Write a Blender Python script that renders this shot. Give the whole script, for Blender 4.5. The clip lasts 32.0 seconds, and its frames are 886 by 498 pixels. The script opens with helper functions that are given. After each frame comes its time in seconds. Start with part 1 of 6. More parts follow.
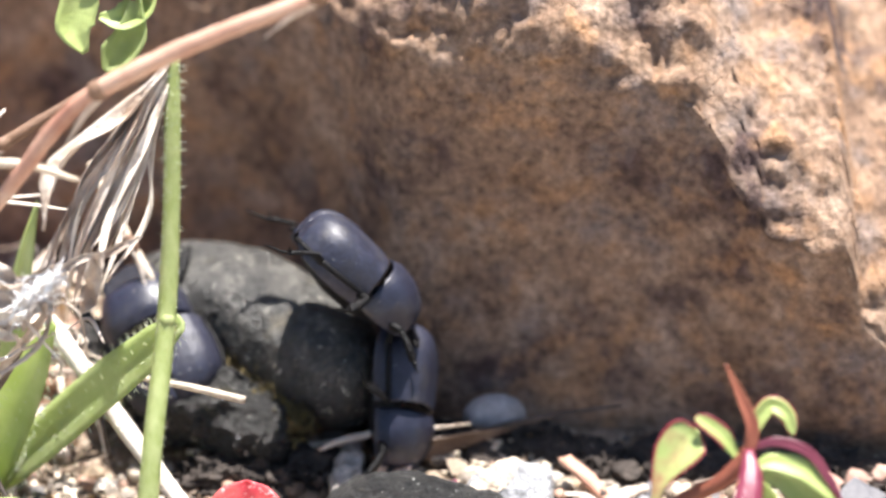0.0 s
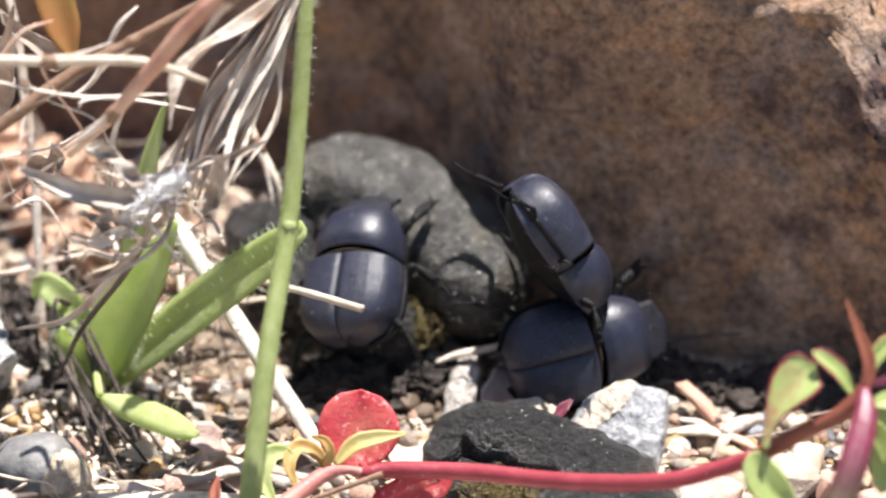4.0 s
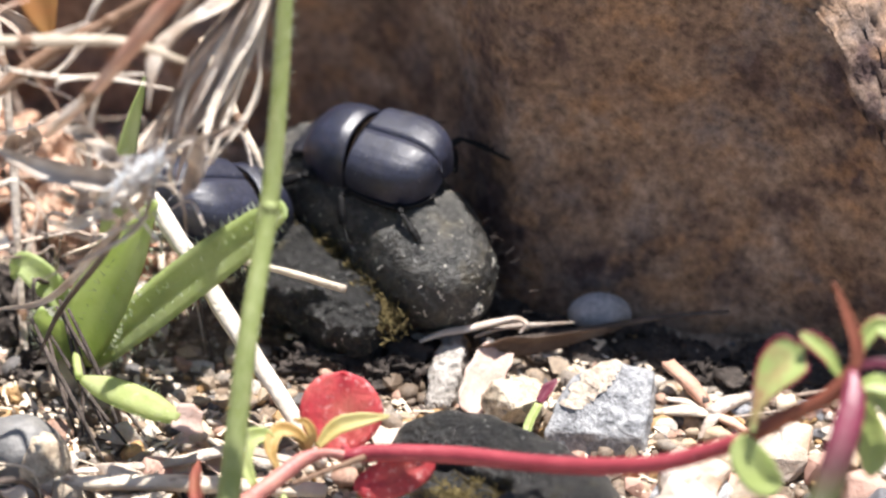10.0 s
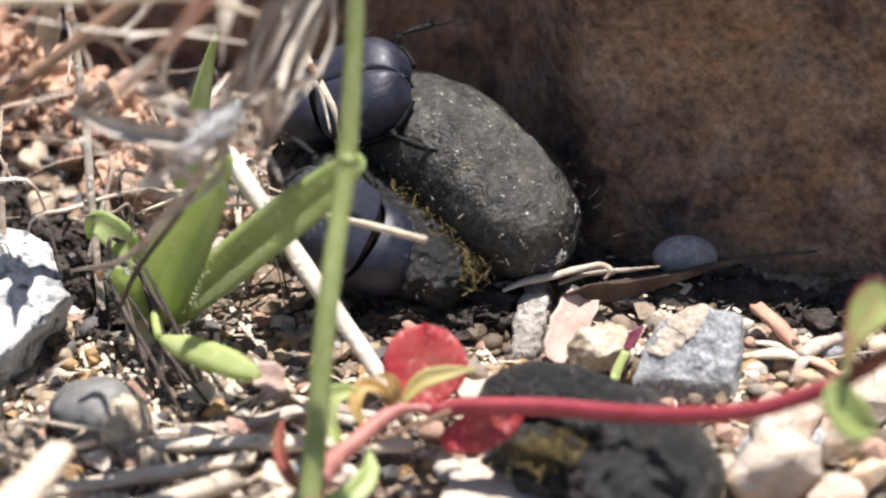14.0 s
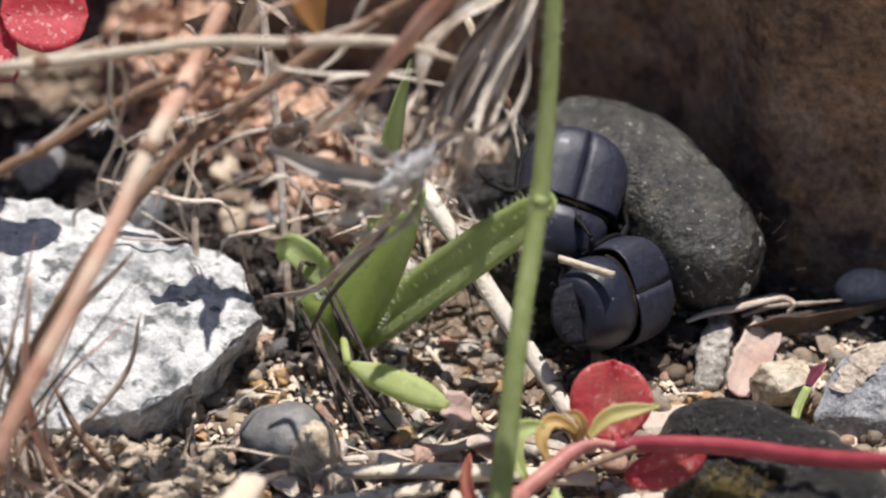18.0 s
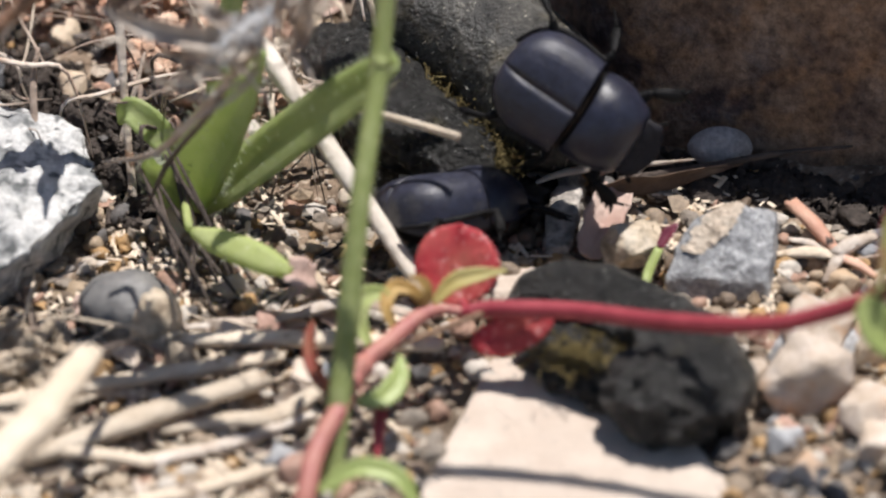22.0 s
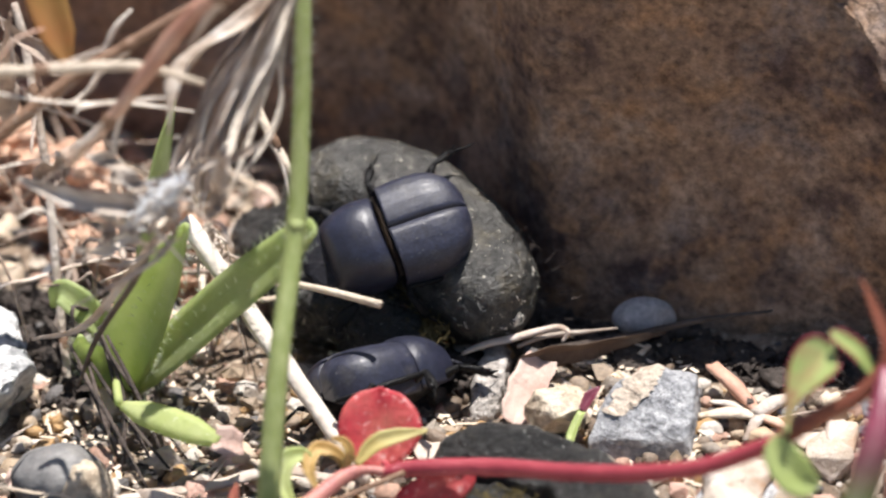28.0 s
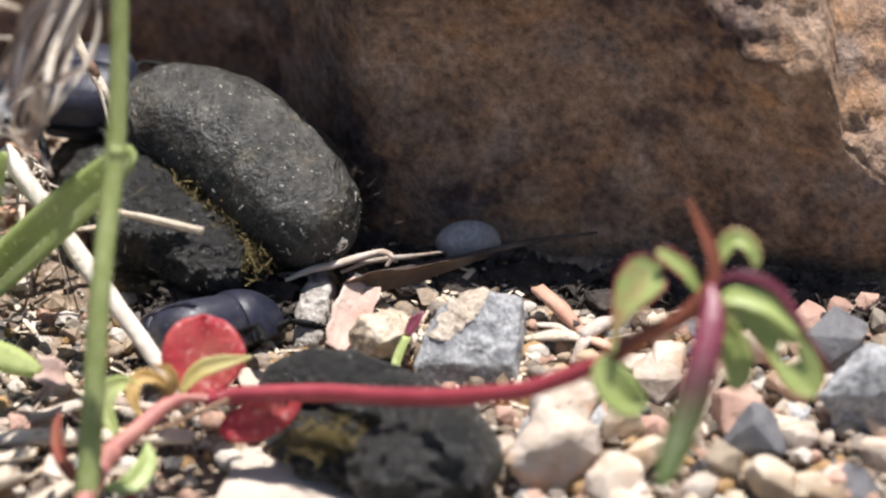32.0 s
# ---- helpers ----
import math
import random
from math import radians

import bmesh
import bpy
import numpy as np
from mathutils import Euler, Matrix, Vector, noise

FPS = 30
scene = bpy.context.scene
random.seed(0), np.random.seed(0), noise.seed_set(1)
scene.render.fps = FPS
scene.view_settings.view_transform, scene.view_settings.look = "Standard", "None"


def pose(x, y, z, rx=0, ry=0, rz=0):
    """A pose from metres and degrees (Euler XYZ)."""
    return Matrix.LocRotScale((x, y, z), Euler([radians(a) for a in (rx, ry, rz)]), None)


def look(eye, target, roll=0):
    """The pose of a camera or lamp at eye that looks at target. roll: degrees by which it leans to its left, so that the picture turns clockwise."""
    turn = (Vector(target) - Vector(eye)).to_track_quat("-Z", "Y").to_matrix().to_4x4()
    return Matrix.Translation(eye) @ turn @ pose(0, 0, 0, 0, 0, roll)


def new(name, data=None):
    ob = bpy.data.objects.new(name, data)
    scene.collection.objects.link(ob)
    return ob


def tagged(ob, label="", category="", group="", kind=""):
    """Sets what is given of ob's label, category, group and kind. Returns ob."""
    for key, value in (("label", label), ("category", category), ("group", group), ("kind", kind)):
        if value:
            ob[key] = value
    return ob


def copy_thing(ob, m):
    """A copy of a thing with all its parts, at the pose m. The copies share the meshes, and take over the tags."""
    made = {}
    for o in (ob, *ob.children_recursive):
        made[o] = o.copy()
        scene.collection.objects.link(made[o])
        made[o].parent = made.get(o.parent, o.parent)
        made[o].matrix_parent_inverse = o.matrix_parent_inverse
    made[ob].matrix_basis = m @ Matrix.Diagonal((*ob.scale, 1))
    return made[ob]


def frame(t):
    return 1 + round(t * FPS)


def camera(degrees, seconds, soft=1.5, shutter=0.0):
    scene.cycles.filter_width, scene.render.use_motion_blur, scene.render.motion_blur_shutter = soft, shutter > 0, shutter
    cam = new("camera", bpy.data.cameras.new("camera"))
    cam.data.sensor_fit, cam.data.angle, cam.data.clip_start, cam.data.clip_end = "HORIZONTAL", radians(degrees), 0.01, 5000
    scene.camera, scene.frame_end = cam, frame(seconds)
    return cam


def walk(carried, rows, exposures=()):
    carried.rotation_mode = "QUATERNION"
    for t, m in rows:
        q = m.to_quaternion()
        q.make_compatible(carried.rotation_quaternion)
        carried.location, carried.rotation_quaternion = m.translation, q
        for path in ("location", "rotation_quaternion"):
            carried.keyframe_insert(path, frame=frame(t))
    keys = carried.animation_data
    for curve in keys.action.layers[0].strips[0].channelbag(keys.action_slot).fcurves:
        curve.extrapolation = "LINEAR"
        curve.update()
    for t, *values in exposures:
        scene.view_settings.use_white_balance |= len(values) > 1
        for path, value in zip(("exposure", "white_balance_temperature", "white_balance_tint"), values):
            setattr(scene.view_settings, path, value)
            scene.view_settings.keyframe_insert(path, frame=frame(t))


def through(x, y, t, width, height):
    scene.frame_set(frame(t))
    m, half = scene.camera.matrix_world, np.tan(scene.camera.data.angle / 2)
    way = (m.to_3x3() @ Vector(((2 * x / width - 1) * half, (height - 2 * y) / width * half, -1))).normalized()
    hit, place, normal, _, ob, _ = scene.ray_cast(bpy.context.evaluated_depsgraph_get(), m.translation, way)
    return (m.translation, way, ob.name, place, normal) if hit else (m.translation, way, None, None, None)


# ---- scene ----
# A close view of dung beetles working a dung lump at the foot of a sandstone boulder.
# Places are given in millimetres (MM turns them into metres), z up.
cam = camera(7.5, 32.0, soft=2.2, shutter=0.4)
PATH = [
    (0.0, (-0.00364, -0.67384, 0.46074), (0.01423, -0.00733, 0.01864), -1.446),
    (0.5, (-0.00173, -0.67279, 0.46110), (0.01133, -0.00803, 0.01621), -0.743),
    (1.0, (-0.00165, -0.67234, 0.46136), (0.00885, -0.01001, 0.01279), 0.164),
    (1.5, (-0.00008, -0.67054, 0.46056), (0.00714, -0.01046, 0.00863), 0.679),
    (2.0, (-0.00008, -0.66991, 0.46109), (0.00386, -0.01071, 0.00783), 0.715),
    (2.5, (-0.00132, -0.66981, 0.46276), (-0.00135, -0.01091, 0.00904), 0.614),
    (3.0, (-0.00242, -0.66823, 0.46288), (-0.00372, -0.00875, 0.01001), 0.625),
    (3.5, (-0.00169, -0.66890, 0.46259), (-0.00309, -0.01040, 0.00830), 0.603),
    (4.0, (-0.00038, -0.66927, 0.46252), (-0.00070, -0.01038, 0.00880), 0.629),
    (4.5, (0.00064, -0.66827, 0.46090), (0.00477, -0.00988, 0.00647), 0.536),
    (6.5, (0.00188, -0.66418, 0.46572), (0.00577, -0.00833, 0.00762), 0.176),
    (7.0, (0.00043, -0.66156, 0.46722), (0.00384, -0.00470, 0.01057), 0.367),
    (7.5, (0.00356, -0.65818, 0.46236), (0.00576, -0.00102, 0.00614), 0.318),
    (8.0, (0.00447, -0.65774, 0.46132), (0.00444, -0.00062, 0.00504), 0.194),
    (8.5, (0.00177, -0.65622, 0.45938), (0.00176, 0.00073, 0.00285), 0.314),
    (9.0, (0.00000, -0.65532, 0.45886), (-0.00001, 0.00010, 0.00014), 0.316),
    (9.5, (0.00021, -0.65531, 0.46326), (-0.00309, -0.00096, 0.00302), 0.336),
    (10.0, (0.00166, -0.65737, 0.46256), (0.00123, -0.00394, 0.00100), 0.455),
    (10.5, (0.00281, -0.65674, 0.46062), (0.00556, -0.00514, -0.00349), 0.037),
    (11.0, (0.00453, -0.65610, 0.45758), (0.00755, -0.00375, -0.00549), -0.115),
    (11.5, (0.00241, -0.65300, 0.45734), (0.00504, -0.00082, -0.00596), -0.368),
    (12.0, (0.00283, -0.65238, 0.45603), (0.00441, 0.00011, -0.00684), -0.633),
    (12.5, (0.00124, -0.65036, 0.45532), (0.00207, 0.00094, -0.00923), -0.849),
    (13.0, (0.00227, -0.65050, 0.45492), (0.00057, 0.00035, -0.01027), -1.174),
    (13.5, (0.00037, -0.64807, 0.45564), (-0.00591, 0.00142, -0.01140), -1.447),
    (15.5, (-0.00045, -0.63081, 0.47816), (-0.01495, 0.00334, -0.00933), -1.234),
    (16.0, (-0.00342, -0.62796, 0.48273), (-0.02186, 0.00163, -0.01050), -0.962),
    (16.5, (-0.00512, -0.63103, 0.48371), (-0.02492, -0.00303, -0.01150), -0.809),
    (17.0, (-0.00661, -0.63489, 0.48624), (-0.03364, -0.00575, -0.00717), -1.022),
    (17.5, (-0.00688, -0.63507, 0.48609), (-0.03318, -0.00550, -0.00682), -0.949),
    (18.0, (-0.00826, -0.63567, 0.48973), (-0.03006, -0.00524, -0.00230), -1.029),
    (18.5, (-0.00277, -0.63204, 0.48715), (-0.02608, -0.00079, -0.00374), -1.220),
    (19.0, (-0.00064, -0.63032, 0.48468), (-0.01962, -0.00086, -0.00870), -1.069),
    (19.5, (0.00287, -0.62638, 0.48386), (-0.01423, -0.00033, -0.01391), -1.404),
    (20.0, (0.00288, -0.62351, 0.48207), (-0.01169, 0.00177, -0.01675), -1.489),
    (20.5, (0.00271, -0.62297, 0.48223), (-0.01340, 0.00094, -0.01825), -1.564),
    (21.0, (0.00156, -0.62069, 0.48213), (-0.01594, 0.00089, -0.02120), -1.525),
    (21.5, (0.00141, -0.62170, 0.48100), (-0.01504, -0.00131, -0.02382), -1.340),
    (22.0, (0.00148, -0.62134, 0.48159), (-0.01260, -0.00261, -0.02534), -1.191),
    (22.5, (0.00220, -0.62094, 0.48260), (-0.01211, -0.00205, -0.02413), -1.295),
    (23.0, (0.00348, -0.62125, 0.48288), (-0.00984, -0.00083, -0.02199), -1.234),
    (23.5, (0.00324, -0.62095, 0.48516), (-0.00990, 0.00154, -0.01716), -1.408),
    (24.0, (0.00318, -0.62095, 0.48525), (-0.01295, 0.00365, -0.01436), -1.616),
    (24.5, (0.00378, -0.61997, 0.48472), (-0.01387, 0.00576, -0.01343), -1.783),
    (26.5, (0.01843, -0.64848, 0.46672), (-0.01510, -0.00218, -0.00356), -2.965),
    (27.0, (0.02009, -0.65063, 0.46292), (-0.01231, -0.00149, -0.00351), -3.207),
    (27.5, (0.02156, -0.65295, 0.45996), (-0.01013, -0.00002, -0.00121), -2.675),
    (28.0, (0.02567, -0.65256, 0.46123), (-0.00407, 0.00024, -0.00027), -3.346),
    (28.5, (0.02622, -0.65442, 0.46206), (-0.00090, -0.00179, 0.00017), -3.384),
    (29.0, (0.02399, -0.65326, 0.46345), (-0.00578, -0.00011, 0.00247), -3.413),
    (29.5, (0.02325, -0.65125, 0.46194), (-0.00615, 0.00098, -0.00037), -3.800),
    (30.0, (0.02375, -0.65061, 0.45710), (0.00098, 0.00181, -0.00532), -3.313),
    (30.5, (0.02475, -0.65069, 0.45853), (0.00357, 0.00018, -0.00614), -3.267),
    (31.0, (0.02356, -0.65319, 0.46359), (0.00993, -0.00584, -0.00625), -3.300),
    (31.5, (0.02539, -0.64952, 0.45664), (0.01643, -0.00144, -0.01231), -3.051),
    (32.0, (0.02526, -0.64964, 0.45403), (0.01638, 0.00044, -0.01214), -3.151),
]
EXPOSURES = [(0.0, 1.67), (1.0, 1.70), (2.0, 1.55), (3.0, 1.33), (4.0, 1.24), (7.0, 1.31), (8.0, 1.32), (9.0, 1.29), (10.0, 1.20), (11.0, 1.06), (12.0, 1.03), (13.0, 0.95), (16.0, 0.59), (17.0, 0.44), (18.0, 0.31), (19.0, 0.41), (20.0, 0.50), (22.0, 0.32), (23.0, 0.29), (24.0, 0.53), (27.0, 0.66), (28.0, 0.85), (29.0, 0.95), (30.0, 1.03), (31.0, 0.90), (32.0, 0.71)]
walk(cam, [(t, look(eye, target, roll)) for t, eye, target, roll in PATH], EXPOSURES)
cam.data.dof.use_dof = True
cam.data.dof.focus_distance, cam.data.dof.aperture_fstop = 0.769, 15.0

# ---- light ----
SUN_WAY = Vector((0.15, 0.31, 1.0)).normalized()
world = bpy.data.worlds.new("world")
scene.world = world
world.use_nodes = True
wn = world.node_tree.nodes
sky = wn.new("ShaderNodeTexSky")
sky.sky_type, sky.sun_disc = "NISHITA", False
sky.sun_elevation = math.asin(SUN_WAY.z)
sky.sun_rotation = math.atan2(SUN_WAY.x, SUN_WAY.y) % (2 * math.pi)
world.node_tree.links.new(sky.outputs[0], wn["Background"].inputs[0])
wn["Background"].inputs[1].default_value = 0.065
sun = new("sun", bpy.data.lights.new("sun", "SUN"))
sun.data.energy, sun.data.angle, sun.data.color = 5.0, radians(0.55), (1.0, 0.955, 0.92)
sun.matrix_world = look(SUN_WAY * 3, (0, 0, 0))

# ---- helpers of this scene ----
MM = 0.001
ORG = {}


def thing(name, at, label, category, group="", kind=""):
    """An empty at a place in millimetres that carries the parts of one thing."""
    ob = new(name)
    ob.location = Vector(at) * MM
    ob.empty_display_size = 0.002
    ORG[ob.name] = Vector(at)
    return tagged(ob, label, category, group, kind)


def part(name, bm, material, parent=None, label="", smooth=True, at=None):
    """Links a bmesh, in millimetres of the place, as one mesh object under a thing or part."""
    org = Vector(at) if at is not None else (ORG[parent.name] if parent else Vector((0, 0, 0)))
    bm.normal_update()
    for v in bm.verts:
        v.co = (v.co - org) * MM
    if smooth:
        for f in bm.faces:
            f.smooth = True
    me = bpy.data.meshes.new(name)
    bm.to_mesh(me)
    bm.free()
    me.materials.append(material)
    ob = new(name, me)
    ORG[ob.name] = org
    if parent:
        ob.parent = parent
    else:
        ob.location = org * MM
    if label:
        tagged(ob, label)
    return ob


def spline(pts, n):
    """Catmull-Rom points through the given ones, n steps a span."""
    p = [Vector(a) for a in pts]
    if len(p) == 2:
        return [p[0].lerp(p[1], i / n) for i in range(n + 1)]
    p = [2 * p[0] - p[1]] + p + [2 * p[-1] - p[-2]]
    out = []
    for k in range(1, len(p) - 2):
        for i in range(n):
            u = i / n
            out.append(0.5 * (2 * p[k] + (p[k + 1] - p[k - 1]) * u + (2 * p[k - 1] - 5 * p[k] + 4 * p[k + 1] - p[k + 2]) * u * u
                              + (3 * p[k] - 3 * p[k + 1] + p[k + 2] - p[k - 1]) * u ** 3))
    return out + [p[-2]]


def lerp_list(values, u):
    x = u * (len(values) - 1)
    i = min(int(x), len(values) - 2)
    return values[i] + (values[i + 1] - values[i]) * (x - i)


def axes_along(p):
    """A side and an up vector at each point of a line, carried along without twist."""
    out, side = [], None
    for i in range(len(p)):
        t = (p[min(i + 1, len(p) - 1)] - p[max(i - 1, 0)]).normalized()
        if side is None:
            side = t.cross(Vector((0, 0, 1)))
            if side.length < 0.05:
                side = t.cross(Vector((0, 1, 0)))
        side = (side - t * side.dot(t)).normalized()
        out.append((t, side, side.cross(t)))
    return out


def tube(bm, pts, radii, n=7, steps=5, flat=1.0, rough=0.0, ribs=0.0, fray=0.0):
    """A round or flattened stalk through the points, closed at both ends."""
    p = spline(pts, steps)
    rings = []
    for i, (c, (t, s, u)) in enumerate(zip(p, axes_along(p))):
        r = lerp_list(radii, i / (len(p) - 1))
        ring = []
        for k in range(n):
            a = 2 * math.pi * k / n
            q = r * (1 + ribs * (k % 2)) * (1 + rough * noise.noise(c * 0.6 + Vector((math.cos(a), math.sin(a), 3))))
            end = (-1 if i == 0 else 1) * fray * r * (0.2 + 1.6 * abs(noise.noise(Vector((k * 1.7, c.x, c.y))))) if fray and i in (0, len(p) - 1) else 0.0
            ring.append(bm.verts.new(c + s * math.cos(a) * q + u * math.sin(a) * q * flat + t * end))
        rings.append(ring)
    for a, b in zip(rings, rings[1:]):
        for k in range(n):
            bm.faces.new((a[k], a[(k + 1) % n], b[(k + 1) % n], b[k]))
    bm.faces.new(rings[0][::-1])
    bm.faces.new(rings[-1])
    return bm


def blade(bm, pts, widths, up=(0, -0.6, 0.8), thick=0.25, cup=0.2, steps=6, wave=0.0, across=6):
    """A leaf: a cupped ribbon with thickness along a line; widths are full widths."""
    p = spline(pts, steps)
    top, low = [], []
    for i, c in enumerate(p):
        t = (p[min(i + 1, len(p) - 1)] - p[max(i - 1, 0)]).normalized()
        s = t.cross(Vector(up)).normalized()
        u = s.cross(t)
        w = max(lerp_list(widths, i / (len(p) - 1)), 0.04) / 2
        a, b = [], []
        for k in range(across + 1):
            x = 2 * k / across - 1
            lift = cup * w * (x * x - 0.3) + wave * w * math.sin(i * 0.9 + x * 2) - 0.12 * w * max(0, 1 - 5 * abs(x))
            q = c + s * w * x + u * lift
            h = u * thick * 0.5 * (1.02 - x * x) ** 0.5
            a.append(bm.verts.new(q + h))
            b.append(bm.verts.new(q - h))
        top.append(a)
        low.append(b)
    n = across
    for i in range(len(p) - 1):
        for k in range(n):
            bm.faces.new((top[i][k], top[i][k + 1], top[i + 1][k + 1], top[i + 1][k]))
            bm.faces.new((low[i][k + 1], low[i][k], low[i + 1][k], low[i + 1][k + 1]))
        bm.faces.new((low[i][0], top[i][0], top[i + 1][0], low[i + 1][0]))
        bm.faces.new((top[i][n], low[i][n], low[i + 1][n], top[i + 1][n]))
    for e in (0, -1):
        for k in range(n):
            f = (top[e][k], low[e][k], low[e][k + 1], top[e][k + 1])
            bm.faces.new(f if e == 0 else f[::-1])
    return bm


def blob(bm, c, r, turn=(0, 0, 0), amp=0.12, freq=0.25, sub=3, seed=0.0, fine=0.0):
    """An uneven round lump."""
    m = Matrix.Translation(c) @ Euler([radians(a) for a in turn]).to_matrix().to_4x4() @ Matrix.Diagonal((*r, 1))
    made = bmesh.ops.create_icosphere(bm, subdivisions=sub, radius=1.0)["verts"]
    size = max(r)
    for v in made:
        d = v.co.normalized()
        q = d * size * freq * 4 + Vector((seed * 7.1, seed * 3.3, seed))
        k = 1 + amp * noise.noise(q) + amp * 0.5 * noise.noise(q * 2.3) + fine * noise.noise(q * 9)
        v.co = m @ (d * k)
    return made


def hull(bm, pts):
    vs = [bm.verts.new(p) for p in pts]
    out = bmesh.ops.convex_hull(bm, input=vs)
    gone = [g for g in out["geom_interior"] + out["geom_unused"] if isinstance(g, bmesh.types.BMVert)]
    bmesh.ops.delete(bm, geom=list(set(gone)), context="VERTS")
    return bm


def rough_stone(bm, pts, cuts=4, amp=0.35, freq=0.5, bevel=0.5, seed=0):
    """An angular stone: the hull of some corners, its edges worn and its faces uneven."""
    hull(bm, pts)
    bmesh.ops.bevel(bm, geom=list(bm.edges), offset=bevel, segments=2, profile=0.6, affect="EDGES", clamp_overlap=True)
    bmesh.ops.triangulate(bm, faces=list(bm.faces))
    for _ in range(cuts):
        long = [e for e in bm.edges if e.calc_length() > 0.9]
        if not long or len(bm.faces) > 9000:
            break
        bmesh.ops.subdivide_edges(bm, edges=long, cuts=1)
        bmesh.ops.triangulate(bm, faces=[f for f in bm.faces if len(f.verts) > 3])
    bm.normal_update()
    for v in bm.verts:
        q = v.co * freq + Vector((seed, seed * 2, 0))
        v.co += v.normal * amp * (noise.noise(q) + 0.5 * noise.noise(q * 2.7))
    return bm


def hairs(bm, spots, length, radius, seed=1):
    """Fine stiff hairs: thin three-sided spikes at (place, normal)."""
    rng = random.Random(seed)
    for c, n in spots:
        d = (Vector(n).normalized() + Vector([rng.uniform(-0.5, 0.5) for _ in range(3)])).normalized()
        s = d.orthogonal().normalized()
        u = d.cross(s)
        base = [bm.verts.new(c + (s * math.cos(a) + u * math.sin(a)) * radius) for a in (0, 2.1, 4.2)]
        tip = bm.verts.new(c + d * length * rng.uniform(0.6, 1.2))
        for k in range(3):
            bm.faces.new((base[k], base[(k + 1) % 3], tip))


# ---- materials ----
def material(name, colours, scale, rough=0.75, bump=0.3, fine=None, specks=None, stain=None, spec=0.4, through=0.0, vary=0.0,
             metal=0.0, coat=0.0, stretch=(1, 1, 1), grain=None, depth=0.0004, spots=None, outer_bounce=None):
    """A surface of two scales of noise, with optional stains (colour, scale, from, to) and specks (colour, scale, from, to)."""
    m = bpy.data.materials.new(name)
    m.use_nodes = True
    nt = m.node_tree
    bsdf = nt.nodes["Principled BSDF"]

    def node(kind, **inputs):
        nd = nt.nodes.new(kind)
        for k, v in inputs.items():
            nd.inputs[k].default_value = v
        return nd

    link = nt.links.new
    tc, info = nt.nodes.new("ShaderNodeTexCoord"), nt.nodes.new("ShaderNodeObjectInfo")
    mp = nt.nodes.new("ShaderNodeMapping")
    mp.inputs["Scale"].default_value = stretch
    link(tc.outputs["Object"], mp.inputs[0])
    wv = nt.nodes.new("ShaderNodeMath")
    wv.operation = "MULTIPLY"
    wv.inputs[1].default_value = 37.0
    link(info.outputs["Random"], wv.inputs[0])

    def noisy(sc, detail=6.0, roughness=0.6):
        nd = nt.nodes.new("ShaderNodeTexNoise")
        nd.noise_dimensions = "4D"
        nd.inputs["Scale"].default_value, nd.inputs["Detail"].default_value, nd.inputs["Roughness"].default_value = sc, detail, roughness
        link(mp.outputs[0], nd.inputs["Vector"])
        link(wv.outputs[0], nd.inputs["W"])
        return nd

    def band(src, lo, hi):
        nd = node("ShaderNodeMapRange", **{"From Min": lo, "From Max": hi})
        link(src, nd.inputs[0])
        return nd.outputs[0]

    big = noisy(scale)
    ramp = nt.nodes.new("ShaderNodeValToRGB")
    el = ramp.color_ramp.elements
    n = len(colours)
    for i, c in enumerate(colours):
        pos = 0.32 + 0.36 * i / max(n - 1, 1)
        e = el[i] if i < 2 else el.new(pos)
        e.position, e.color = pos, (*c, 1)
    link(big.outputs[0], ramp.inputs[0])
    col = ramp.outputs[0]

    def blend(fac, b, mode="MIX"):
        nonlocal col
        mx = nt.nodes.new("ShaderNodeMix")
        mx.data_type, mx.blend_type = "RGBA", mode
        link(fac, mx.inputs[0])
        link(col, mx.inputs[6])
        if isinstance(b, tuple):
            mx.inputs[7].default_value = (*b, 1)
        else:
            link(b, mx.inputs[7])
        col = mx.outputs[2]

    for st in (stain, spots):
        if st:
            blend(band(noisy(st[1], 4.0).outputs[0], st[2], st[3]), st[0])
    if specks:
        blend(band(noisy(specks[1], 2.0, 0.5).outputs[0], specks[2], specks[3]), specks[0])
    if grain:
        gr = noisy(grain[0], 3.0, 0.7)
        gm = node("ShaderNodeMapRange", **{"From Min": 0.32, "From Max": 0.68, "To Min": 1 - grain[1], "To Max": 1 + grain[1]})
        link(gr.outputs[0], gm.inputs[0])
        gh = nt.nodes.new("ShaderNodeHueSaturation")
        link(gm.outputs[0], gh.inputs["Value"])
        link(col, gh.inputs["Color"])
        col = gh.outputs[0]
    if vary:
        hsv = nt.nodes.new("ShaderNodeHueSaturation")
        rv = node("ShaderNodeMapRange", **{"To Min": 1 - vary, "To Max": 1 + vary})
        link(info.outputs["Random"], rv.inputs[0])
        link(rv.outputs[0], hsv.inputs["Value"])
        link(col, hsv.inputs["Color"])
        col = hsv.outputs[0]
    if outer_bounce:
        ln = nt.nodes.new("ShaderNodeVectorMath")
        ln.operation = "LENGTH"
        link(tc.outputs["Object"], ln.inputs[0])
        blend(band(ln.outputs["Value"], outer_bounce[1], outer_bounce[2]), outer_bounce[0])
    link(col, bsdf.inputs["Base Color"])
    fn = noisy(fine or scale * 6, 5.0, 0.65)
    rr = node("ShaderNodeMapRange", **{"To Min": max(rough - 0.12, 0.02), "To Max": min(rough + 0.12, 1)})
    link(fn.outputs[0], rr.inputs[0])
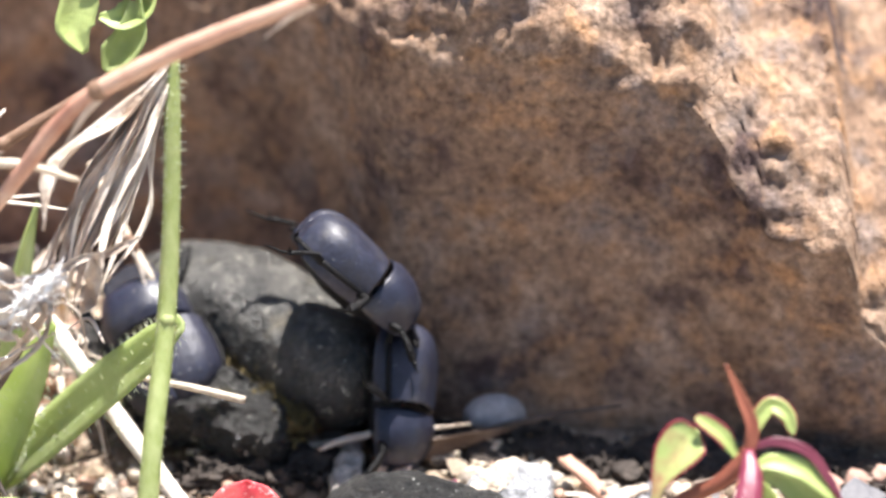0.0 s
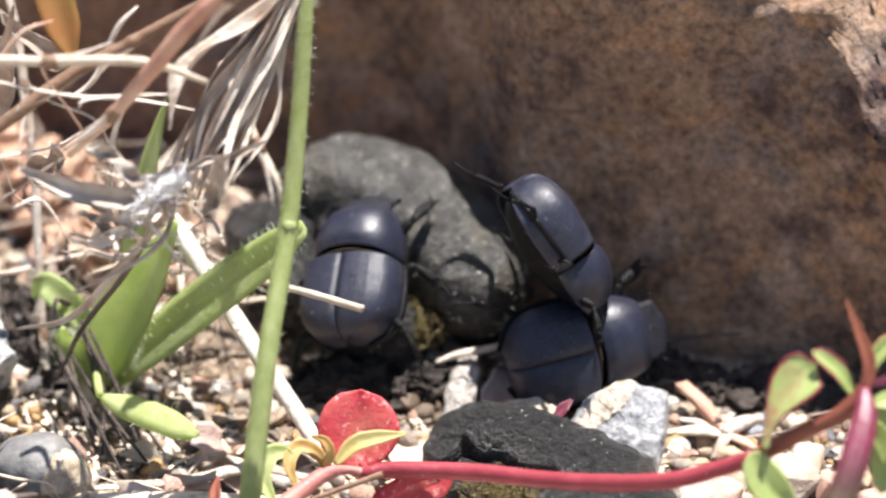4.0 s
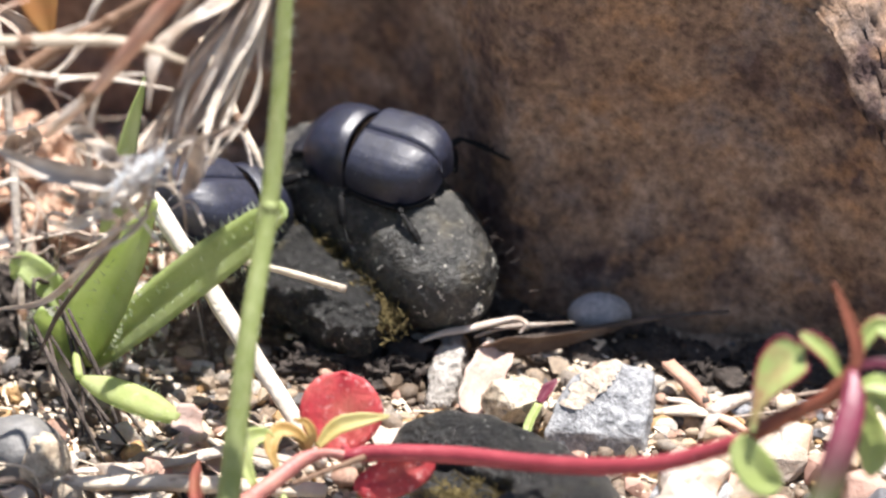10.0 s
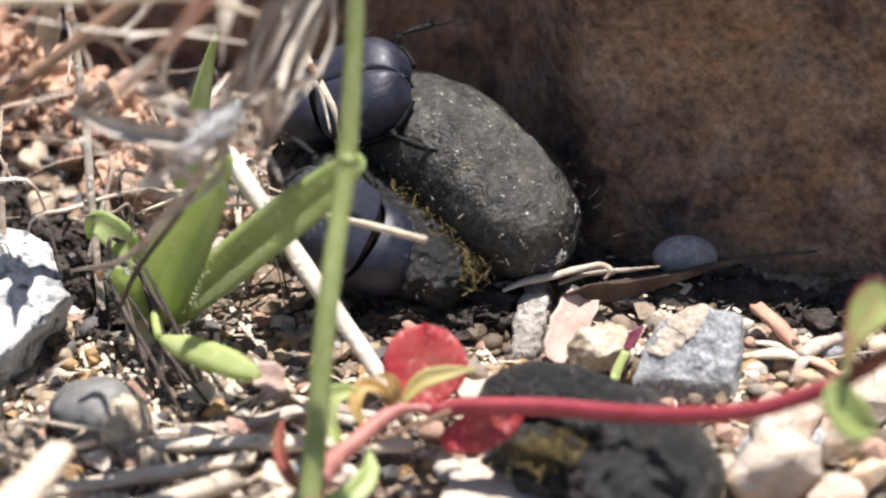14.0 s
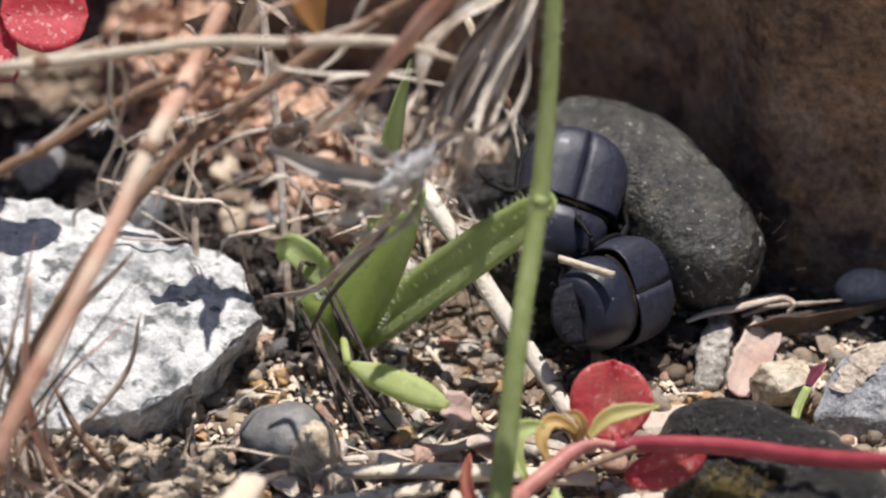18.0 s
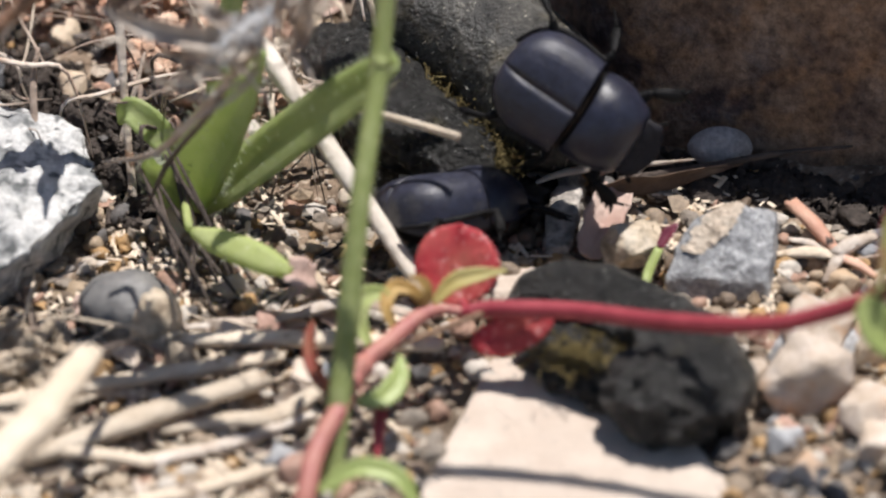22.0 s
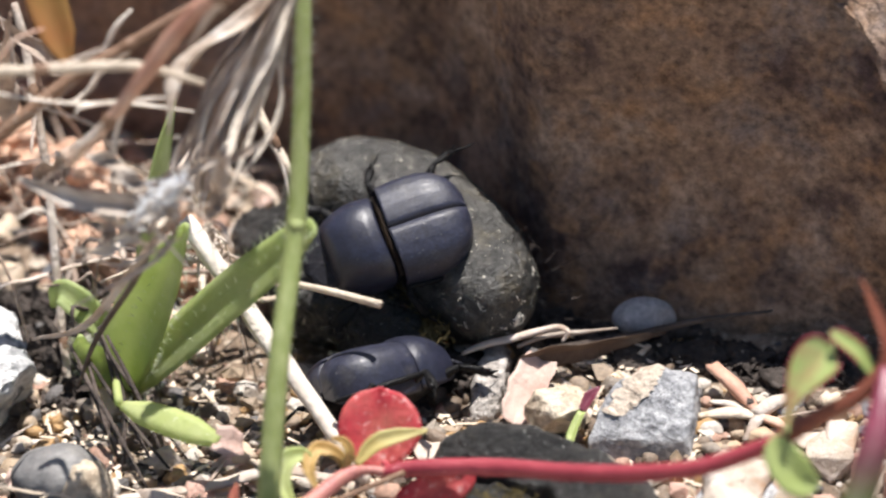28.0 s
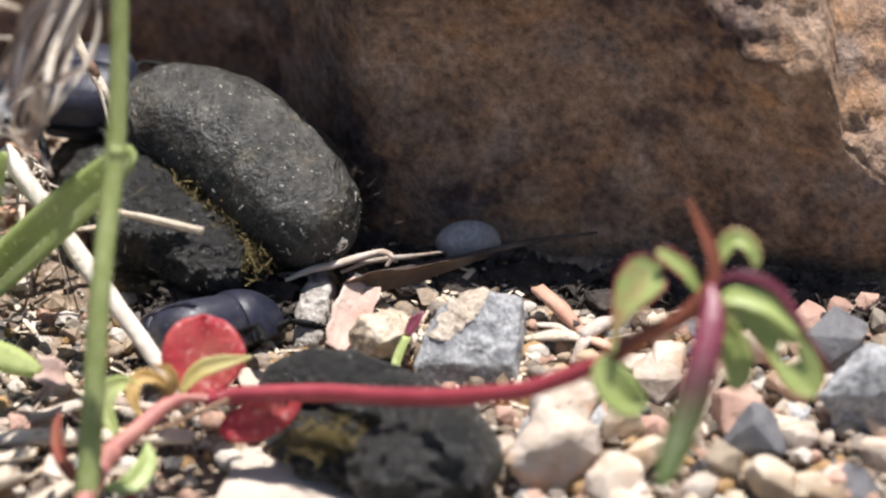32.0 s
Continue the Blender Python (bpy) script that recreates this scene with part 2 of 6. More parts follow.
    link(rr.outputs[0], bsdf.inputs["Roughness"])
    bsdf.inputs["Specular IOR Level"].default_value = spec
    bsdf.inputs["Metallic"].default_value = metal
    bsdf.inputs["Coat Weight"].default_value = coat
    bsdf.inputs["Coat Roughness"].default_value = 0.2
    if bump:
        add = nt.nodes.new("ShaderNodeMath")
        add.operation = "MULTIPLY_ADD"
        add.inputs[1].default_value = 0.6
        link(fn.outputs[0], add.inputs[0])
        link(big.outputs[0], add.inputs[2])
        bp = node("ShaderNodeBump", Strength=min(bump, 1.0), Distance=depth * 4)
        link(add.outputs[0], bp.inputs["Height"])
        link(bp.outputs[0], bsdf.inputs["Normal"])
    if through:
        tr, mix = nt.nodes.new("ShaderNodeBsdfTranslucent"), nt.nodes.new("ShaderNodeMixShader")
        link(col, tr.inputs[0])
        mix.inputs[0].default_value = through
        link(bsdf.outputs[0], mix.inputs[1])
        link(tr.outputs[0], mix.inputs[2])
        link(mix.outputs[0], nt.nodes["Material Output"].inputs[0])
    return m


M_ROCK = material("sandstone", [(0.17, 0.105, 0.072), (0.30, 0.195, 0.13), (0.42, 0.305, 0.23)], 110, rough=0.85, bump=0.8, fine=1200,
                  stain=((0.085, 0.055, 0.05), 75, 0.52, 0.66), specks=((0.38, 0.215, 0.115), 260, 0.53, 0.74), spec=0.25, depth=0.0006,
                  spots=((0.21, 0.165, 0.145), 170, 0.52, 0.70), grain=(900, 0.5))
# the unseen soil farther out is made paler to bounce light onto the boulder
M_GROUND = material("sandy_soil", [(0.075, 0.055, 0.04), (0.19, 0.14, 0.10), (0.33, 0.25, 0.185)], 260, rough=0.95, bump=0.55, fine=1800, grain=(900, 0.3), outer_bounce=((0.48, 0.41, 0.33), 0.10, 0.15),
                    specks=((0.45, 0.38, 0.30), 1300, 0.56, 0.68), spec=0.2, depth=0.0005)
M_GRAVEL = material("pale_gravel", [(0.33, 0.25, 0.18), (0.48, 0.39, 0.29), (0.58, 0.50, 0.40)], 300, rough=0.8, bump=0.5, fine=2500, vary=0.45,
                    stain=((0.42, 0.27, 0.15), 110, 0.50, 0.66), spec=0.35)


def sand_material():
    """Grains of mixed stone: each loose grain has its own colour."""
    m = material("mixed_sand", [(0.7, 0.7, 0.7), (1.0, 1.0, 1.0)], 900, rough=0.55, bump=0.35, fine=2600, grain=(2200, 0.2))
    nt = m.node_tree
    bsdf = nt.nodes["Principled BSDF"]
    skin = bsdf.inputs["Base Color"].links[0].from_socket
    geo, ramp, mix = nt.nodes.new("ShaderNodeNewGeometry"), nt.nodes.new("ShaderNodeValToRGB"), nt.nodes.new("ShaderNodeMix")
    ramp.color_ramp.interpolation = "CONSTANT"
    tones = [(0.32, 0.245, 0.175), (0.16, 0.115, 0.08), (0.52, 0.44, 0.35), (0.13, 0.12, 0.115), (0.42, 0.32, 0.22), (0.60, 0.54, 0.47), (0.44, 0.27, 0.12), (0.28, 0.235, 0.19), (0.42, 0.26, 0.19), (0.22, 0.165, 0.12)]
    el = ramp.color_ramp.elements
    for i, c in enumerate(tones):
        e = el[i] if i < 2 else el.new(i / len(tones))
        e.position, e.color = i / len(tones), (*c, 1)
    mix.data_type, mix.blend_type = "RGBA", "MULTIPLY"
    mix.inputs[0].default_value = 1.0
    nt.links.new(geo.outputs["Random Per Island"], ramp.inputs[0])
    nt.links.new(ramp.outputs[0], mix.inputs[6])
    nt.links.new(skin, mix.inputs[7])
    nt.links.new(mix.outputs[2], bsdf.inputs["Base Color"])
    return m


M_SAND = sand_material()
M_GREY = material("grey_stone", [(0.19, 0.192, 0.20), (0.33, 0.333, 0.342), (0.56, 0.555, 0.555)], 700, rough=0.75, bump=0.6, fine=2600,
                  specks=((0.5, 0.5, 0.5), 2200, 0.62, 0.72), grain=(1800, 0.35))
M_DARKGREY = material("dark_pebble", [(0.10, 0.10, 0.11), (0.18, 0.175, 0.18)], 500, rough=0.7, bump=0.4, vary=0.3)
M_PINK = material("pink_pebble", [(0.38, 0.22, 0.17), (0.50, 0.33, 0.26)], 400, rough=0.7, bump=0.4, vary=0.25)
M_QUARTZ = material("quartz_pebble", [(0.40, 0.31, 0.23), (0.53, 0.44, 0.36), (0.60, 0.52, 0.46)], 350, rough=0.45, bump=0.5, fine=1500, vary=0.15,
                    stain=((0.50, 0.30, 0.17), 200, 0.54, 0.68), spec=0.5)
M_WHITEPEB = material("white_pebble", [(0.36, 0.34, 0.34), (0.52, 0.50, 0.49)], 700, rough=0.5, bump=0.5, grain=(1500, 0.3))
# grey that paints the shaded part of the cream pebble
M_CREAM_SHADED = material("shaded_cream_pebble", [(0.10, 0.10, 0.10), (0.16, 0.155, 0.15), (0.21, 0.20, 0.185)], 220, rough=0.5, bump=0.25, grain=(900, 0.2), stain=((0.30, 0.28, 0.25), 150, 0.54, 0.64))
M_OCHRE = material("ochre_pebble", [(0.34, 0.26, 0.18), (0.52, 0.43, 0.32), (0.62, 0.55, 0.45)], 300, rough=0.75, bump=0.5, fine=1500, grain=(900, 0.35))
# near-black soil colour; most heaps wear it to stand in for deep shade
M_DARKSOIL_SHADE = material("dark_soil_and_shade", [(0.026, 0.020, 0.017), (0.068, 0.054, 0.045)], 300, rough=0.9, bump=0.6, fine=1300, grain=(900, 0.4), specks=((0.22, 0.18, 0.15), 1300, 0.68, 0.74))
M_SANDPATCH = material("sandy_crust", [(0.42, 0.33, 0.25), (0.62, 0.53, 0.43)], 400, rough=0.9, bump=0.6, fine=1700, grain=(900, 0.3))
M_LICHEN = material("lichened_stone", [(0.42, 0.42, 0.41), (0.66, 0.65, 0.63)], 260, rough=0.85, bump=0.5, fine=1500,
                    stain=((0.24, 0.245, 0.245), 190, 0.50, 0.62), specks=((0.13, 0.135, 0.135), 480, 0.57, 0.67), depth=0.0005, grain=(900, 0.3))
M_CHIP = material("pale_grey_chip", [(0.28, 0.255, 0.225), (0.44, 0.40, 0.36), (0.56, 0.52, 0.47)], 420, rough=0.8, bump=0.9, fine=1500, grain=(1100, 0.4), stain=((0.14, 0.12, 0.10), 260, 0.55, 0.66))
M_FLAT = material("pale_flat_stone", [(0.49, 0.40, 0.33), (0.61, 0.525, 0.445)], 160, rough=0.85, bump=0.5, fine=1700, specks=((0.25, 0.22, 0.2), 900, 0.68, 0.74))
M_CLOD = material("orange_soil_clod", [(0.42, 0.22, 0.145), (0.58, 0.38, 0.27), (0.66, 0.50, 0.39)], 200, rough=0.95, bump=0.5, fine=1400, spec=0.2, depth=0.0004, grain=(700, 0.25))
M_CRUMB = material("crumbly_soil", [(0.36, 0.285, 0.205), (0.56, 0.465, 0.36)], 420, rough=0.95, bump=0.5, fine=1900, spec=0.2, depth=0.0004, grain=(800, 0.3))
# the pale specks of both dungs also paint sparkles of wet gloss
M_DUNG = material("dung", [(0.018, 0.0175, 0.016), (0.040, 0.038, 0.034), (0.080, 0.075, 0.065)], 300, rough=0.40, bump=0.55, fine=1500, grain=(1200, 0.4),
                  specks=((0.42, 0.39, 0.32), 2300, 0.66, 0.71), stain=((0.085, 0.068, 0.035), 190, 0.55, 0.72), spec=0.5, depth=0.0005)
M_FLECK = material("straw_and_glint", [(0.52, 0.48, 0.40), (0.80, 0.77, 0.68)], 900, rough=0.35, bump=0.0, spec=0.6)
M_FIBRE = material("dung_fibre", [(0.13, 0.095, 0.03), (0.26, 0.20, 0.08)], 900, rough=0.85, bump=0.8, vary=0.2)
M_PELLET = material("dark_dung", [(0.013, 0.0128, 0.012), (0.030, 0.0285, 0.026)], 500, rough=0.36, bump=0.8, fine=1700, spec=0.55,
                    specks=((0.36, 0.36, 0.33), 1900, 0.67, 0.71), stain=((0.07, 0.058, 0.026), 180, 0.60, 0.74), depth=0.0006)
M_SHELL = material("beetle_shell", [(0.0125, 0.0135, 0.0245), (0.0235, 0.0255, 0.046)], 900, rough=0.48, grain=(3000, 0.4), bump=0.16, fine=4200, spec=0.52, coat=0.04,
                   specks=((0.16, 0.15, 0.14), 2400, 0.68, 0.74), stain=((0.045, 0.042, 0.045), 330, 0.54, 0.76), depth=0.0003)
M_PRONOTUM = material("beetle_pronotum", [(0.011, 0.012, 0.0218), (0.0205, 0.0225, 0.041)], 900, rough=0.40, bump=0.12, fine=4200, spec=0.48, coat=0.04, grain=(3000, 0.3),
                      specks=((0.13, 0.12, 0.115), 2400, 0.70, 0.75), stain=((0.04, 0.038, 0.042), 330, 0.56, 0.76), depth=0.0003)
M_HEAD = material("beetle_head", [(0.008, 0.008, 0.013), (0.016, 0.016, 0.024)], 900, rough=0.6, bump=0.5, fine=3000, spec=0.3, grain=(2500, 0.4), stain=((0.04, 0.036, 0.036), 330, 0.54, 0.74), depth=0.0003)
M_LEG = material("beetle_leg", [(0.004, 0.004, 0.0045), (0.010, 0.0092, 0.0092)], 900, rough=0.42, bump=0.3, spec=0.16)
M_BRISTLE = material("brown_bristle", [(0.035, 0.022, 0.014), (0.07, 0.045, 0.028)], 900, rough=0.6, bump=0.0)
M_GRASS = material("green_stem", [(0.29, 0.35, 0.11), (0.43, 0.48, 0.21)], 260, rough=0.5, bump=0.25, through=0.3, stretch=(3, 3, 0.4), spec=0.4)
M_LEAFG = material("green_leaf", [(0.47, 0.56, 0.22), (0.62, 0.69, 0.37)], 220, rough=0.5, bump=0.35, fine=2200, through=0.62,
                   specks=((0.45, 0.55, 0.3), 1500, 0.70, 0.75), spec=0.45)
M_LEAFY = material("yellow_green_leaf", [(0.52, 0.60, 0.22), (0.66, 0.71, 0.36)], 200, rough=0.55, bump=0.25, through=0.5, specks=((0.75, 0.78, 0.5), 1600, 0.66, 0.72))
M_LEAFM = material("pale_green_leaf", [(0.34, 0.42, 0.12), (0.46, 0.53, 0.21)], 180, rough=0.42, bump=0.2, through=0.25, stain=((0.40, 0.14, 0.09), 90, 0.62, 0.76), spec=0.5)
M_REDLEAF = material("red_leaf", [(0.56, 0.040, 0.062), (0.70, 0.10, 0.12)], 300, rough=0.42, bump=0.3, fine=2200, through=0.42, specks=((0.88, 0.48, 0.45), 1500, 0.58, 0.72), stain=((0.66, 0.20, 0.16), 95, 0.52, 0.72), grain=(1100, 0.16))
M_REDSTEM = material("red_stem", [(0.25, 0.028, 0.042), (0.37, 0.06, 0.075)], 200, rough=0.45, bump=0.2, through=0.08, specks=((0.7, 0.3, 0.3), 1900, 0.70, 0.76))
M_MAGENTA = material("magenta_leaf", [(0.13, 0.022, 0.045), (0.22, 0.05, 0.075)], 120, rough=0.35, bump=0.15, through=0.2, spec=0.6)


def droop_material():
    """A leaf that passes from magenta at its foot to green at its tip."""
    m = material("magenta_green_leaf", [(0.8, 0.8, 0.8), (1.0, 1.0, 1.0)], 150, rough=0.38, bump=0.2, spec=0.5, grain=(700, 0.15))
    nt = m.node_tree
    bsdf = nt.nodes["Principled BSDF"]
    skin = bsdf.inputs["Base Color"].links[0].from_socket
    tc, sep, ramp, mix = nt.nodes.new("ShaderNodeTexCoord"), nt.nodes.new("ShaderNodeSeparateXYZ"), nt.nodes.new("ShaderNodeValToRGB"), nt.nodes.new("ShaderNodeMix")
    el = ramp.color_ramp.elements
    for i, (pos, c) in enumerate(((0.0, (0.085, 0.13, 0.03)), (0.75, (0.20, 0.03, 0.06)), (0.35, (0.07, 0.085, 0.025)), (0.55, (0.10, 0.035, 0.035)))):
        e = el[i] if i < 2 else el.new(pos)
        e.position, e.color = pos, (*c, 1)
    mix.data_type, mix.blend_type = "RGBA", "MULTIPLY"
    mix.inputs[0].default_value = 1.0
    nt.links.new(tc.outputs["Generated"], sep.inputs[0])
    nt.links.new(sep.outputs["Z"], ramp.inputs[0])
    nt.links.new(ramp.outputs[0], mix.inputs[6])
    nt.links.new(skin, mix.inputs[7])
    nt.links.new(mix.outputs[2], bsdf.inputs["Base Color"])
    return m


M_DROOP = droop_material()
M_LEAFSHADE = material("shaded_dead_leaf", [(0.07, 0.042, 0.03), (0.13, 0.085, 0.06), (0.21, 0.15, 0.11)], 160, rough=0.7, bump=0.5, fine=1500)
M_PURPLE = material("purple_green_leaf", [(0.30, 0.16, 0.06), (0.46, 0.06, 0.10)], 75, rough=0.45, bump=0.2, through=0.3)
M_ORANGE = material("orange_curled_leaf", [(0.47, 0.36, 0.10), (0.56, 0.50, 0.22)], 150, rough=0.55, bump=0.2, through=0.3)
M_STRAW = material("pale_straw", [(0.52, 0.42, 0.31), (0.70, 0.60, 0.48)], 300, rough=0.65, bump=0.5, fine=1500, vary=0.18, stretch=(1, 1, 1),
                   stain=((0.22, 0.14, 0.08), 240, 0.60, 0.72))
M_WHITESTRAW = material("bleached_straw", [(0.60, 0.52, 0.43), (0.76, 0.69, 0.60)], 300, rough=0.6, bump=0.4, fine=1500, vary=0.1, stain=((0.36, 0.26, 0.18), 260, 0.62, 0.74))
M_DRY = material("dry_leaf", [(0.40, 0.29, 0.22), (0.62, 0.52, 0.43), (0.76, 0.69, 0.62)], 260, rough=0.75, bump=0.6, fine=1300, vary=0.2, through=0.2)
M_WITHER = material("withered_leaf", [(0.27, 0.195, 0.15), (0.46, 0.36, 0.29), (0.60, 0.51, 0.43)], 220, rough=0.75, bump=0.6, fine=1300, vary=0.2, through=0.25)
M_DRYRED = material("dry_red_stem", [(0.40, 0.17, 0.11), (0.58, 0.36, 0.26), (0.66, 0.54, 0.42)], 90, rough=0.6, bump=0.35, vary=0.15)
M_DARKTWIG = material("dark_twig", [(0.05, 0.038, 0.032), (0.13, 0.10, 0.085)], 400, rough=0.8, bump=0.6, vary=0.3)
M_BROWNSTEM = material("brown_stem", [(0.14, 0.075, 0.045), (0.26, 0.16, 0.10)], 120, rough=0.6, bump=0.35)
M_BRONZE = material("bronze_leaf", [(0.26, 0.20, 0.05), (0.48, 0.17, 0.07)], 60, rough=0.5, bump=0.2, through=0.4)
M_GLINTHAIR = material("white_glint_hair", [(0.90, 0.90, 0.90), (0.94, 0.94, 0.94)], 500, rough=0.9, bump=0.0, through=0.2)
M_HAIR = material("pale_hair", [(0.55, 0.60, 0.42), (0.7, 0.72, 0.6)], 500, rough=0.5, bump=0.0, through=0.4)
M_PINKLEAF = material("pink_dry_leaf", [(0.52, 0.34, 0.28), (0.70, 0.56, 0.48)], 250, rough=0.7, bump=0.4, through=0.2, vary=0.15)
M_PINKSTEM = material("pink_brown_stem", [(0.42, 0.13, 0.13), (0.55, 0.27, 0.20)], 160, rough=0.45, bump=0.25, through=0.15, specks=((0.8, 0.55, 0.5), 1700, 0.68, 0.75))
M_AMBER = material("amber_leaf", [(0.48, 0.26, 0.07), (0.58, 0.42, 0.16)], 170, rough=0.5, bump=0.2, through=0.3)
M_TIPSTEM = material("brown_red_stem", [(0.22, 0.055, 0.04), (0.30, 0.11, 0.06)], 160, rough=0.5, bump=0.2, through=0.15)


# ---- ground and boulder ----
ROCK_FOOT = [(-400, 170), (-160, 80), (-95, 50), (-60, 32), (-42, 27), (-30, 22), (-20, 18), (-12, 14), (-4, 10), (2, 0), (6, -9), (9, -13), (21, -16.5), (34, -19.2), (60, -24.5), (90, -31), (160, -44), (400, -80)]
ROCK_RIDGE = [(-400, 40), (-60, 42), (-20, 47), (-7, 51), (3, 55), (13, 60), (30, 62.5), (34, 58), (40, 53.5), (45, 48.5), (48, 43), (51.5, 36.5), (56.5, 32), (60.5, 30), (62.4, 22.5), (65.3, 20), (90, 10), (400, 8)]


def along(table, x):
    for (x0, y0), (x1, y1) in zip(table, table[1:]):
        if x <= x1:
            return y0 + (y1 - y0) * (x - x0) / (x1 - x0)
    return table[-1][1]


def ground_height(x, y):
    q = Vector((x, y, 0))
    return 1.1 * noise.noise(q * 0.06) + 0.5 * noise.noise(q * 0.21) + 0.22 * noise.noise(q * 0.8) - 0.4


def axis(lo, hi, step, far):
    a = [lo + step * i for i in range(int((hi - lo) / step) + 1)]
    out, d = [], step
    while d < far:
        d *= 1.6
        out.append(d)
    return [lo - d for d in reversed(out)] + a + [hi + d for d in out]


def build_ground():
    bm = bmesh.new()
    xs, ys = axis(-100, 90, 1.0, 60000), axis(-115, 75, 1.0, 60000)
    grid = [[bm.verts.new((x, y, ground_height(x, y))) for x in xs] for y in ys]
    for j in range(len(ys) - 1):
        for i in range(len(xs) - 1):
            bm.faces.new((grid[j][i], grid[j][i + 1], grid[j + 1][i + 1], grid[j + 1][i]))
    ob = part("ground", bm, M_GROUND)
    tagged(ob, "sandy brown soil strewn with gravel and dry straw", "ground", kind="structure")


def rock_point(x, v):
    """A point of the boulder's skin: v in 0..1 climbs the shaded face, 1..2 the sunlit shoulder above it."""
    foot, ridge = along(ROCK_FOOT, x), along(ROCK_RIDGE, x)
    ridge += -2.0 * max(0.0, min(1.0, (x - 38) / 16)) + 3.0 * noise.noise(Vector((x * 0.11, 7, 0))) + 1.6 * noise.noise(Vector((x * 0.37, 3, 0))) + 0.8 * noise.noise(Vector((x * 1.1, 1, 0)))
    deep = max(0.0, min(1.0, (x - 38) / 16))
    lean = -0.15 + 0.02 * max(0.0, min(1.0, x / 5, (19 - x) / 9))
    ridge *= 1 + (lean * (1 - deep) + 0.02 * deep - 0.10) * 0.75
    if v <= 1:
        z = -6 + (ridge + 6) * v
        y = foot - (1 - deep) * lean * max(z, 0) - deep * (2.0 * min(1, max(z, 0) / 5.5) ** 0.8 - 0.10 * max(z - 5.5, 0)) + 1.5 * math.sin(v * math.pi)
    else:
        w = v - 1
        z = ridge + 42 * w * (1 - 0.25 * w)
        y = foot - (1 - deep) * lean * ridge - deep * (2.0 - 0.10 * (ridge - 5.5)) + 37 * w + 50 * w * w
    soft = 1 - min(1, abs(v - 1) * 6)
    q = Vector((x, y * 0.7, z))
    d = 1.6 * noise.noise(q * 0.035) + 0.6 * noise.noise(q * 0.1 + Vector((5, 0, 0))) + 0.28 * noise.noise(q * 0.32) + 0.08 * noise.noise(q * 0.9)
    if v > 0.95:
        step = noise.noise(Vector((x * 0.05 + 3, z * 0.16 + x * 0.05, 1)))
        crack = abs(noise.noise(Vector((x * 0.035 + y * 0.045, y * 0.06 - x * 0.02, 4.0))))
        d += 1.2 * step + 1.7 * noise.noise(Vector((q.x * 0.12, q.y * 0.3, q.z * 0.45)) + Vector((0, 4, 0))) + 0.8 * noise.noise(q * 0.6 + Vector((0, 9, 0))) + 0.5 * noise.noise(q * 1.3) - 0.3 * max(0, 1 - crack * 10)
    n = Vector((-0.15, -0.98, -0.1)) if v < 1 else Vector((-0.1, -0.72, 0.68))
    return Vector((x, y, z)) + n * d - Vector((0, -0.5, 0.5)) * soft * 1.5


def build_rock():
    bm = bmesh.new()
    xs = [-400, -300, -220, -160, -130, -115] + [-105 + 0.7 * i for i in range(286)] + [100, 115, 140, 200, 300, 400]
    vs = [i / 62 for i in range(63)] + [1 + (i + 1) / 90 for i in range(90)]
    grid = [[bm.verts.new(rock_point(x, v)) for x in xs] for v in vs]
    for j in range(len(vs) - 1):
        for i in range(len(xs) - 1):
            bm.faces.new((grid[j][i], grid[j][i + 1], grid[j + 1][i + 1], grid[j + 1][i]))
    back = [bm.verts.new((x, 520 + 30 * math.sin(x), 40)) for x in xs]
    foot = [bm.verts.new((x, 560, -10)) for x in xs]
    for i in range(len(xs) - 1):
        bm.faces.new((grid[-1][i], grid[-1][i + 1], back[i + 1], back[i]))
        bm.faces.new((back[i], back[i + 1], foot[i + 1], foot[i]))
        bm.faces.new((foot[i], foot[i + 1], grid[0][i + 1], grid[0][i]))
    for i, flip in ((0, 1), (-1, -1)):
        loop = [row[i] for row in grid] + [back[i], foot[i]]
        bm.faces.new(loop[::flip])
    ob = part("boulder", bm, M_ROCK)
    tagged(ob, "large brown sandstone boulder with a shaded face and sunlit shoulder", "rock")


build_ground()
build_rock()


# ---- stones ----
def stone(name, pts, mat_, label, category="stone", group="", **kw):
    bm = rough_stone(bmesh.new(), pts, **kw)
    low = Vector((sum(p[0] for p in pts) / len(pts), sum(p[1] for p in pts) / len(pts), min(p[2] for p in pts)))
    return tagged(part(name, bm, mat_, at=low), label, category, group)


def box_points(c, r, turn, seed, n=16):
    rng = random.Random(seed)
    m = Euler([radians(a) for a in turn]).to_matrix()
    out = []
    for _ in range(n):
        d = Vector([rng.gauss(0, 1) for _ in range(3)])
        d = d / max(abs(d.x), abs(d.y), abs(d.z)) * 0.6 + d.normalized() * 0.45
        out.append(Vector(c) + m @ Vector((d.x * r[0], d.y * r[1], d.z * r[2])))
    return out


def smooth_pebble(name, at, r, mat_, label, seed):
    bm = bmesh.new()
    blob(bm, at, r, (0, 8, 12), amp=0.10, freq=0.05, sub=4, seed=seed)
    tagged(part(name, bm, mat_, at=(at[0], at[1], at[2] - r[2])), label, "pebble")


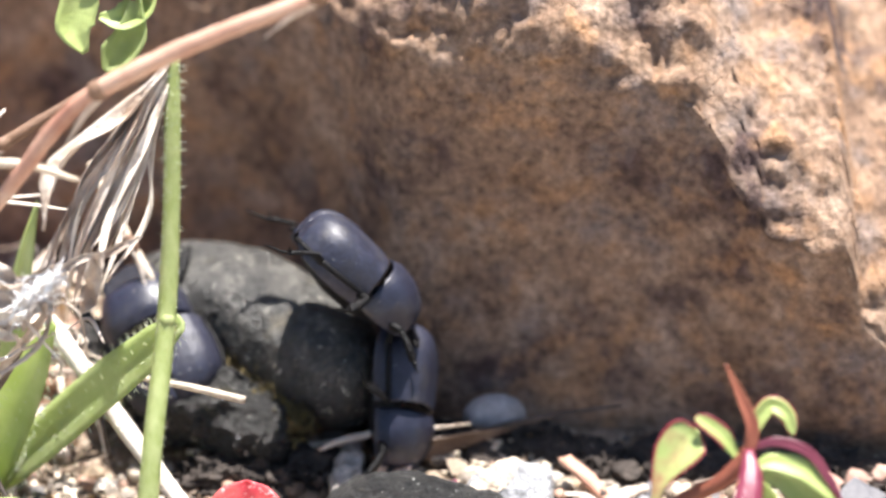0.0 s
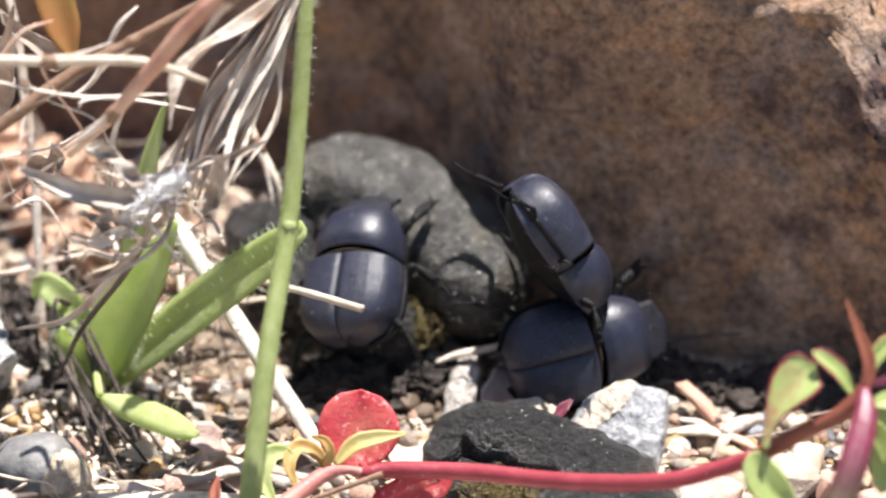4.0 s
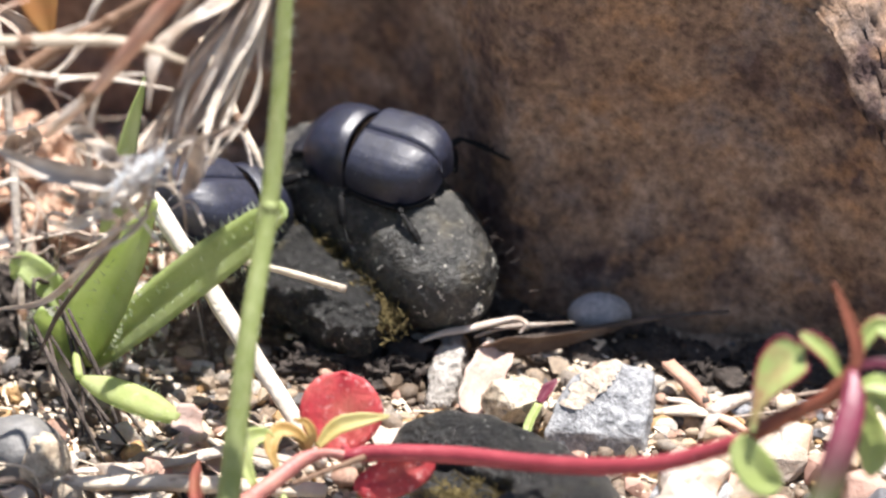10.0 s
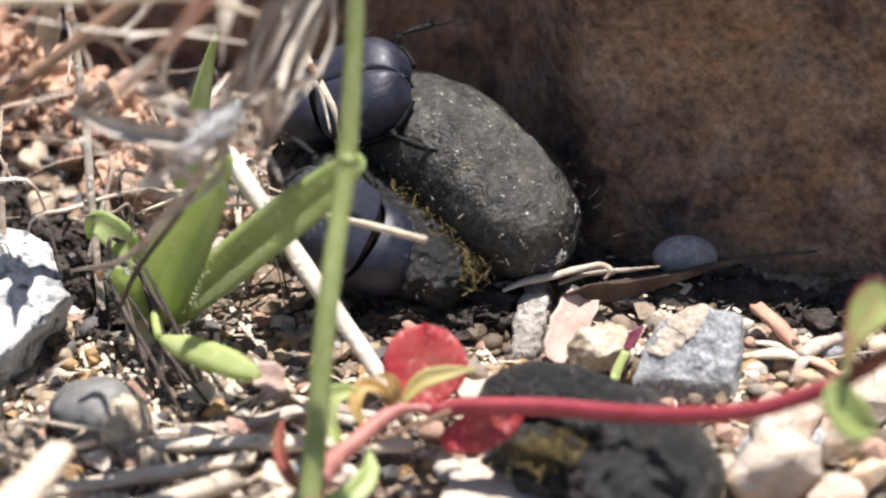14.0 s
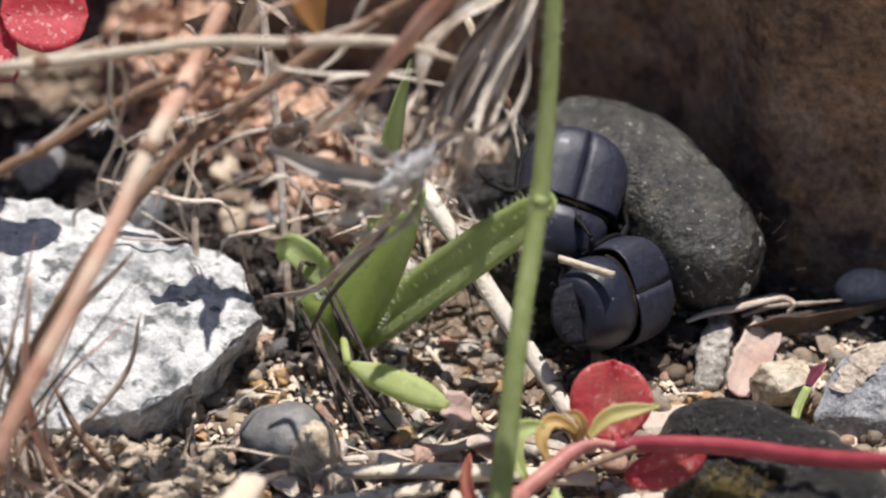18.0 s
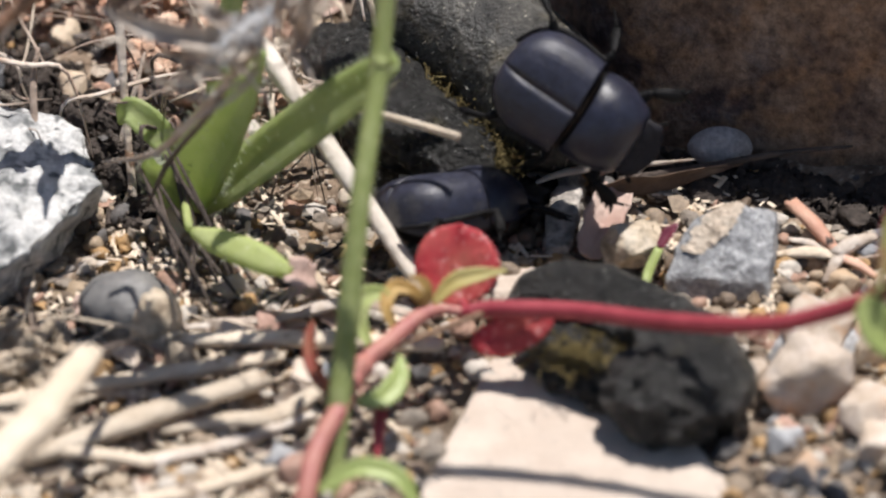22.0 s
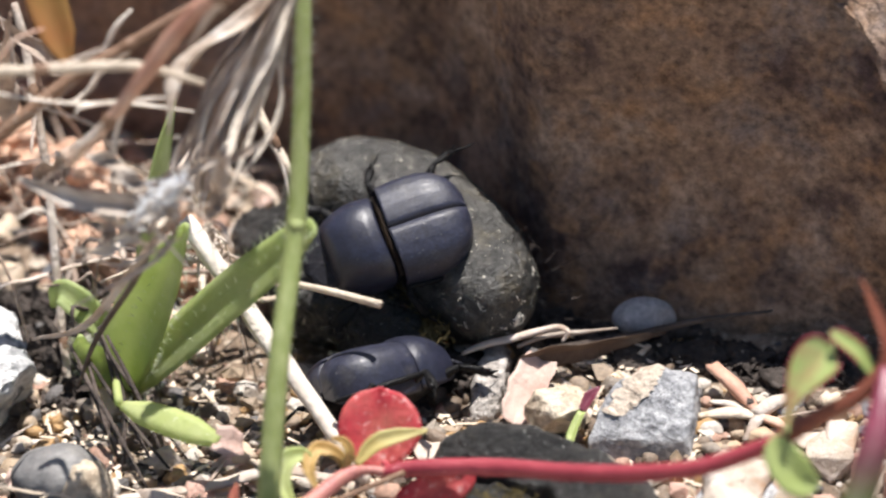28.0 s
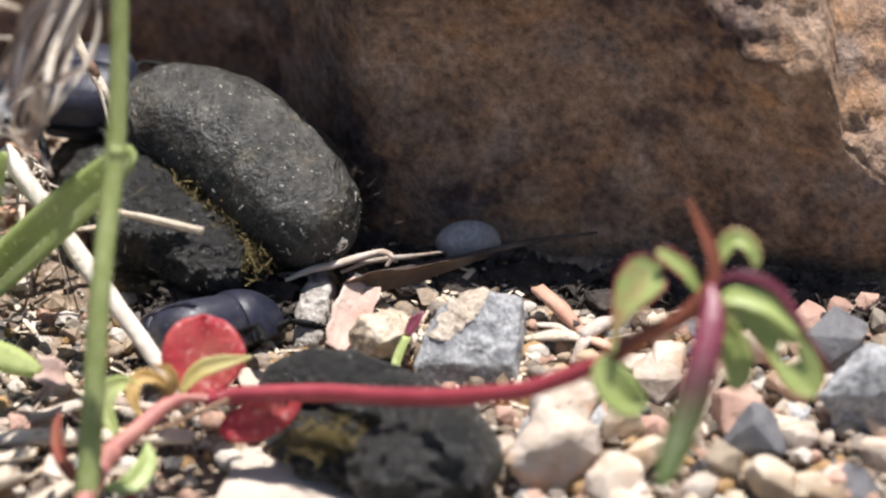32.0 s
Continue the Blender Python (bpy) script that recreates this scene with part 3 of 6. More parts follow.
block = stone("grey_stone", [(13.2, -42.5, -1), (24.6, -43.8, -1), (25.8, -33, -1), (14.5, -33, -1), (13.0, -41.8, 2.2), (24.4, -42.6, 2.8), (25.4, -36.5, 6.2), (21.0, -34.8, 7.4),
                     (16.6, -36.2, 6.8), (14.2, -39.0, 4.6), (25.6, -33.5, 5.2)], M_GREY, "blocky grey stone with a sandy beige crust", amp=0.3, bevel=0.35)


def crust(ob, centre, rx, ry, turn):
    """A thin sandy crust over part of a stone's skin."""
    bm = bmesh.new()
    bm.from_mesh(ob.data)
    org = ORG[ob.name]
    ca, sa = math.cos(radians(turn)), math.sin(radians(turn))
    drop = []
    for f in bm.faces:
        p = f.calc_center_median() / MM + org
        dx, dy = p.x - centre[0], p.y - centre[1]
        u, w = (dx * ca + dy * sa) / rx, (dy * ca - dx * sa) / ry
        if f.normal.z < 0.1 or p.z < 2.5 or u * u + w * w + 0.7 * noise.noise(p * 0.55) > 1:
            drop.append(f)
    bmesh.ops.delete(bm, geom=drop, context="FACES")
    bm.normal_update()
    for v in bm.verts:
        p = v.co / MM + org
        v.co = p + v.normal * (0.12 + 0.35 * max(0, noise.noise(p * 1.2)) + 0.15 * noise.noise(p * 3))
    part("sandy_crust", bm, M_SANDPATCH, ob, "rough beige sandy crust")


crust(block, (18.6, -37.0), 3.9, 1.5, 38)
stone("beige_pebble", box_points((9.8, -36.2, 2.4), (3.3, 3.0, 3.0), (10, 20, 40), 5, 26), M_OCHRE, "beige ochre pebble lying on the gravel", "pebble", amp=0.45, bevel=0.9)
smooth_pebble("white_pebble", (19.6, -18.2, 2.0), (3.7, 2.5, 2.4), M_WHITEPEB, "smooth pale white pebble at the boulder's foot", 1)
stone("lichened_stone", [(-95, -38, -2), (-74, -46, -1.5), (-66, -46.5, -1), (-60.8, -42.5, -1), (-55.6, -34.6, -1), (-51.6, -26.0, -1), (-55, -17, -1), (-66, -11, -1), (-95, -5, -2),
                         (-95, -47, 5), (-72, -49.5, 6.4), (-62.6, -47.4, 7.6), (-57.4, -42.8, 8.0), (-50.4, -31.0, 7.6), (-51.6, -28.4, 8.0), (-53, -21, 8),
                         (-57.9, -22.4, 9.4), (-70, -15.2, 10.5), (-78, -13.5, 11.2), (-90, -13, 11.5), (-60, -36, 9.4), (-66, -30, 10.2), (-78, -32, 10.5), (-92, -32, 10.5)], M_LICHEN,
      "large whitish stone with dark lichen blotches", amp=0.9, freq=0.4, bevel=0.6, cuts=6)
stone("flat_stone", [(-6.5, -52.6, -1), (-8.2, -60, -1), (-14.5, -76, -1.2), (-10, -96, -1.5), (22, -94, -1.5), (20.5, -74, -1), (12, -60, -1), (4, -53, -1),
                     (-6.2, -53.4, 0.9), (-7.8, -60, 1.0), (-13.8, -76, 0.9), (-9, -95, 0.6), (21, -93, 0.6), (19.5, -74.5, 0.9), (11, -61, 1.0), (3, -54, 0.9)],
      M_FLAT, "flat pale peach stone lying on the soil", amp=0.3, freq=0.3, bevel=0.35)
stone("quartz_pebble", box_points((27.5, -58, 2.8), (6.2, 5.4, 4.4), (5, 12, 30), 3, 16), M_QUARTZ, "pale pinkish quartz pebble on the gravel", "pebble", amp=0.4, bevel=0.5)
stone("quartz_pebble", box_points((29.5, -50.5, 2.4), (4.4, 3.8, 3.2), (15, 12, 70), 13, 14), M_QUARTZ, "pale orange stained quartz pebble", "pebble", amp=0.4, bevel=0.5)
pebble = thing("round_pebble", (-46.6, -46.4, 0), "rounded pebble, coloured grey for shade and cream for sun, under dry stalks", "pebble")
bm = bmesh.new()
blob(bm, (-46.6, -46.4, 2.2), (5.6, 4.8, 4.2), (0, 8, 12), amp=0.10, freq=0.05, sub=4, seed=2)
part("body", bm, M_CREAM_SHADED, pebble)
# a paler lump pushed through the body paints the spot of sun on it
bm = bmesh.new()
blob(bm, (-44.6, -47.6, 2.3), (4.0, 3.9, 3.5), (0, 8, 12), amp=0.14, freq=0.09, sub=4, seed=5)
part("cream_patch", bm, M_OCHRE, pebble, "sunlit side of the pebble, made as a cream-coloured lump")
stone("grey_stone", box_points((66, -53, 2.5), (8.0, 7.0, 5.2), (10, 5, 35), 31, 14), M_GREY, "grey stone on the gravel", amp=0.4, bevel=0.7)
g = "pebbles on the ground"
for (x, y), r, mat_, s, word in (((61.5, -32.6), 1.9, M_PINK, 1, "pink pebble at the boulder's foot"), ((64.2, -31.5), 1.7, M_PINK, 2, "pink pebble at the boulder's foot"), ((58.0, -33.5), 2.4, M_PINK, 3, "dull pink pebble at the boulder's foot"),
                                 ((60.5, -39.5), 4.2, M_DARKGREY, 4, "dark grey pebble on the gravel"), ((50, -56.6), 4.4, M_DARKGREY, 5, "grey pebble on the gravel"), ((55.4, -56.5), 2.4, M_QUARTZ, 6, "pale pink pebble lying on the gravel"),
                                 ((46.3, -61), 3.0, M_GRAVEL, 7, "tan pebble on the gravel"), ((42.8, -56.4), 2.4, M_QUARTZ, 8, "pale pebble on the gravel"), ((34.6, -64), 3.6, M_QUARTZ, 9, "whitish angular pebble lying on the gravel"),
                                 ((40, -44), 3.0, M_QUARTZ, 10, "pale quartz pebble lying on the gravel"), ((43.6, -66), 3.0, M_QUARTZ, 11, "whitish pebble on the gravel"), ((51.5, -65), 3.6, M_GRAVEL, 12, "orange tan pebble lying on the gravel"), ((56, -66), 2.8, M_GRAVEL, 13, "orange tan pebble lying on the gravel"),
                                 ((38.6, -60.5), 3.2, M_GRAVEL, 14, "sandy pebble on the gravel"), ((35.6, -53), 2.8, M_GRAVEL, 15, "yellowish pebble lying on the gravel"), ((31.5, -46), 3.2, M_GRAVEL, 16, "tan pebble beside the grey stone"), ((20.5, -58), 3.4, M_QUARTZ, 17, "cream pebble beside the dung"),
                                 ((59.5, -51), 2.0, M_QUARTZ, 18, "small pale pebble lying on the gravel"), ((57, -47.5), 1.8, M_GRAVEL, 19, "small pale pebble lying on the gravel"), ((36.5, -68.5), 3.4, M_QUARTZ, 20, "whitish pebble lying on the gravel"), ((47.5, -72), 3.6, M_GRAVEL, 21, "tan pebble lying on the gravel"), ((40, -74), 4, M_QUARTZ, 22, "pale pebble lying on the gravel")):
    stone("pebble", box_points((x, y, ground_height(x, y) + r * 0.45), (r, r * 0.85, r * 0.75), (s * 17 % 30, s * 23 % 30, s * 67), 300 + s, 15), mat_, word, "pebble", g, cuts=2, amp=0.2, bevel=r * 0.3)
for (x, y), r, s in (((-79, 5), 4.2, 1), ((-66.5, -3), 3.6, 2), ((-89, 10), 5.0, 3), ((-75, -5), 2.4, 4), ((-97, 4), 4.5, 5)):
    stone("grey_stone", box_points((x, y, r * 0.5), (r, r * 0.8, r * 0.8), (s * 17, s * 11, s * 67), 400 + s, 14), M_GREY, "dark grey stone behind the lichened stone", amp=0.4, bevel=0.5)
stone("pink_pebble", box_points((49.5, -52.5, 2.0), (3.6, 3.2, 2.6), (0, 5, 15), 37, 18), M_PINK, "reddish brown pebble on the gravel", "pebble", amp=0.3, bevel=0.6)
stone("pale_stone", box_points((-3.5, -41.5, 0.6), (3.6, 3.4, 1.4), (0, 0, 45), 43, 14), M_FLAT, "thin pinkish stone chip on the soil", amp=0.3, bevel=0.3)


def clod(at, r, seed, mat_, label, grain=1.0):
    """A crumbling lump of soil with a grainy skin."""
    bm = bmesh.new()
    made = blob(bm, at, r, amp=0.45, freq=0.1, sub=6, seed=seed)
    bm.normal_update()
    for v in made:
        q = v.co + Vector((seed, 0, 0))
        cell = noise.voronoi(q * 0.14 + Vector((0, 0, seed)))[0]
        crack = max(0.0, 1 - (cell[1] - cell[0]) * 5)
        v.co += v.normal * (-1.6 * crack + 0.9 * noise.noise(q * 0.28) + 0.4 * abs(noise.noise(q * 0.7)) + 0.28 * noise.noise(q * 1.5) + 0.3 * noise.noise(q * 3.2)) * grain
    tagged(part("soil_clod", bm, mat_, at=(at[0], at[1], at[2] - r[2])), label, "soil clod")


clod((-69, -54.5, 1.2), (12, 6.5, 5), 3, M_CRUMB, "crumbly sand-coloured soil clod")
clod((-58, -55, 0.6), (7, 5, 4), 5, M_CRUMB, "small crumbly soil clod")
clod((-60, 14, 3), (9, 8, 8), 7, M_CLOD, "orange soil clod in the sun")
clod((-48, 9, 2.5), (7, 6, 6), 8, M_CLOD, "orange soil clod in the sun")
clod((-64, 27, 3), (8, 7, 7), 9, M_CLOD, "orange soil clod in the sun")
clod((-44, -2, 2), (5, 5, 5), 10, M_CLOD, "pinkish soil clod under dry grass")


clod((-38, 4, 1.5), (5, 4, 4), 11, M_CLOD, "orange soil clod in the sun")
clod((-34, -6, 1), (4, 3.5, 3), 13, M_CLOD, "pinkish soil clod in the sun")
clod((-8, -26.3, 0.6), (9.5, 4.6, 2.4), 41, M_DARKSOIL_SHADE, "dark damp soil clod under the dung lump")
# added dark heaps: the black shadows round the lichened stone, made by colour
for k, (x, y, r) in enumerate(((-57, -8, 5), (-51.5, -11, 4), (-63, -2.5, 5), (-71, 1, 5.5), (-82, 3, 6), (-89, -3, 6), (-77, 12, 7), (-67, 8, 5), (-88, 14, 7), (-50, -17, 3.5), (-46.5, -13, 3.5), (-47, -21, 4), (-46, -27, 3), (-60, -3, 6), (-73, 5, 7), (-66, 14, 6))):
    clod((x, y, 0.3), (r, r * 0.8, 2.2), 20 + k, M_DARKSOIL_SHADE, "dark soil heap added in place of black shade")


# added dark heaps that colour in the boulder's shade along its foot
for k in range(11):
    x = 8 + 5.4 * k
    clod((x, along(ROCK_FOOT, x) - 4.6 - 1.6 * (k % 3), 0.0), (4.6, 3.2 + 0.5 * (k % 2), 1.1), 60 + k, M_DARKSOIL_SHADE, "low dark heap added to deepen the shade at the boulder's foot", 0.7)


def under_rock(x, y):
    return y > along(ROCK_FOOT, x) - 1.0


def scatter_gravel():
    """Grains too many to count, in one mesh a kind; and the larger pebbles as things."""
    rng = random.Random(11)
    for kind_, count, sub, box, label in (("coarse_sand", 3400, 2, (-64, 66, -100, -24), "coarse rounded sand of mixed colours over the soil"), ("gravel", 9500, 1, (-96, 86, -108, 45), "fine pale gravel strewn over the soil")):
        base = bmesh.new()
        bmesh.ops.create_icosphere(base, subdivisions=sub, radius=1.0)
        dirs = np.array([v.co[:] for v in base.verts])
        tris = np.array([[v.index for v in f.verts] for f in base.faces])
        base.free()
        verts, faces, k = [], [], 0
        for _ in range(count):
            x, y = rng.uniform(*box[:2]), rng.uniform(*box[2:])
            if under_rock(x, y) or (x > 5 and y > along(ROCK_FOOT, x) - 11 and rng.random() < 0.8) or (-90 < x < -56 and -38 < y < -14) or (-12 < x < 19 and -93 < y < -56):
                continue
            s = 0.32 + 1.25 * rng.random() ** 2.6
            sq = np.array((rng.uniform(0.75, 1.2), rng.uniform(0.75, 1.2), rng.uniform(0.5, 0.85)))
            m = np.array(Euler((rng.uniform(-0.5, 0.5), rng.uniform(-0.5, 0.5), rng.uniform(0, 6))).to_matrix())
            wob = 1 + 0.30 * np.sin(dirs @ np.array([rng.uniform(-3, 3) for _ in range(3)]) + rng.uniform(0, 6)) + 0.10 * np.sin(dirs @ np.array([rng.uniform(-7, 7) for _ in range(3)]))
            verts.append(((dirs * sq * wob[:, None]) @ m.T * s + np.array((x, y, ground_height(x, y) + s * 0.4))) * MM)
            faces.append(tris + k)
            k += len(dirs)
        me = bpy.data.meshes.new(kind_)
        me.from_pydata(np.concatenate(verts).tolist(), [], np.concatenate(faces).tolist())
        me.polygons.foreach_set("use_smooth", [sub == 2] * len(me.polygons))
        me.materials.append(M_SAND)
        tagged(new(kind_, me), label, "gravel", kind="stuff")
    shapes = []
    for s, mat_ in enumerate((M_GRAVEL, M_GRAVEL, M_QUARTZ, M_PINK, M_DARKGREY, M_GRAVEL, M_QUARTZ, M_GREY)):
        bm = rough_stone(bmesh.new(), box_points((0, 0, 0), (1, 0.85, 0.7), (0, 0, 0), 50 + s, 11), cuts=1, amp=0.08, freq=1.2, bevel=0.26, seed=s)
        for f in bm.faces:
            f.smooth = True
        for v in bm.verts:
            v.co *= MM
        me = bpy.data.meshes.new("pebble")
        bm.to_mesh(me)
        bm.free()
        me.materials.append(mat_)
        shapes.append(me)
    words = ("small beige pebble", "small sandy pebble", "small pale quartz pebble", "small reddish pebble", "small dark grey pebble", "small beige pebble", "small pale quartz pebble", "small grey pebble")
    done = 0
    while done < 290:
        right = done < 170
        x = rng.uniform(20, 78) if right else rng.uniform(-92, 30)
        y = rng.uniform(-100, -26) if right else rng.uniform(-104, 30)
        if under_rock(x, y + 3) or (x > 5 and under_rock(x, y + 11)) or (-16 < x < 24 and -98 < y < -50) or (-100 < x < -48 and -42 < y < -6) or (11 < x < 28 and -46 < y < -31) or (-30 < x < 8 and -40 < y < 0):
            continue
        k = rng.randrange(8)
        ob = new("pebble", shapes[k])
        s = 1.1 + 2.2 * rng.random() ** 1.6
        ob.matrix_basis = pose(x * MM, y * MM, (ground_height(x, y) + s * 0.3) * MM, rng.uniform(-25, 25), rng.uniform(-25, 25), rng.uniform(0, 360)) @ Matrix.Scale(s, 4)
        tagged(ob, words[k] + " on the soil", "pebble", "pebbles on the ground")
        done += 1


scatter_gravel()


# ---- dung ----
def straw_flecks(skin, count, seed):
    """Short pale crumbs lying flat on a lump's skin: chewed straw, and wet glints painted as flecks."""
    rng = random.Random(seed)
    skin.normal_update()
    skin.verts.ensure_lookup_table()
    most = max(f.calc_area() for f in skin.faces)
    bm = bmesh.new()
    for _ in range(count):
        v = skin.verts[rng.randrange(len(skin.verts))]
        if v.normal.z < -0.3 or v.link_faces[0].calc_area() < rng.random() * most:
            continue
        e = v.normal.cross(Vector([rng.gauss(0, 1) for _ in range(3)])).normalized() * 0.15 * rng.uniform(0.6, 1.0) * rng.choice((1, 1, 2, 4))
        c = v.co + v.normal * 0.02
        r = rng.uniform(0.06, 0.17)
        tube(bm, [c - e, c + v.normal * 0.06, c + e], [r * 0.7, r, r * 0.6], n=4, steps=1)
    return bm


def build_lump():
    """The dung lump: a thick sausage folded on itself."""
    at = (-8, -16, 0)
    lump = thing("dung_lump", at, "dark grey-brown dung lump folded like a bean, speckled with straw and painted glints", "dung")
    bm = bmesh.new()
    tube(bm, [(5.4, -24.6, 7.0), (4.6, -23.7, 7.2), (3.2, -22.2, 7.6), (1.2, -19.7, 8.2), (-1.6, -15.4, 9), (-7.6, -8.2, 10.2), (-13.5, -4.6, 10.8), (-18.5, -4.6, 10), (-21.5, -6, 9.4), (-22.6, -6.4, 9.2)],
         [0.6, 3.6, 5.7, 7.1, 7.9, 7.9, 7.2, 5.6, 2.5, 0.5], n=110, steps=22)
    for v in bm.verts:
        q = v.co
        v.co = q + Vector((0.0, 0.2, 0.1)) * noise.noise(q * 0.3) + (q - Vector((-5, -14, 8))).normalized() * (0.40 * noise.noise(q * 0.14) + 0.22 * noise.noise(q * 0.45) + 0.12 * noise.noise(q * 1.1) + 0.10 * abs(noise.noise(q * 2.0)) + 0.05 * noise.noise(q * 3.6)
                                                                                                                  - 0.12 * max(0.0, 1 - 7 * abs(noise.noise(Vector((q.x * 0.10, q.y * 0.10, q.z * 0.22)) + Vector((4, 2, 0))))))
    flecks = straw_flecks(bm, 6500, 12)
    part("upper_lobe", bm, M_DUNG, lump)
    tagged(part("straw_flecks", flecks, M_FLECK, lump, "pale straw crumbs and painted wet glints on the dung", smooth=False), kind="stuff")
    bm = bmesh.new()
    tube(bm, [(-27, -3.0, 5.5), (-26, -4.2, 5.6), (-22.0, -9.0, 6.2), (-16.8, -16.4, 6.0), (-11.2, -22.4, 5.2), (-7.4, -26.4, 4.4), (-6.2, -27.6, 4.0)], [0.5, 3.2, 5.5, 5.6, 4.9, 3.0, 0.5], n=100, steps=36)
    for v in bm.verts:
        q = v.co
        v.co = q + (q - Vector((-14, -17, 5))).normalized() * (1.1 * noise.noise(q * 0.18) + 0.8 * noise.noise(q * 0.45) + 0.45 * noise.noise(q * 1.1) + 0.2 * abs(noise.noise(q * 2.0)) + 0.14 * noise.noise(q * 3.6))
    flecks = straw_flecks(bm, 4200, 13)
    part("lower_lobe", bm, M_PELLET, lump, "dark moist ragged lobe of dung")
    tagged(part("straw_flecks", flecks, M_FLECK, lump, "pale straw crumbs and painted wet glints on the dung", smooth=False), kind="stuff")
    rng = random.Random(4)
    bm = bmesh.new()
    seam = spline([(-14.2, -11.1, 10.2), (-10.3, -17.3, 9.3), (-6.4, -22.6, 8.0), (-4.2, -26.4, 6.4)], 40)
    for _ in range(1000):
        c = rng.choice(seam) + Vector((rng.gauss(-0.6, 1.1), rng.gauss(-0.4, 1.0), rng.gauss(-0.8, 0.8)))
        d = Vector((rng.gauss(0, 1), rng.gauss(0, 1), rng.gauss(0, 1))).normalized() * rng.uniform(0.35, 0.9)
        tube(bm, [c - d, c + d], [0.12, 0.08], n=3, steps=1)
    part("fibre_tuft", bm, M_FIBRE, lump, "yellowish plant fibres in the fold", smooth=False)
    bm = bmesh.new()
    for _ in range(60):
        a = rng.uniform(-1.3, 1.5)
        s = rng.uniform(0.0, 1.0)
        c = Vector((5.0 - 9 * s, -23.0 + 11 * s, 7.4 + 2 * s)) + Vector((math.cos(a) * 7.0, 2.0 * math.cos(a), math.sin(a) * 7.0)) * 0.98
        d = (c - Vector((5.0 - 9 * s, -23.0 + 11 * s, 7.4 + 2 * s))).normalized()
        e = Vector((rng.gauss(0, 0.7), rng.gauss(0, 0.7), rng.gauss(0, 0.7)))
        h = rng.uniform(0.6, 2.4)
        tube(bm, [c - d * 0.6, c + (d + e * 0.4) * h * 0.6, c + (d + e) * h], [0.05, 0.035, 0.015], n=3, steps=3)
    tagged(part("loose_hairs", bm, M_DARKTWIG, lump, "fine stray hairs and fibres", smooth=False), kind="stuff")
    return lump


def build_pellet():
    """The broken dark dung pellet on the flat stone: an arched rim, a hollow and a knob."""
    at = (9, -59, 1)
    ob = thing("dung_pellet", at, "broken black dung pellet with a hollow, lying on pale stone", "dung")

    def lumpy(bm, amp):
        for v in bm.verts:
            q = v.co
            v.co = q + Vector((noise.noise(q * 0.4), noise.noise(q * 0.4 + Vector((9, 0, 0))), noise.noise(q * 0.4 + Vector((0, 9, 0))))) * amp + \
                (q - Vector((9, -59, 0))).normalized() * (0.18 * noise.noise(q * 0.8) + 0.16 * abs(noise.noise(q * 1.6)) + 0.10 * noise.noise(q * 2.8))
        return bm

    bm = tube(bmesh.new(), [(-4.0, -50.6, 3.2), (-0.5, -47.6, 4.4), (5.0, -48.8, 4.6), (10.4, -52.8, 4.6), (15.2, -57.2, 4.8), (17.8, -63.0, 4.6), (17.8, -67.5, 3.4)],
              [1.8, 3.6, 4.3, 4.6, 4.8, 4.8, 2.6], n=60, steps=18)
    part("rim", lumpy(bm, 0.5), M_PELLET, ob)
    bm = bmesh.new()
    blob(bm, (6.0, -57.0, 2.6), (10.0, 5.6, 2.7), (0, 0, -32), amp=0.25, freq=0.12, sub=5, seed=3, fine=0.02)
    part("body", lumpy(bm, 0.4), M_PELLET, ob)
    bm = bmesh.new()
    blob(bm, (12.4, -64.8, 5.0), (6.8, 5.8, 5.2), (0, 0, -25), amp=0.2, freq=0.12, sub=5, seed=6, fine=0.015)
    part("knob", lumpy(bm, 0.3), M_PELLET, ob)
    rng = random.Random(9)
    bm = bmesh.new()
    for _ in range(380):
        c = Vector((rng.gauss(4.0, 2.6), rng.gauss(-58.0, 1.7), 5.2 + rng.gauss(0, 0.25)))
        d = Vector((rng.gauss(0, 1), rng.gauss(0, 1), rng.gauss(0, 0.5))).normalized() * rng.uniform(0.4, 1.2)
        tube(bm, [c - d, c + d], [0.08, 0.06], n=3, steps=1)
    part("fibre_tuft", bm, M_FIBRE, ob, "mustard-coloured plant fibres", smooth=False)
    return ob


dung_lump = build_lump()
dung_pellet = build_pellet()


# ---- beetles ----
def dome(bm, x0, x1, wide, high, shape, low=-0.25, nx=22, na=22, side=0, gap=0.0, groove=0.0, box=0.86):
    """A shell plate: a domed skin from x0 to x1 whose half width along x follows shape(u); side -1 or 1 keeps one half."""
    a0, a1 = {0: (low, math.pi - low), 1: (math.pi / 2, math.pi - low), -1: (low, math.pi / 2)}[side]
    rows = []
    for i in range(nx + 1):
        u = i / nx
        w, h = shape(u)
        row = []
        for k in range(na + 1):
            a = a0 + (a1 - a0) * k / na
            ca, sa = math.cos(a), math.sin(a)
            y = -math.copysign(abs(ca) ** box, ca) * wide * w
            z = math.copysign(abs(sa) ** box, sa) * high * h
            if side and abs(math.cos(a)) < 0.06:
                y = side * max(abs(y), gap)
                z -= gap * 0.6
            if groove:
                z -= groove * max(0, math.cos(a * 16)) ** 6
            row.append(bm.verts.new((x0 + (x1 - x0) * u, y, z)))
        rows.append(row)
    for i in range(nx):
        for k in range(na):
            bm.faces.new((rows[i][k], rows[i + 1][k], rows[i + 1][k + 1], rows[i][k + 1]))
    return bm


def thicken(bm, t):
    bmesh.ops.recalc_face_normals(bm, faces=list(bm.faces))
    bmesh.ops.solidify(bm, geom=list(bm.faces), thickness=t)
    return bm


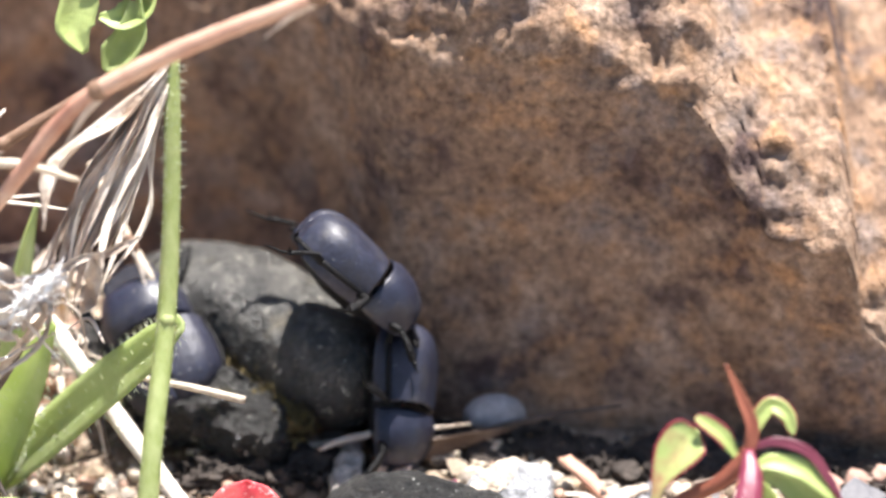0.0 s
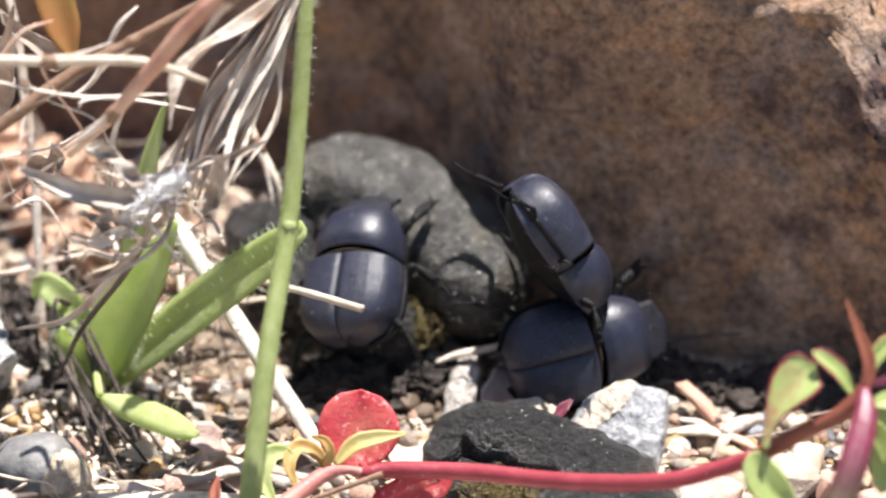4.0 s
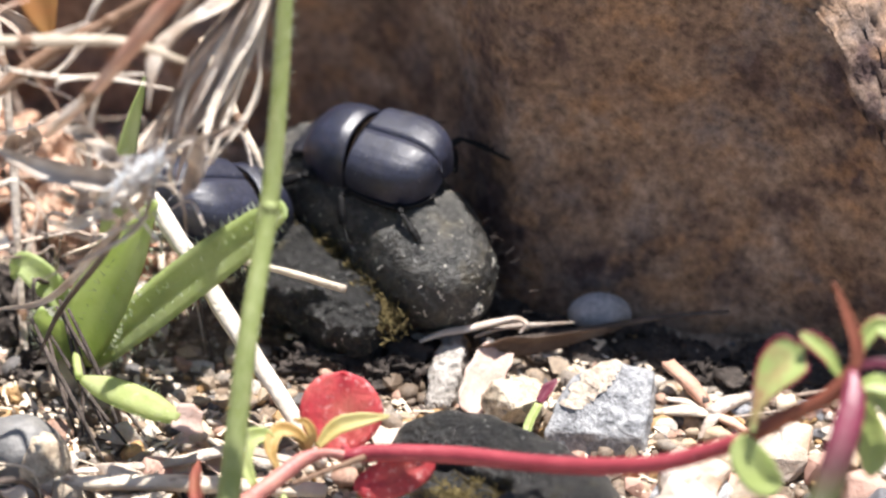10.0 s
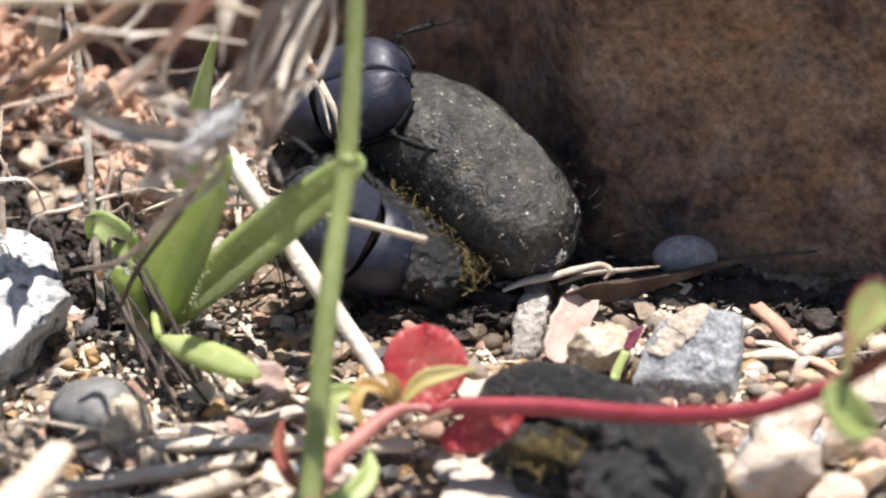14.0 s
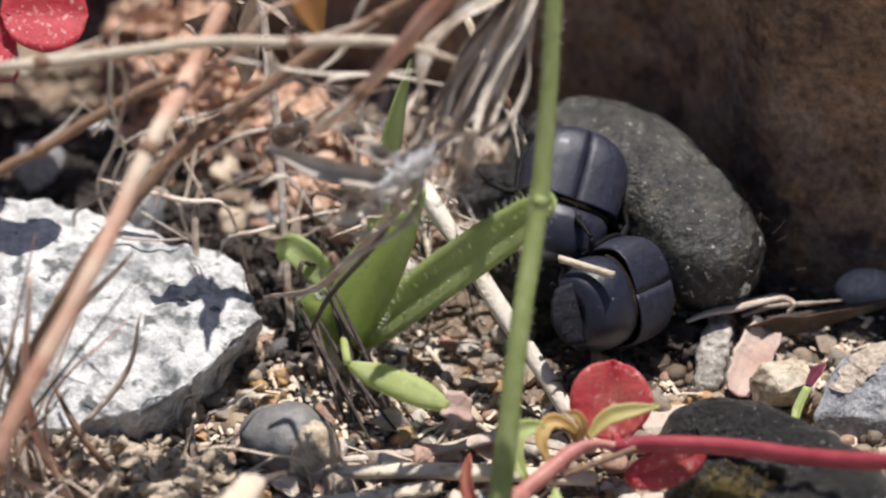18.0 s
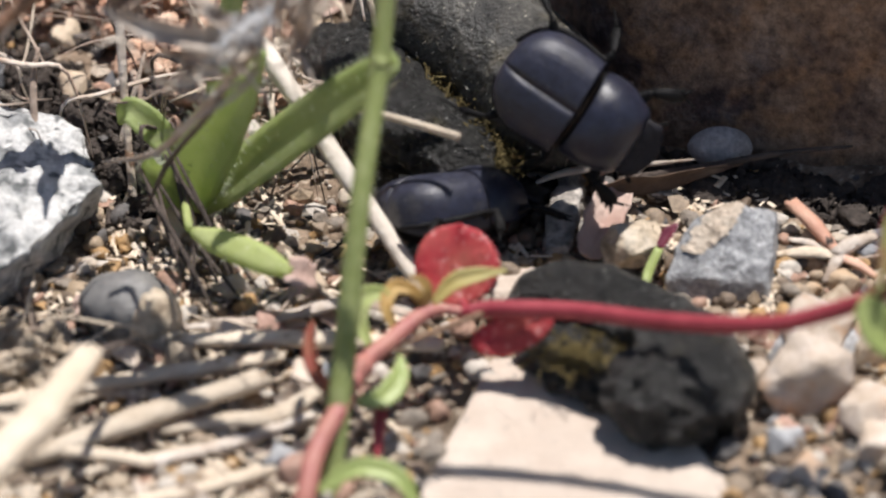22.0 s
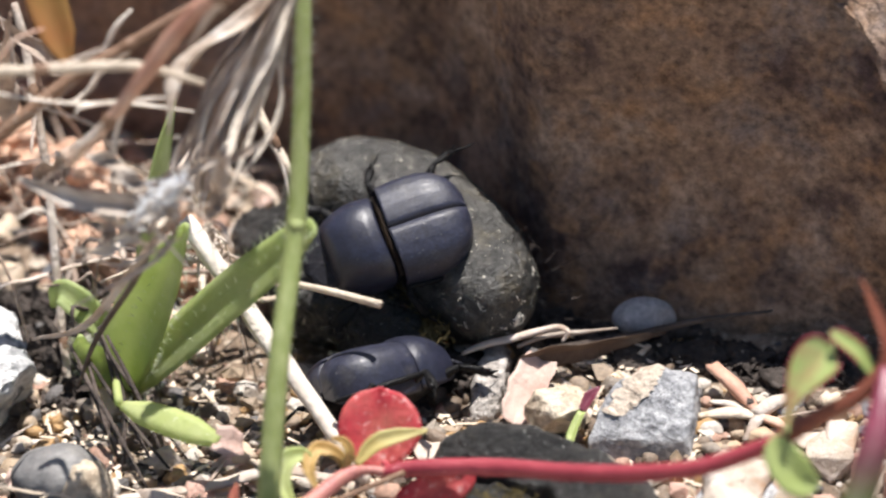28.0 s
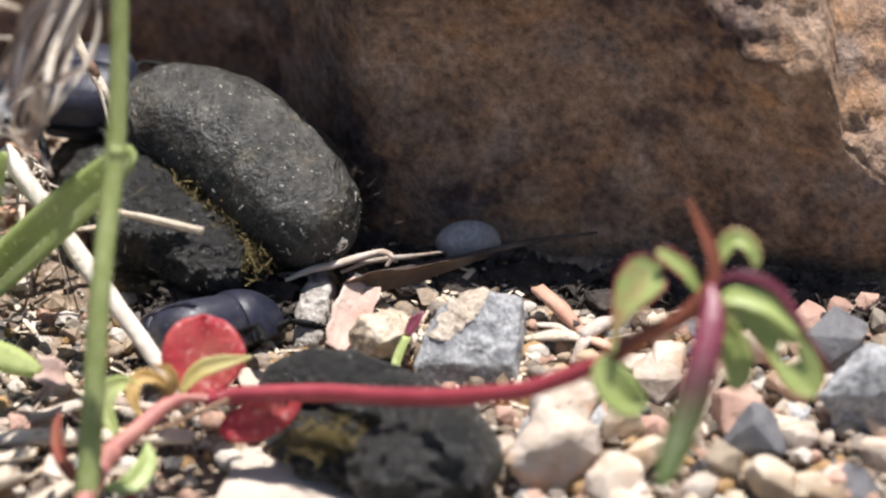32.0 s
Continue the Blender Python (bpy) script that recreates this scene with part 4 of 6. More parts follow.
def build_beetle(label):
    """A dung beetle, 20 mm long: x is ahead, z up, the origin at its middle between the feet."""
    b = thing("dung_beetle", (0, 0, 0), label, "beetle", "dung beetles")
    o = (0, 0, 0)

    def elytra_shape(u):
        e = max(1 - (1 - min(u / 0.55, 1)) ** 2.6, 0.0) ** 0.42
        return max(e, 0.05) * (0.93 + 0.07 * math.sin(min(u / 0.7, 1) * math.pi / 2) - 0.04 * max(0, u - 0.7) / 0.3), max(e, 0.05) ** 0.75 * (1 - 0.16 * max(0, u - 0.45) ** 1.5)

    for side in (1, -1):
        bm = dome(bmesh.new(), -9.1, 0.9, 6.15, 4.5, elytra_shape, low=-0.42, nx=34, na=30, side=side, gap=0.05, groove=0.05, box=0.70)
        for v in bm.verts:
            v.co.z += 3.3
            v.co.x -= 0.35 * (abs(v.co.y) / 6.0) ** 2 * max(0, (v.co.x + 2) / 3)
        elytron = part("elytron", thicken(bm, 0.3), M_SHELL, b, at=o)
        rim = []
        for i in range(19):
            u = i / 18
            w, h = elytra_shape(max(u, 0.02))
            rim.append((-9.25 + 10.0 * u - 0.35 * w * w * max(0, (-9.1 + 10.0 * u + 2) / 3), side * (6.2 * w + 0.12), 2.9 - 0.5 * (1 - u)))
        part("elytral_edge", tube(bmesh.new(), rim, [0.28, 0.36, 0.36, 0.3], n=8, steps=3), M_LEG, elytron, "dark raised edge of the wing case", at=o)

    def pron_shape(u):
        close = math.sqrt(1 - 0.72 * (max(0, u - 0.86) / 0.14) ** 2)
        w = (1 - 0.36 * u ** 2.1) * (0.94 + 0.06 * math.sin(min(u * 3, 1) * math.pi / 2)) * close
        h = math.sqrt(max(1 - 0.80 * u ** 2.7, 0)) * (0.92 + 0.08 * min(u * 5, 1)) * (0.35 + 0.65 * close)
        return w, h

    bm = dome(bmesh.new(), 1.9, 8.2, 5.5, 5.0, pron_shape, low=-0.3, nx=24, na=34)
    for v in bm.verts:
        v.co.z += 2.9
        v.co.x -= 0.7 * (abs(v.co.y) / 5.8) ** 2 * (1 if v.co.x < 3 else -0.5)
    part("pronotum", thicken(bm, 0.3), M_PRONOTUM, b, at=o)
    bm = bmesh.new()
    for k in range(46):
        a = math.pi * (0.12 + 0.76 * k / 45)
        c = Vector((1.6 - 0.7 * math.cos(a) ** 2, -math.cos(a) * 5.3, 2.9 + math.sin(a) * 4.25))
        tube(bm, [c, c + Vector((-0.5, -math.cos(a) * 0.12, math.sin(a) * 0.30))], [0.09, 0.03], n=4, steps=1)
    tagged(part("bristle_fringe", bm, M_BRISTLE, b, "row of short brown bristles", at=o), kind="stuff")
    bm = bmesh.new()
    blob(bm, (-0.4, 0, 2.6), (7.8, 5.2, 3.0), amp=0.05, sub=3)
    part("underside", bm, M_LEG, b, at=o)
    # the head: a flat shovel with a toothed rim
    bm = bmesh.new()
    top, low = [], []
    for ring, k in ((0.0, 0), (0.5, 1), (0.85, 2), (1.0, 3)):
        ra, rb = [], []
        for i in range(33):
            a = -math.pi * 0.62 + 1.24 * math.pi * i / 32
            tooth = 1 + (0.07 * max(0, math.cos(6 * a)) if k == 3 else 0)
            ca, sa = math.cos(a), math.sin(a)
            x = 7.2 + ring * math.copysign(abs(ca) ** 0.62, ca) * 3.5 * tooth
            y = ring * math.copysign(abs(sa) ** 0.8, sa) * 3.5 * tooth
            z = 4.5 + 0.25 * (ring > 0.9) - 1.7 * ring ** 2 * (0.4 + 0.6 * max(0, math.cos(a))) - 0.22 * max(0, x - 7.2)
            ra.append(bm.verts.new((x, y, z)))
            rb.append(bm.verts.new((x, y, z - 0.45 - 1.2 * (1 - ring))))
        top.append(ra)
        low.append(rb)
    for k in range(3):
        for i in range(32):
            bm.faces.new((top[k][i], top[k + 1][i], top[k + 1][i + 1], top[k][i + 1]))
            bm.faces.new((low[k][i + 1], low[k + 1][i + 1], low[k + 1][i], low[k][i]))
    for i in range(32):
        bm.faces.new((top[3][i], low[3][i], low[3][i + 1], top[3][i + 1]))
    bmesh.ops.remove_doubles(bm, verts=list(bm.verts), dist=0.02)
    head = part("head", bm, M_HEAD, b, at=o)
    for s in (1, -1):
        bm = bmesh.new()
        blob(bm, (7.0, s * 2.6, 3.9), (0.55, 0.5, 0.45), amp=0.0, sub=2)
        part("eye", bm, M_LEG, head, at=o)
        bm = tube(bmesh.new(), [(8.4, s * 2.4, 2.2), (9.2, s * 3.4, 2.4), (9.9, s * 4.0, 2.3)], [0.14, 0.13, 0.3], n=6, steps=4)
        part("antenna", bm, M_LEG, head, at=o)
    # legs: root, knee, ankle, toe
    sets = (("front_leg", (5.0, 3.2, 1.4), (6.6, 6.0, 2.6), (9.6, 7.2, 0.9), (10.9, 6.8, 0.4), 0.62, 0.85),
            ("middle_leg", (-0.6, 3.6, 1.2), (0.6, 7.2, 3.0), (-0.8, 9.4, 0.7), (-2.2, 10.8, 0.1), 0.55, 0.6),
            ("hind_leg", (-4.4, 3.2, 1.2), (-7.4, 6.8, 3.0), (-10.4, 8.2, 1.0), (-12.9, 8.6, 0.1), 0.55, 0.45))
    for name, root, knee, ankle, toe, rf, rt in sets:
        for s in (1, -1):
            p = [Vector((q[0], q[1] * s, q[2])) for q in (root, knee, ankle, toe)]
            femur = tube(bmesh.new(), [p[0], p[0].lerp(p[1], 0.5) + Vector((0, 0, 0.2)), p[1]], [rf * 0.8, rf * 1.35, rf * 0.7], n=10, steps=4, flat=0.75)
            leg = part(name, femur, M_LEG, b, at=o)
            bm = tube(bmesh.new(), [p[1], p[1].lerp(p[2], 0.6) + Vector((0, 0, 0.15)), p[2]], [rt * 0.55, rt * 0.9, rt * 1.05, rt * 0.8], n=8, steps=4, flat=0.6)
            rng = random.Random(3)
            spines = bmesh.new()
            if name == "front_leg":
                for u in (0.45, 0.68, 0.92):
                    c = p[1].lerp(p[2], u)
                    w = Vector((0.5, s * 1.0, -0.1)).normalized()
                    part("tooth", tube(bmesh.new(), [c, c + w * 1.5], [0.42, 0.08], n=6, steps=2), M_LEG, leg, at=o)
            for u in (0.2, 0.3, 0.4, 0.5, 0.6, 0.7, 0.8, 0.9, 1.0, 1.0):
                c = p[1].lerp(p[2], u)
                tube(spines, [c, c + Vector((rng.uniform(-1.0, 0.5), s * rng.uniform(0.1, 1.0), rng.uniform(-0.6, 0.9)))], [0.11, 0.02], n=4, steps=1)
            part("tibia", bm, M_LEG, leg, at=o)
            tagged(part("spine_row", spines, M_LEG, leg, "row of stiff black spines", at=o), kind="stuff")
            bm = tube(bmesh.new(), [p[2], p[2].lerp(p[3], 0.5) + Vector((0, 0, -0.1)), p[3]], [0.2, 0.17, 0.1], n=6, steps=3)
            for w in (0.3, -0.3):
                tube(bm, [p[3], p[3] + (p[3] - p[2]).normalized() * 0.45 + Vector((w, w * 0.5, -0.15))], [0.09, 0.02], n=4, steps=1)
            part("tarsus", bm, M_LEG, leg, at=o)
    return b


beetle_climber = build_beetle("blue-black dung beetle climbing over the dung lump")
beetle_digger = copy_thing(beetle_climber, pose(0, 0, 0))
tagged(beetle_digger, "blue-black dung beetle digging beside the dung lump")
beetle_third = copy_thing(beetle_climber, pose(0, 0, 0))
tagged(beetle_third, "blue-black dung beetle pushing behind the dung lump")


# ---- plants and litter ----
def leaf_part(name, pts, widths, mat_, parent, label="", hair=0, seed=1, **kw):
    ob = part(name, blade(bmesh.new(), pts, widths, **kw), mat_, parent, label)
    if hair:
        rng = random.Random(seed)
        p = spline(pts, 8)
        up = Vector(kw.get("up", (0, -0.6, 0.8)))
        spots = []
        for _ in range(hair):
            i = rng.randrange(1, len(p) - 1)
            t = (p[i + 1] - p[i - 1]).normalized()
            s = t.cross(up).normalized()
            e = rng.choice((-1, 1)) * rng.choice((1, 1, 1, 0.3))
            w = lerp_list(widths, i / (len(p) - 1)) / 2
            spots.append((p[i] + s * e * w * 0.97, s * e + up * 0.5))
        bm = bmesh.new()
        hairs(bm, spots, 1.2, 0.045, seed)
        part("down", bm, M_HAIR, ob, "fine pale hairs", smooth=False)
    return ob


def oval(w, base=0.0, peak=0.5, n=17):
    """Widths of a rounded leaf: base is the share of the width at its foot, peak where it is widest."""
    out = []
    for i in range(n):
        u = i / (n - 1)
        x = (u - peak) / (peak if u < peak else 1 - peak)
        out.append(w * max(math.sqrt(max(1 - x * x, 0)), base if u < peak else 0.0))
    return out


def build_seedling():
    """The hairy green seedling with its leaves."""
    ob = thing("seedling", (-37, -26, 0), "hairy bright green seedling with long narrow leaves", "plant")
    leaf_part("leaf", [(-39.0, -26.6, 1.0), (-35.6, -29.6, 6.8), (-27.6, -33.8, 17.4), (-20.4, -37.5, 26.3), (-16.4, -39.6, 31.5)], [2.8, 4.8, 5.8, 5.8, 4.8, 2.2], M_LEAFG, ob, hair=520, seed=2, up=(-0.25, -0.6, 0.75), cup=0.2, thick=0.5)
    leaf_part("leaf", [(-40.4, -26.6, 1.0), (-39.0, -28.2, 8), (-35.0, -30.2, 18), (-31.2, -32.0, 27)], [3.2, 6.6, 7.2, 5.2, 0.9], M_LEAFG, ob, hair=420, seed=3, up=(-0.2, -0.75, 0.6), cup=0.3, thick=0.5)
    leaf_part("leaf", [(-40.6, -26.4, 1.0), (-43.0, -28.0, 4.6), (-44.6, -29.0, 8.0), (-44.6, -30.0, 10.6)], [2.6, 4.2, 3.8, 2.4, 0.8], M_LEAFG, ob, hair=200, seed=4, up=(0.1, -0.7, 0.6), cup=0.3, thick=0.5)
    leaf_part("leaf", [(-38.5, -25.5, 2), (-43.0, -24.0, 8), (-47.0, -22.0, 11), (-48.5, -21, 8.5)], [1.6, 3.0, 3.6, 2.8, 0.6], M_LEAFG, ob, hair=40, seed=5, up=(-0.1, -0.6, 0.8), cup=0.5, thick=0.5)
    leaf_part("leaf", [(-37, -24.0, 4), (-37, -21.0, 14), (-35, -17.0, 25), (-33, -14.0, 32)], [1.6, 3.2, 3.0, 1.8, 0.4], M_LEAFG, ob, up=(0.2, -0.9, 0.3), cup=0.4, thick=0.4)
    leaf_part("seed_leaf", [(-39.6, -38.6, 7.0), (-36.4, -41.2, 7.6), (-32.4, -44.0, 7.8), (-28.4, -46.0, 7.0)], [1.2, 3.1, 3.6, 3.4, 1.6], M_LEAFY, ob, "yellow-green oval seed leaf", hair=30, up=(0, -0.5, 0.85), cup=-0.25, thick=0.6)
    part("seed_leaf_stalk", tube(bmesh.new(), [(-39.5, -27.0, 1.0), (-40.6, -32.5, 6.0), (-40.0, -38.6, 7.3)], [0.8, 0.5, 0.5]), M_LEAFY, ob)
    leaf_part("withered_tip", [(-28.9, -45.8, 7.2), (-27.2, -46.2, 7.0), (-25.8, -45.6, 6.0)], [3.0, 3.8, 2.6], M_PINKLEAF, ob, "withered pink leaf tip", up=(0, -0.5, 0.85), cup=0.3, thick=0.4)


build_seedling()


def build_grass():
    """The tall ribbed grass stem with its withered head."""
    ob = thing("grass_stem", (-23.6, -75.7, 0), "tall ribbed green grass stem with a withered brown head", "grass")
    pts = [(-23.9, -77.0, -0.5), (-22.0, -66, 12), (-20.2, -56.2, 25), (-18.0, -45.6, 36), (-16.9, -38.5, 47), (-16.4, -34.0, 55), (-16.0, -30.5, 61)]
    stem = part("stem", tube(bmesh.new(), pts, [1.15, 1.1, 1.0, 0.95, 0.85, 0.8, 0.55], n=16, steps=8, flat=0.75, ribs=0.22), M_GRASS, ob)
    rng = random.Random(5)
    p = spline(pts, 30)
    bm = bmesh.new()
    hairs(bm, [(c + Vector((rng.choice((-1, 1)) * 0.75, -0.4, 0)), Vector((rng.choice((-1, 1)), -0.3, 0))) for c in p for _ in range(2)], 1.0, 0.04, 6)
    part("down", bm, M_HAIR, stem, "fine pale hairs", smooth=False)
    bm = bmesh.new()
    blob(bm, (-17.9, -45.9, 36.2), (0.9, 0.8, 0.7), amp=0.1, sub=3)
    part("node", bm, M_GRASS, ob)
    return ob


build_grass()


def build_red_plant():
    """The creeping red-stemmed plant: a runner with round red leaves at one end and a leafy tip at the other."""
    ob = thing("red_creeper", (-26, -78, 0), "creeping plant with red stem, round red leaves and green tip", "plant")
    low = [(-27.2, -84.5, 0.5), (-26.1, -80.1, 4.0), (-25.0, -75.0, 6.0), (-22.6, -69.8, 7.5), (-20.3, -64.0, 8.5), (-17.3, -60.3, 9.0), (-14.2, -56.9, 9.5), (-12.4, -55.9, 9.7)]
    run = [(-9.8, -55.4, 8.8), (-8.4, -55.6, 9.2), (-6.0, -55.6, 9.6), (3, -58.0, 11.2), (13.6, -63.2, 13.9), (23.5, -68.2, 17.7), (29.6, -69.0, 20.0), (33.9, -69.8, 22.4)]
    tip = [(33.9, -69.8, 22.4), (38.9, -69.8, 25.9), (42.5, -70.4, 28.4), (45.0, -69.9, 30.9), (45.4, -69.6, 32.2)]
    part("stem", tube(bmesh.new(), run, [0.7, 0.9, 1.0, 1.02, 1.0, 0.98, 0.95, 0.92], n=12, steps=7, rough=0.06), M_REDSTEM, ob, "smooth wine-red stem")
    part("low_stem", tube(bmesh.new(), low, [1.0, 1.15, 1.15, 1.1, 1.05, 1.0, 0.95, 0.75], n=12, steps=7, rough=0.08), M_PINKSTEM, ob, "pinkish brown lower stem")
    part("stem_joint", tube(bmesh.new(), [(-20.9, -65.3, 8.3), (-20.3, -64.0, 8.5), (-19.7, -63.0, 8.6)], [1.05, 1.5, 1.05], n=12, steps=4), M_PINKSTEM, ob, "swollen pink joint")
    part("stalk", tube(bmesh.new(), [(-13.0, -56.0, 9.6), (-11.2, -55.4, 9.4), (-9.2, -55.5, 9.0)], [0.7, 0.55, 0.7]), M_PINKSTEM, ob)
    part("stalk", tube(bmesh.new(), [(-7.2, -56.4, 9.6), (-11.5, -58.0, 8.8), (-16.5, -59.8, 7.8)], [0.4, 0.35, 0.25]), M_BROWNSTEM, ob)
    leaf_part("round_leaf", [(-9.6, -52.2, 7.2), (-9.9, -50.2, 9.4), (-10.0, -48.4, 11.6), (-9.8, -46.2, 14.0)], oval(9.4), M_REDLEAF, ob, "round bright red leaf", up=(0, -0.85, 0.5), cup=0.12, thick=0.8, across=10, steps=14)
    leaf_part("round_leaf", [(0.6, -54.9, 8.7), (-2.2, -55.9, 7.5), (-5.2, -56.8, 6.6), (-8.6, -57.4, 6.0)], oval(4.6), M_REDLEAF, ob, "round bright red leaf", up=(0.1, -0.75, 0.6), cup=0.15, thick=0.8, across=10, steps=14)
    leaf_part("curled_leaf", [(-12.6, -55.0, 9.8), (-10.6, -53.4, 11.3), (-8.4, -52.7, 11.8), (-4.6, -52.2, 12.2)], [0.7, 1.8, 2.1, 1.7, 0.4], M_ORANGE, ob, "narrow orange-yellow leaf", up=(0, -0.6, 0.8), cup=0.5, thick=0.4)
    leaf_part("curled_leaf", [(-13.5, -56.2, 9.6), (-14.6, -55.0, 11.4), (-16.7, -54.7, 12.0), (-17.7, -57.0, 11.2), (-16.7, -58.9, 9.2)], [0.7, 1.5, 1.8, 1.5, 0.4], M_AMBER, ob, "curled orange leaf", up=(0, -0.6, 0.8), cup=0.5, thick=0.4)
    leaf_part("curled_leaf", [(-14.0, -56.2, 9.6), (-13.2, -55.6, 11.8), (-13.8, -55.0, 13.2), (-15.2, -54.8, 13.6)], [0.6, 1.2, 1.2, 0.9, 0.3], M_AMBER, ob, "curled orange leaf", up=(0.4, -0.8, 0.4), cup=0.5, thick=0.4)
    leaf_part("curled_leaf", [(-19.4, -60.6, 8.6), (-20.7, -58.2, 10.2), (-20.3, -56.4, 11.6), (-18.5, -55.7, 12.0), (-17.0, -55.9, 11.2)], [0.8, 2.2, 2.5, 1.7, 0.4], M_LEAFY, ob, "curled yellow-green leaf", up=(0, -0.6, 0.8), cup=0.6, thick=0.4)
    leaf_part("magenta_leaf", [(-21.7, -68.1, 7.8), (-24.2, -66.6, 8.4), (-25.6, -63.6, 9.4), (-25.8, -60.8, 10.4), (-25.6, -59.2, 11.0)], [0.8, 1.8, 1.9, 1.4, 0.3], M_PURPLE, ob, "narrow curled leaf with a magenta edge", up=(-0.5, -0.7, 0.5), cup=0.6, thick=0.4)
    leaf_part("green_leaf", [(-20.8, -68.4, 7.4), (-18.0, -67.6, 7.2), (-16.2, -65.0, 8.0), (-16.1, -62.4, 8.8)], [0.8, 2.2, 2.6, 1.8, 0.4], M_LEAFM, ob, "small pale green leaf", up=(0.2, -0.6, 0.8), cup=0.4, thick=0.4)
    leaf_part("green_leaf", [(-25.0, -79.5, 4.0), (-20.5, -78.0, 6.2), (-16.0, -79.0, 5.6), (-13.8, -82.0, 2.8)], [0.8, 2.0, 2.4, 1.8, 0.4], M_LEAFM, ob, "arched narrow green leaf", up=(0, -0.5, 0.85), cup=0.4, thick=0.4)
    part("side_shoot", tube(bmesh.new(), [(-18.0, -66.0, 5.5), (-18.4, -69.5, 4.0), (-18.6, -73.0, 2.0)], [0.7, 0.75, 0.3]), M_REDSTEM, ob, "short red side shoot")
    part("stalk", tube(bmesh.new(), [(-6.4, -55.3, 9.2), (-8.6, -53.8, 8.0), (-9.6, -52.0, 7.6)], [0.6, 0.5, 0.5]), M_REDSTEM, ob)
    part("stalk", tube(bmesh.new(), [(-4.6, -55.3, 9.4), (-2.4, -55.0, 9.2), (-0.8, -55.3, 8.3)], [0.5, 0.45, 0.4]), M_REDSTEM, ob)
    # the leafy tip
    part("stem_tip", tube(bmesh.new(), tip, [0.95, 0.95, 0.95, 1.0, 0.7], n=12, steps=7, rough=0.06), M_TIPSTEM, ob, "brownish red stem tip")
    g = dict(thick=0.4, cup=0.3, steps=9, across=8)

    def edged(name, pts, widths, label, rim=True, hole=None, mat_=M_LEAFM, **kw):
        leaf_ = leaf_part(name, pts, widths, mat_, ob, label, **{**g, **kw})
        if rim:
            up = Vector(kw.get("up", (0, -0.6, 0.8)))
            p = spline(pts, 6)
            n = len(p)
            for e in (-1, 1):
                line = []
                for i in range(n // 4, n):
                    t = (p[min(i + 1, n - 1)] - p[i - 1]).normalized()
                    s = t.cross(up).normalized()
                    w = max(lerp_list(widths, i / (n - 1)), 0.04) / 2
                    line.append(tuple(p[i] + s * e * w + s.cross(t) * 0.22 * w))
                part("leaf_edge", tube(bmesh.new(), line, [0.10, 0.14, 0.14, 0.10], n=5, steps=2), M_REDSTEM, leaf_, "thin red leaf edge")
        return leaf_

    edged("green_leaf", [(34.8, -72.5, 25.5), (35.6, -70.6, 28.2), (37.2, -69.0, 30.6), (39.0, -67.8, 32.3), (40.2, -67.2, 33.0)], [0.8, 0.9, 1.4, 2.4, 3.8, 4.8, 5.2, 5.0, 3.8, 0.5], "pale green spoon-shaped leaf with a red edge", up=(-0.45, -0.75, 0.5))
    edged("green_leaf", [(33.6, -71.8, 24.6), (34.4, -73.2, 22.7), (36.1, -74.5, 20.9), (38.2, -75.0, 20.2)], oval(4.3, 0.2, 0.5), "rounded pale green leaf", rim=False, up=(0.1, -0.85, 0.5))
    edged("green_leaf", [(44.4, -69.9, 30.9), (43.0, -68.5, 32.9), (41.2, -67.6, 34.2), (39.8, -67.1, 34.8)], oval(1.8, 0.3, 0.45), "small green leaf with a red edge", up=(0.2, -0.7, 0.65))
    edged("tip_leaf", [(45.3, -70.4, 31.6), (45.9, -68.7, 34.4), (44.7, -66.6, 37.4), (43.3, -64.9, 40.2)], [1.2, 1.6, 1.5, 1.2, 0.8, 0.2], "reddish young leaf at the tip", rim=False, mat_=M_TIPSTEM, up=(0.3, -0.9, 0.3), cup=0.6)
    edged("tip_leaf", [(45.6, -68.5, 31.3), (46.7, -66.8, 33.7), (48.3, -65.8, 35.0), (50.0, -66.6, 34.2), (50.6, -67.8, 32.2)], oval(1.9, 0.3, 0.5), "young pale green leaf at the tip", up=(0.1, -0.7, 0.7), cup=0.5)
    edged("red_leaf", [(45.6, -69.3, 31.8), (48.7, -69.0, 32.4), (52.2, -69.8, 31.3), (54.4, -71.6, 28.6), (55.6, -72.8, 26.6)], [0.7, 1.0, 1.2, 1.1, 0.9, 0.3], "narrow folded red leaf", rim=False, mat_=M_MAGENTA, up=(0, -0.8, 0.6))
    hole_leaf = edged("green_leaf", [(46.6, -70.6, 29.2), (49.6, -70.9, 28.4), (52.8, -72.4, 25.8), (54.9, -74.4, 22.6), (55.8, -75.6, 20.6)], [0.9, 2.0, 3.3, 4.5, 5.2, 5.2, 4.0, 0.5], "green leaf with a small hole and red edge", up=(0.15, -0.8, 0.6))
    edged("green_leaf", [(46.1, -70.7, 30.2), (48.4, -70.4, 30.6), (52.1, -71.0, 29.4), (54.6, -72.8, 26.8)], [0.8, 2.0, 2.8, 2.6, 0.5], "pale folded upper leaf", rim=False, up=(0.1, -0.5, 0.85))
    edged("green_leaf", [(45.9, -69.6, 28.0), (47.3, -70.6, 25.3), (48.0, -72.1, 22.6), (47.6, -73.6, 20.4)], oval(3.4, 0.3, 0.55), "pale green leaf below the tip", rim=False, up=(0.2, -0.85, 0.5))
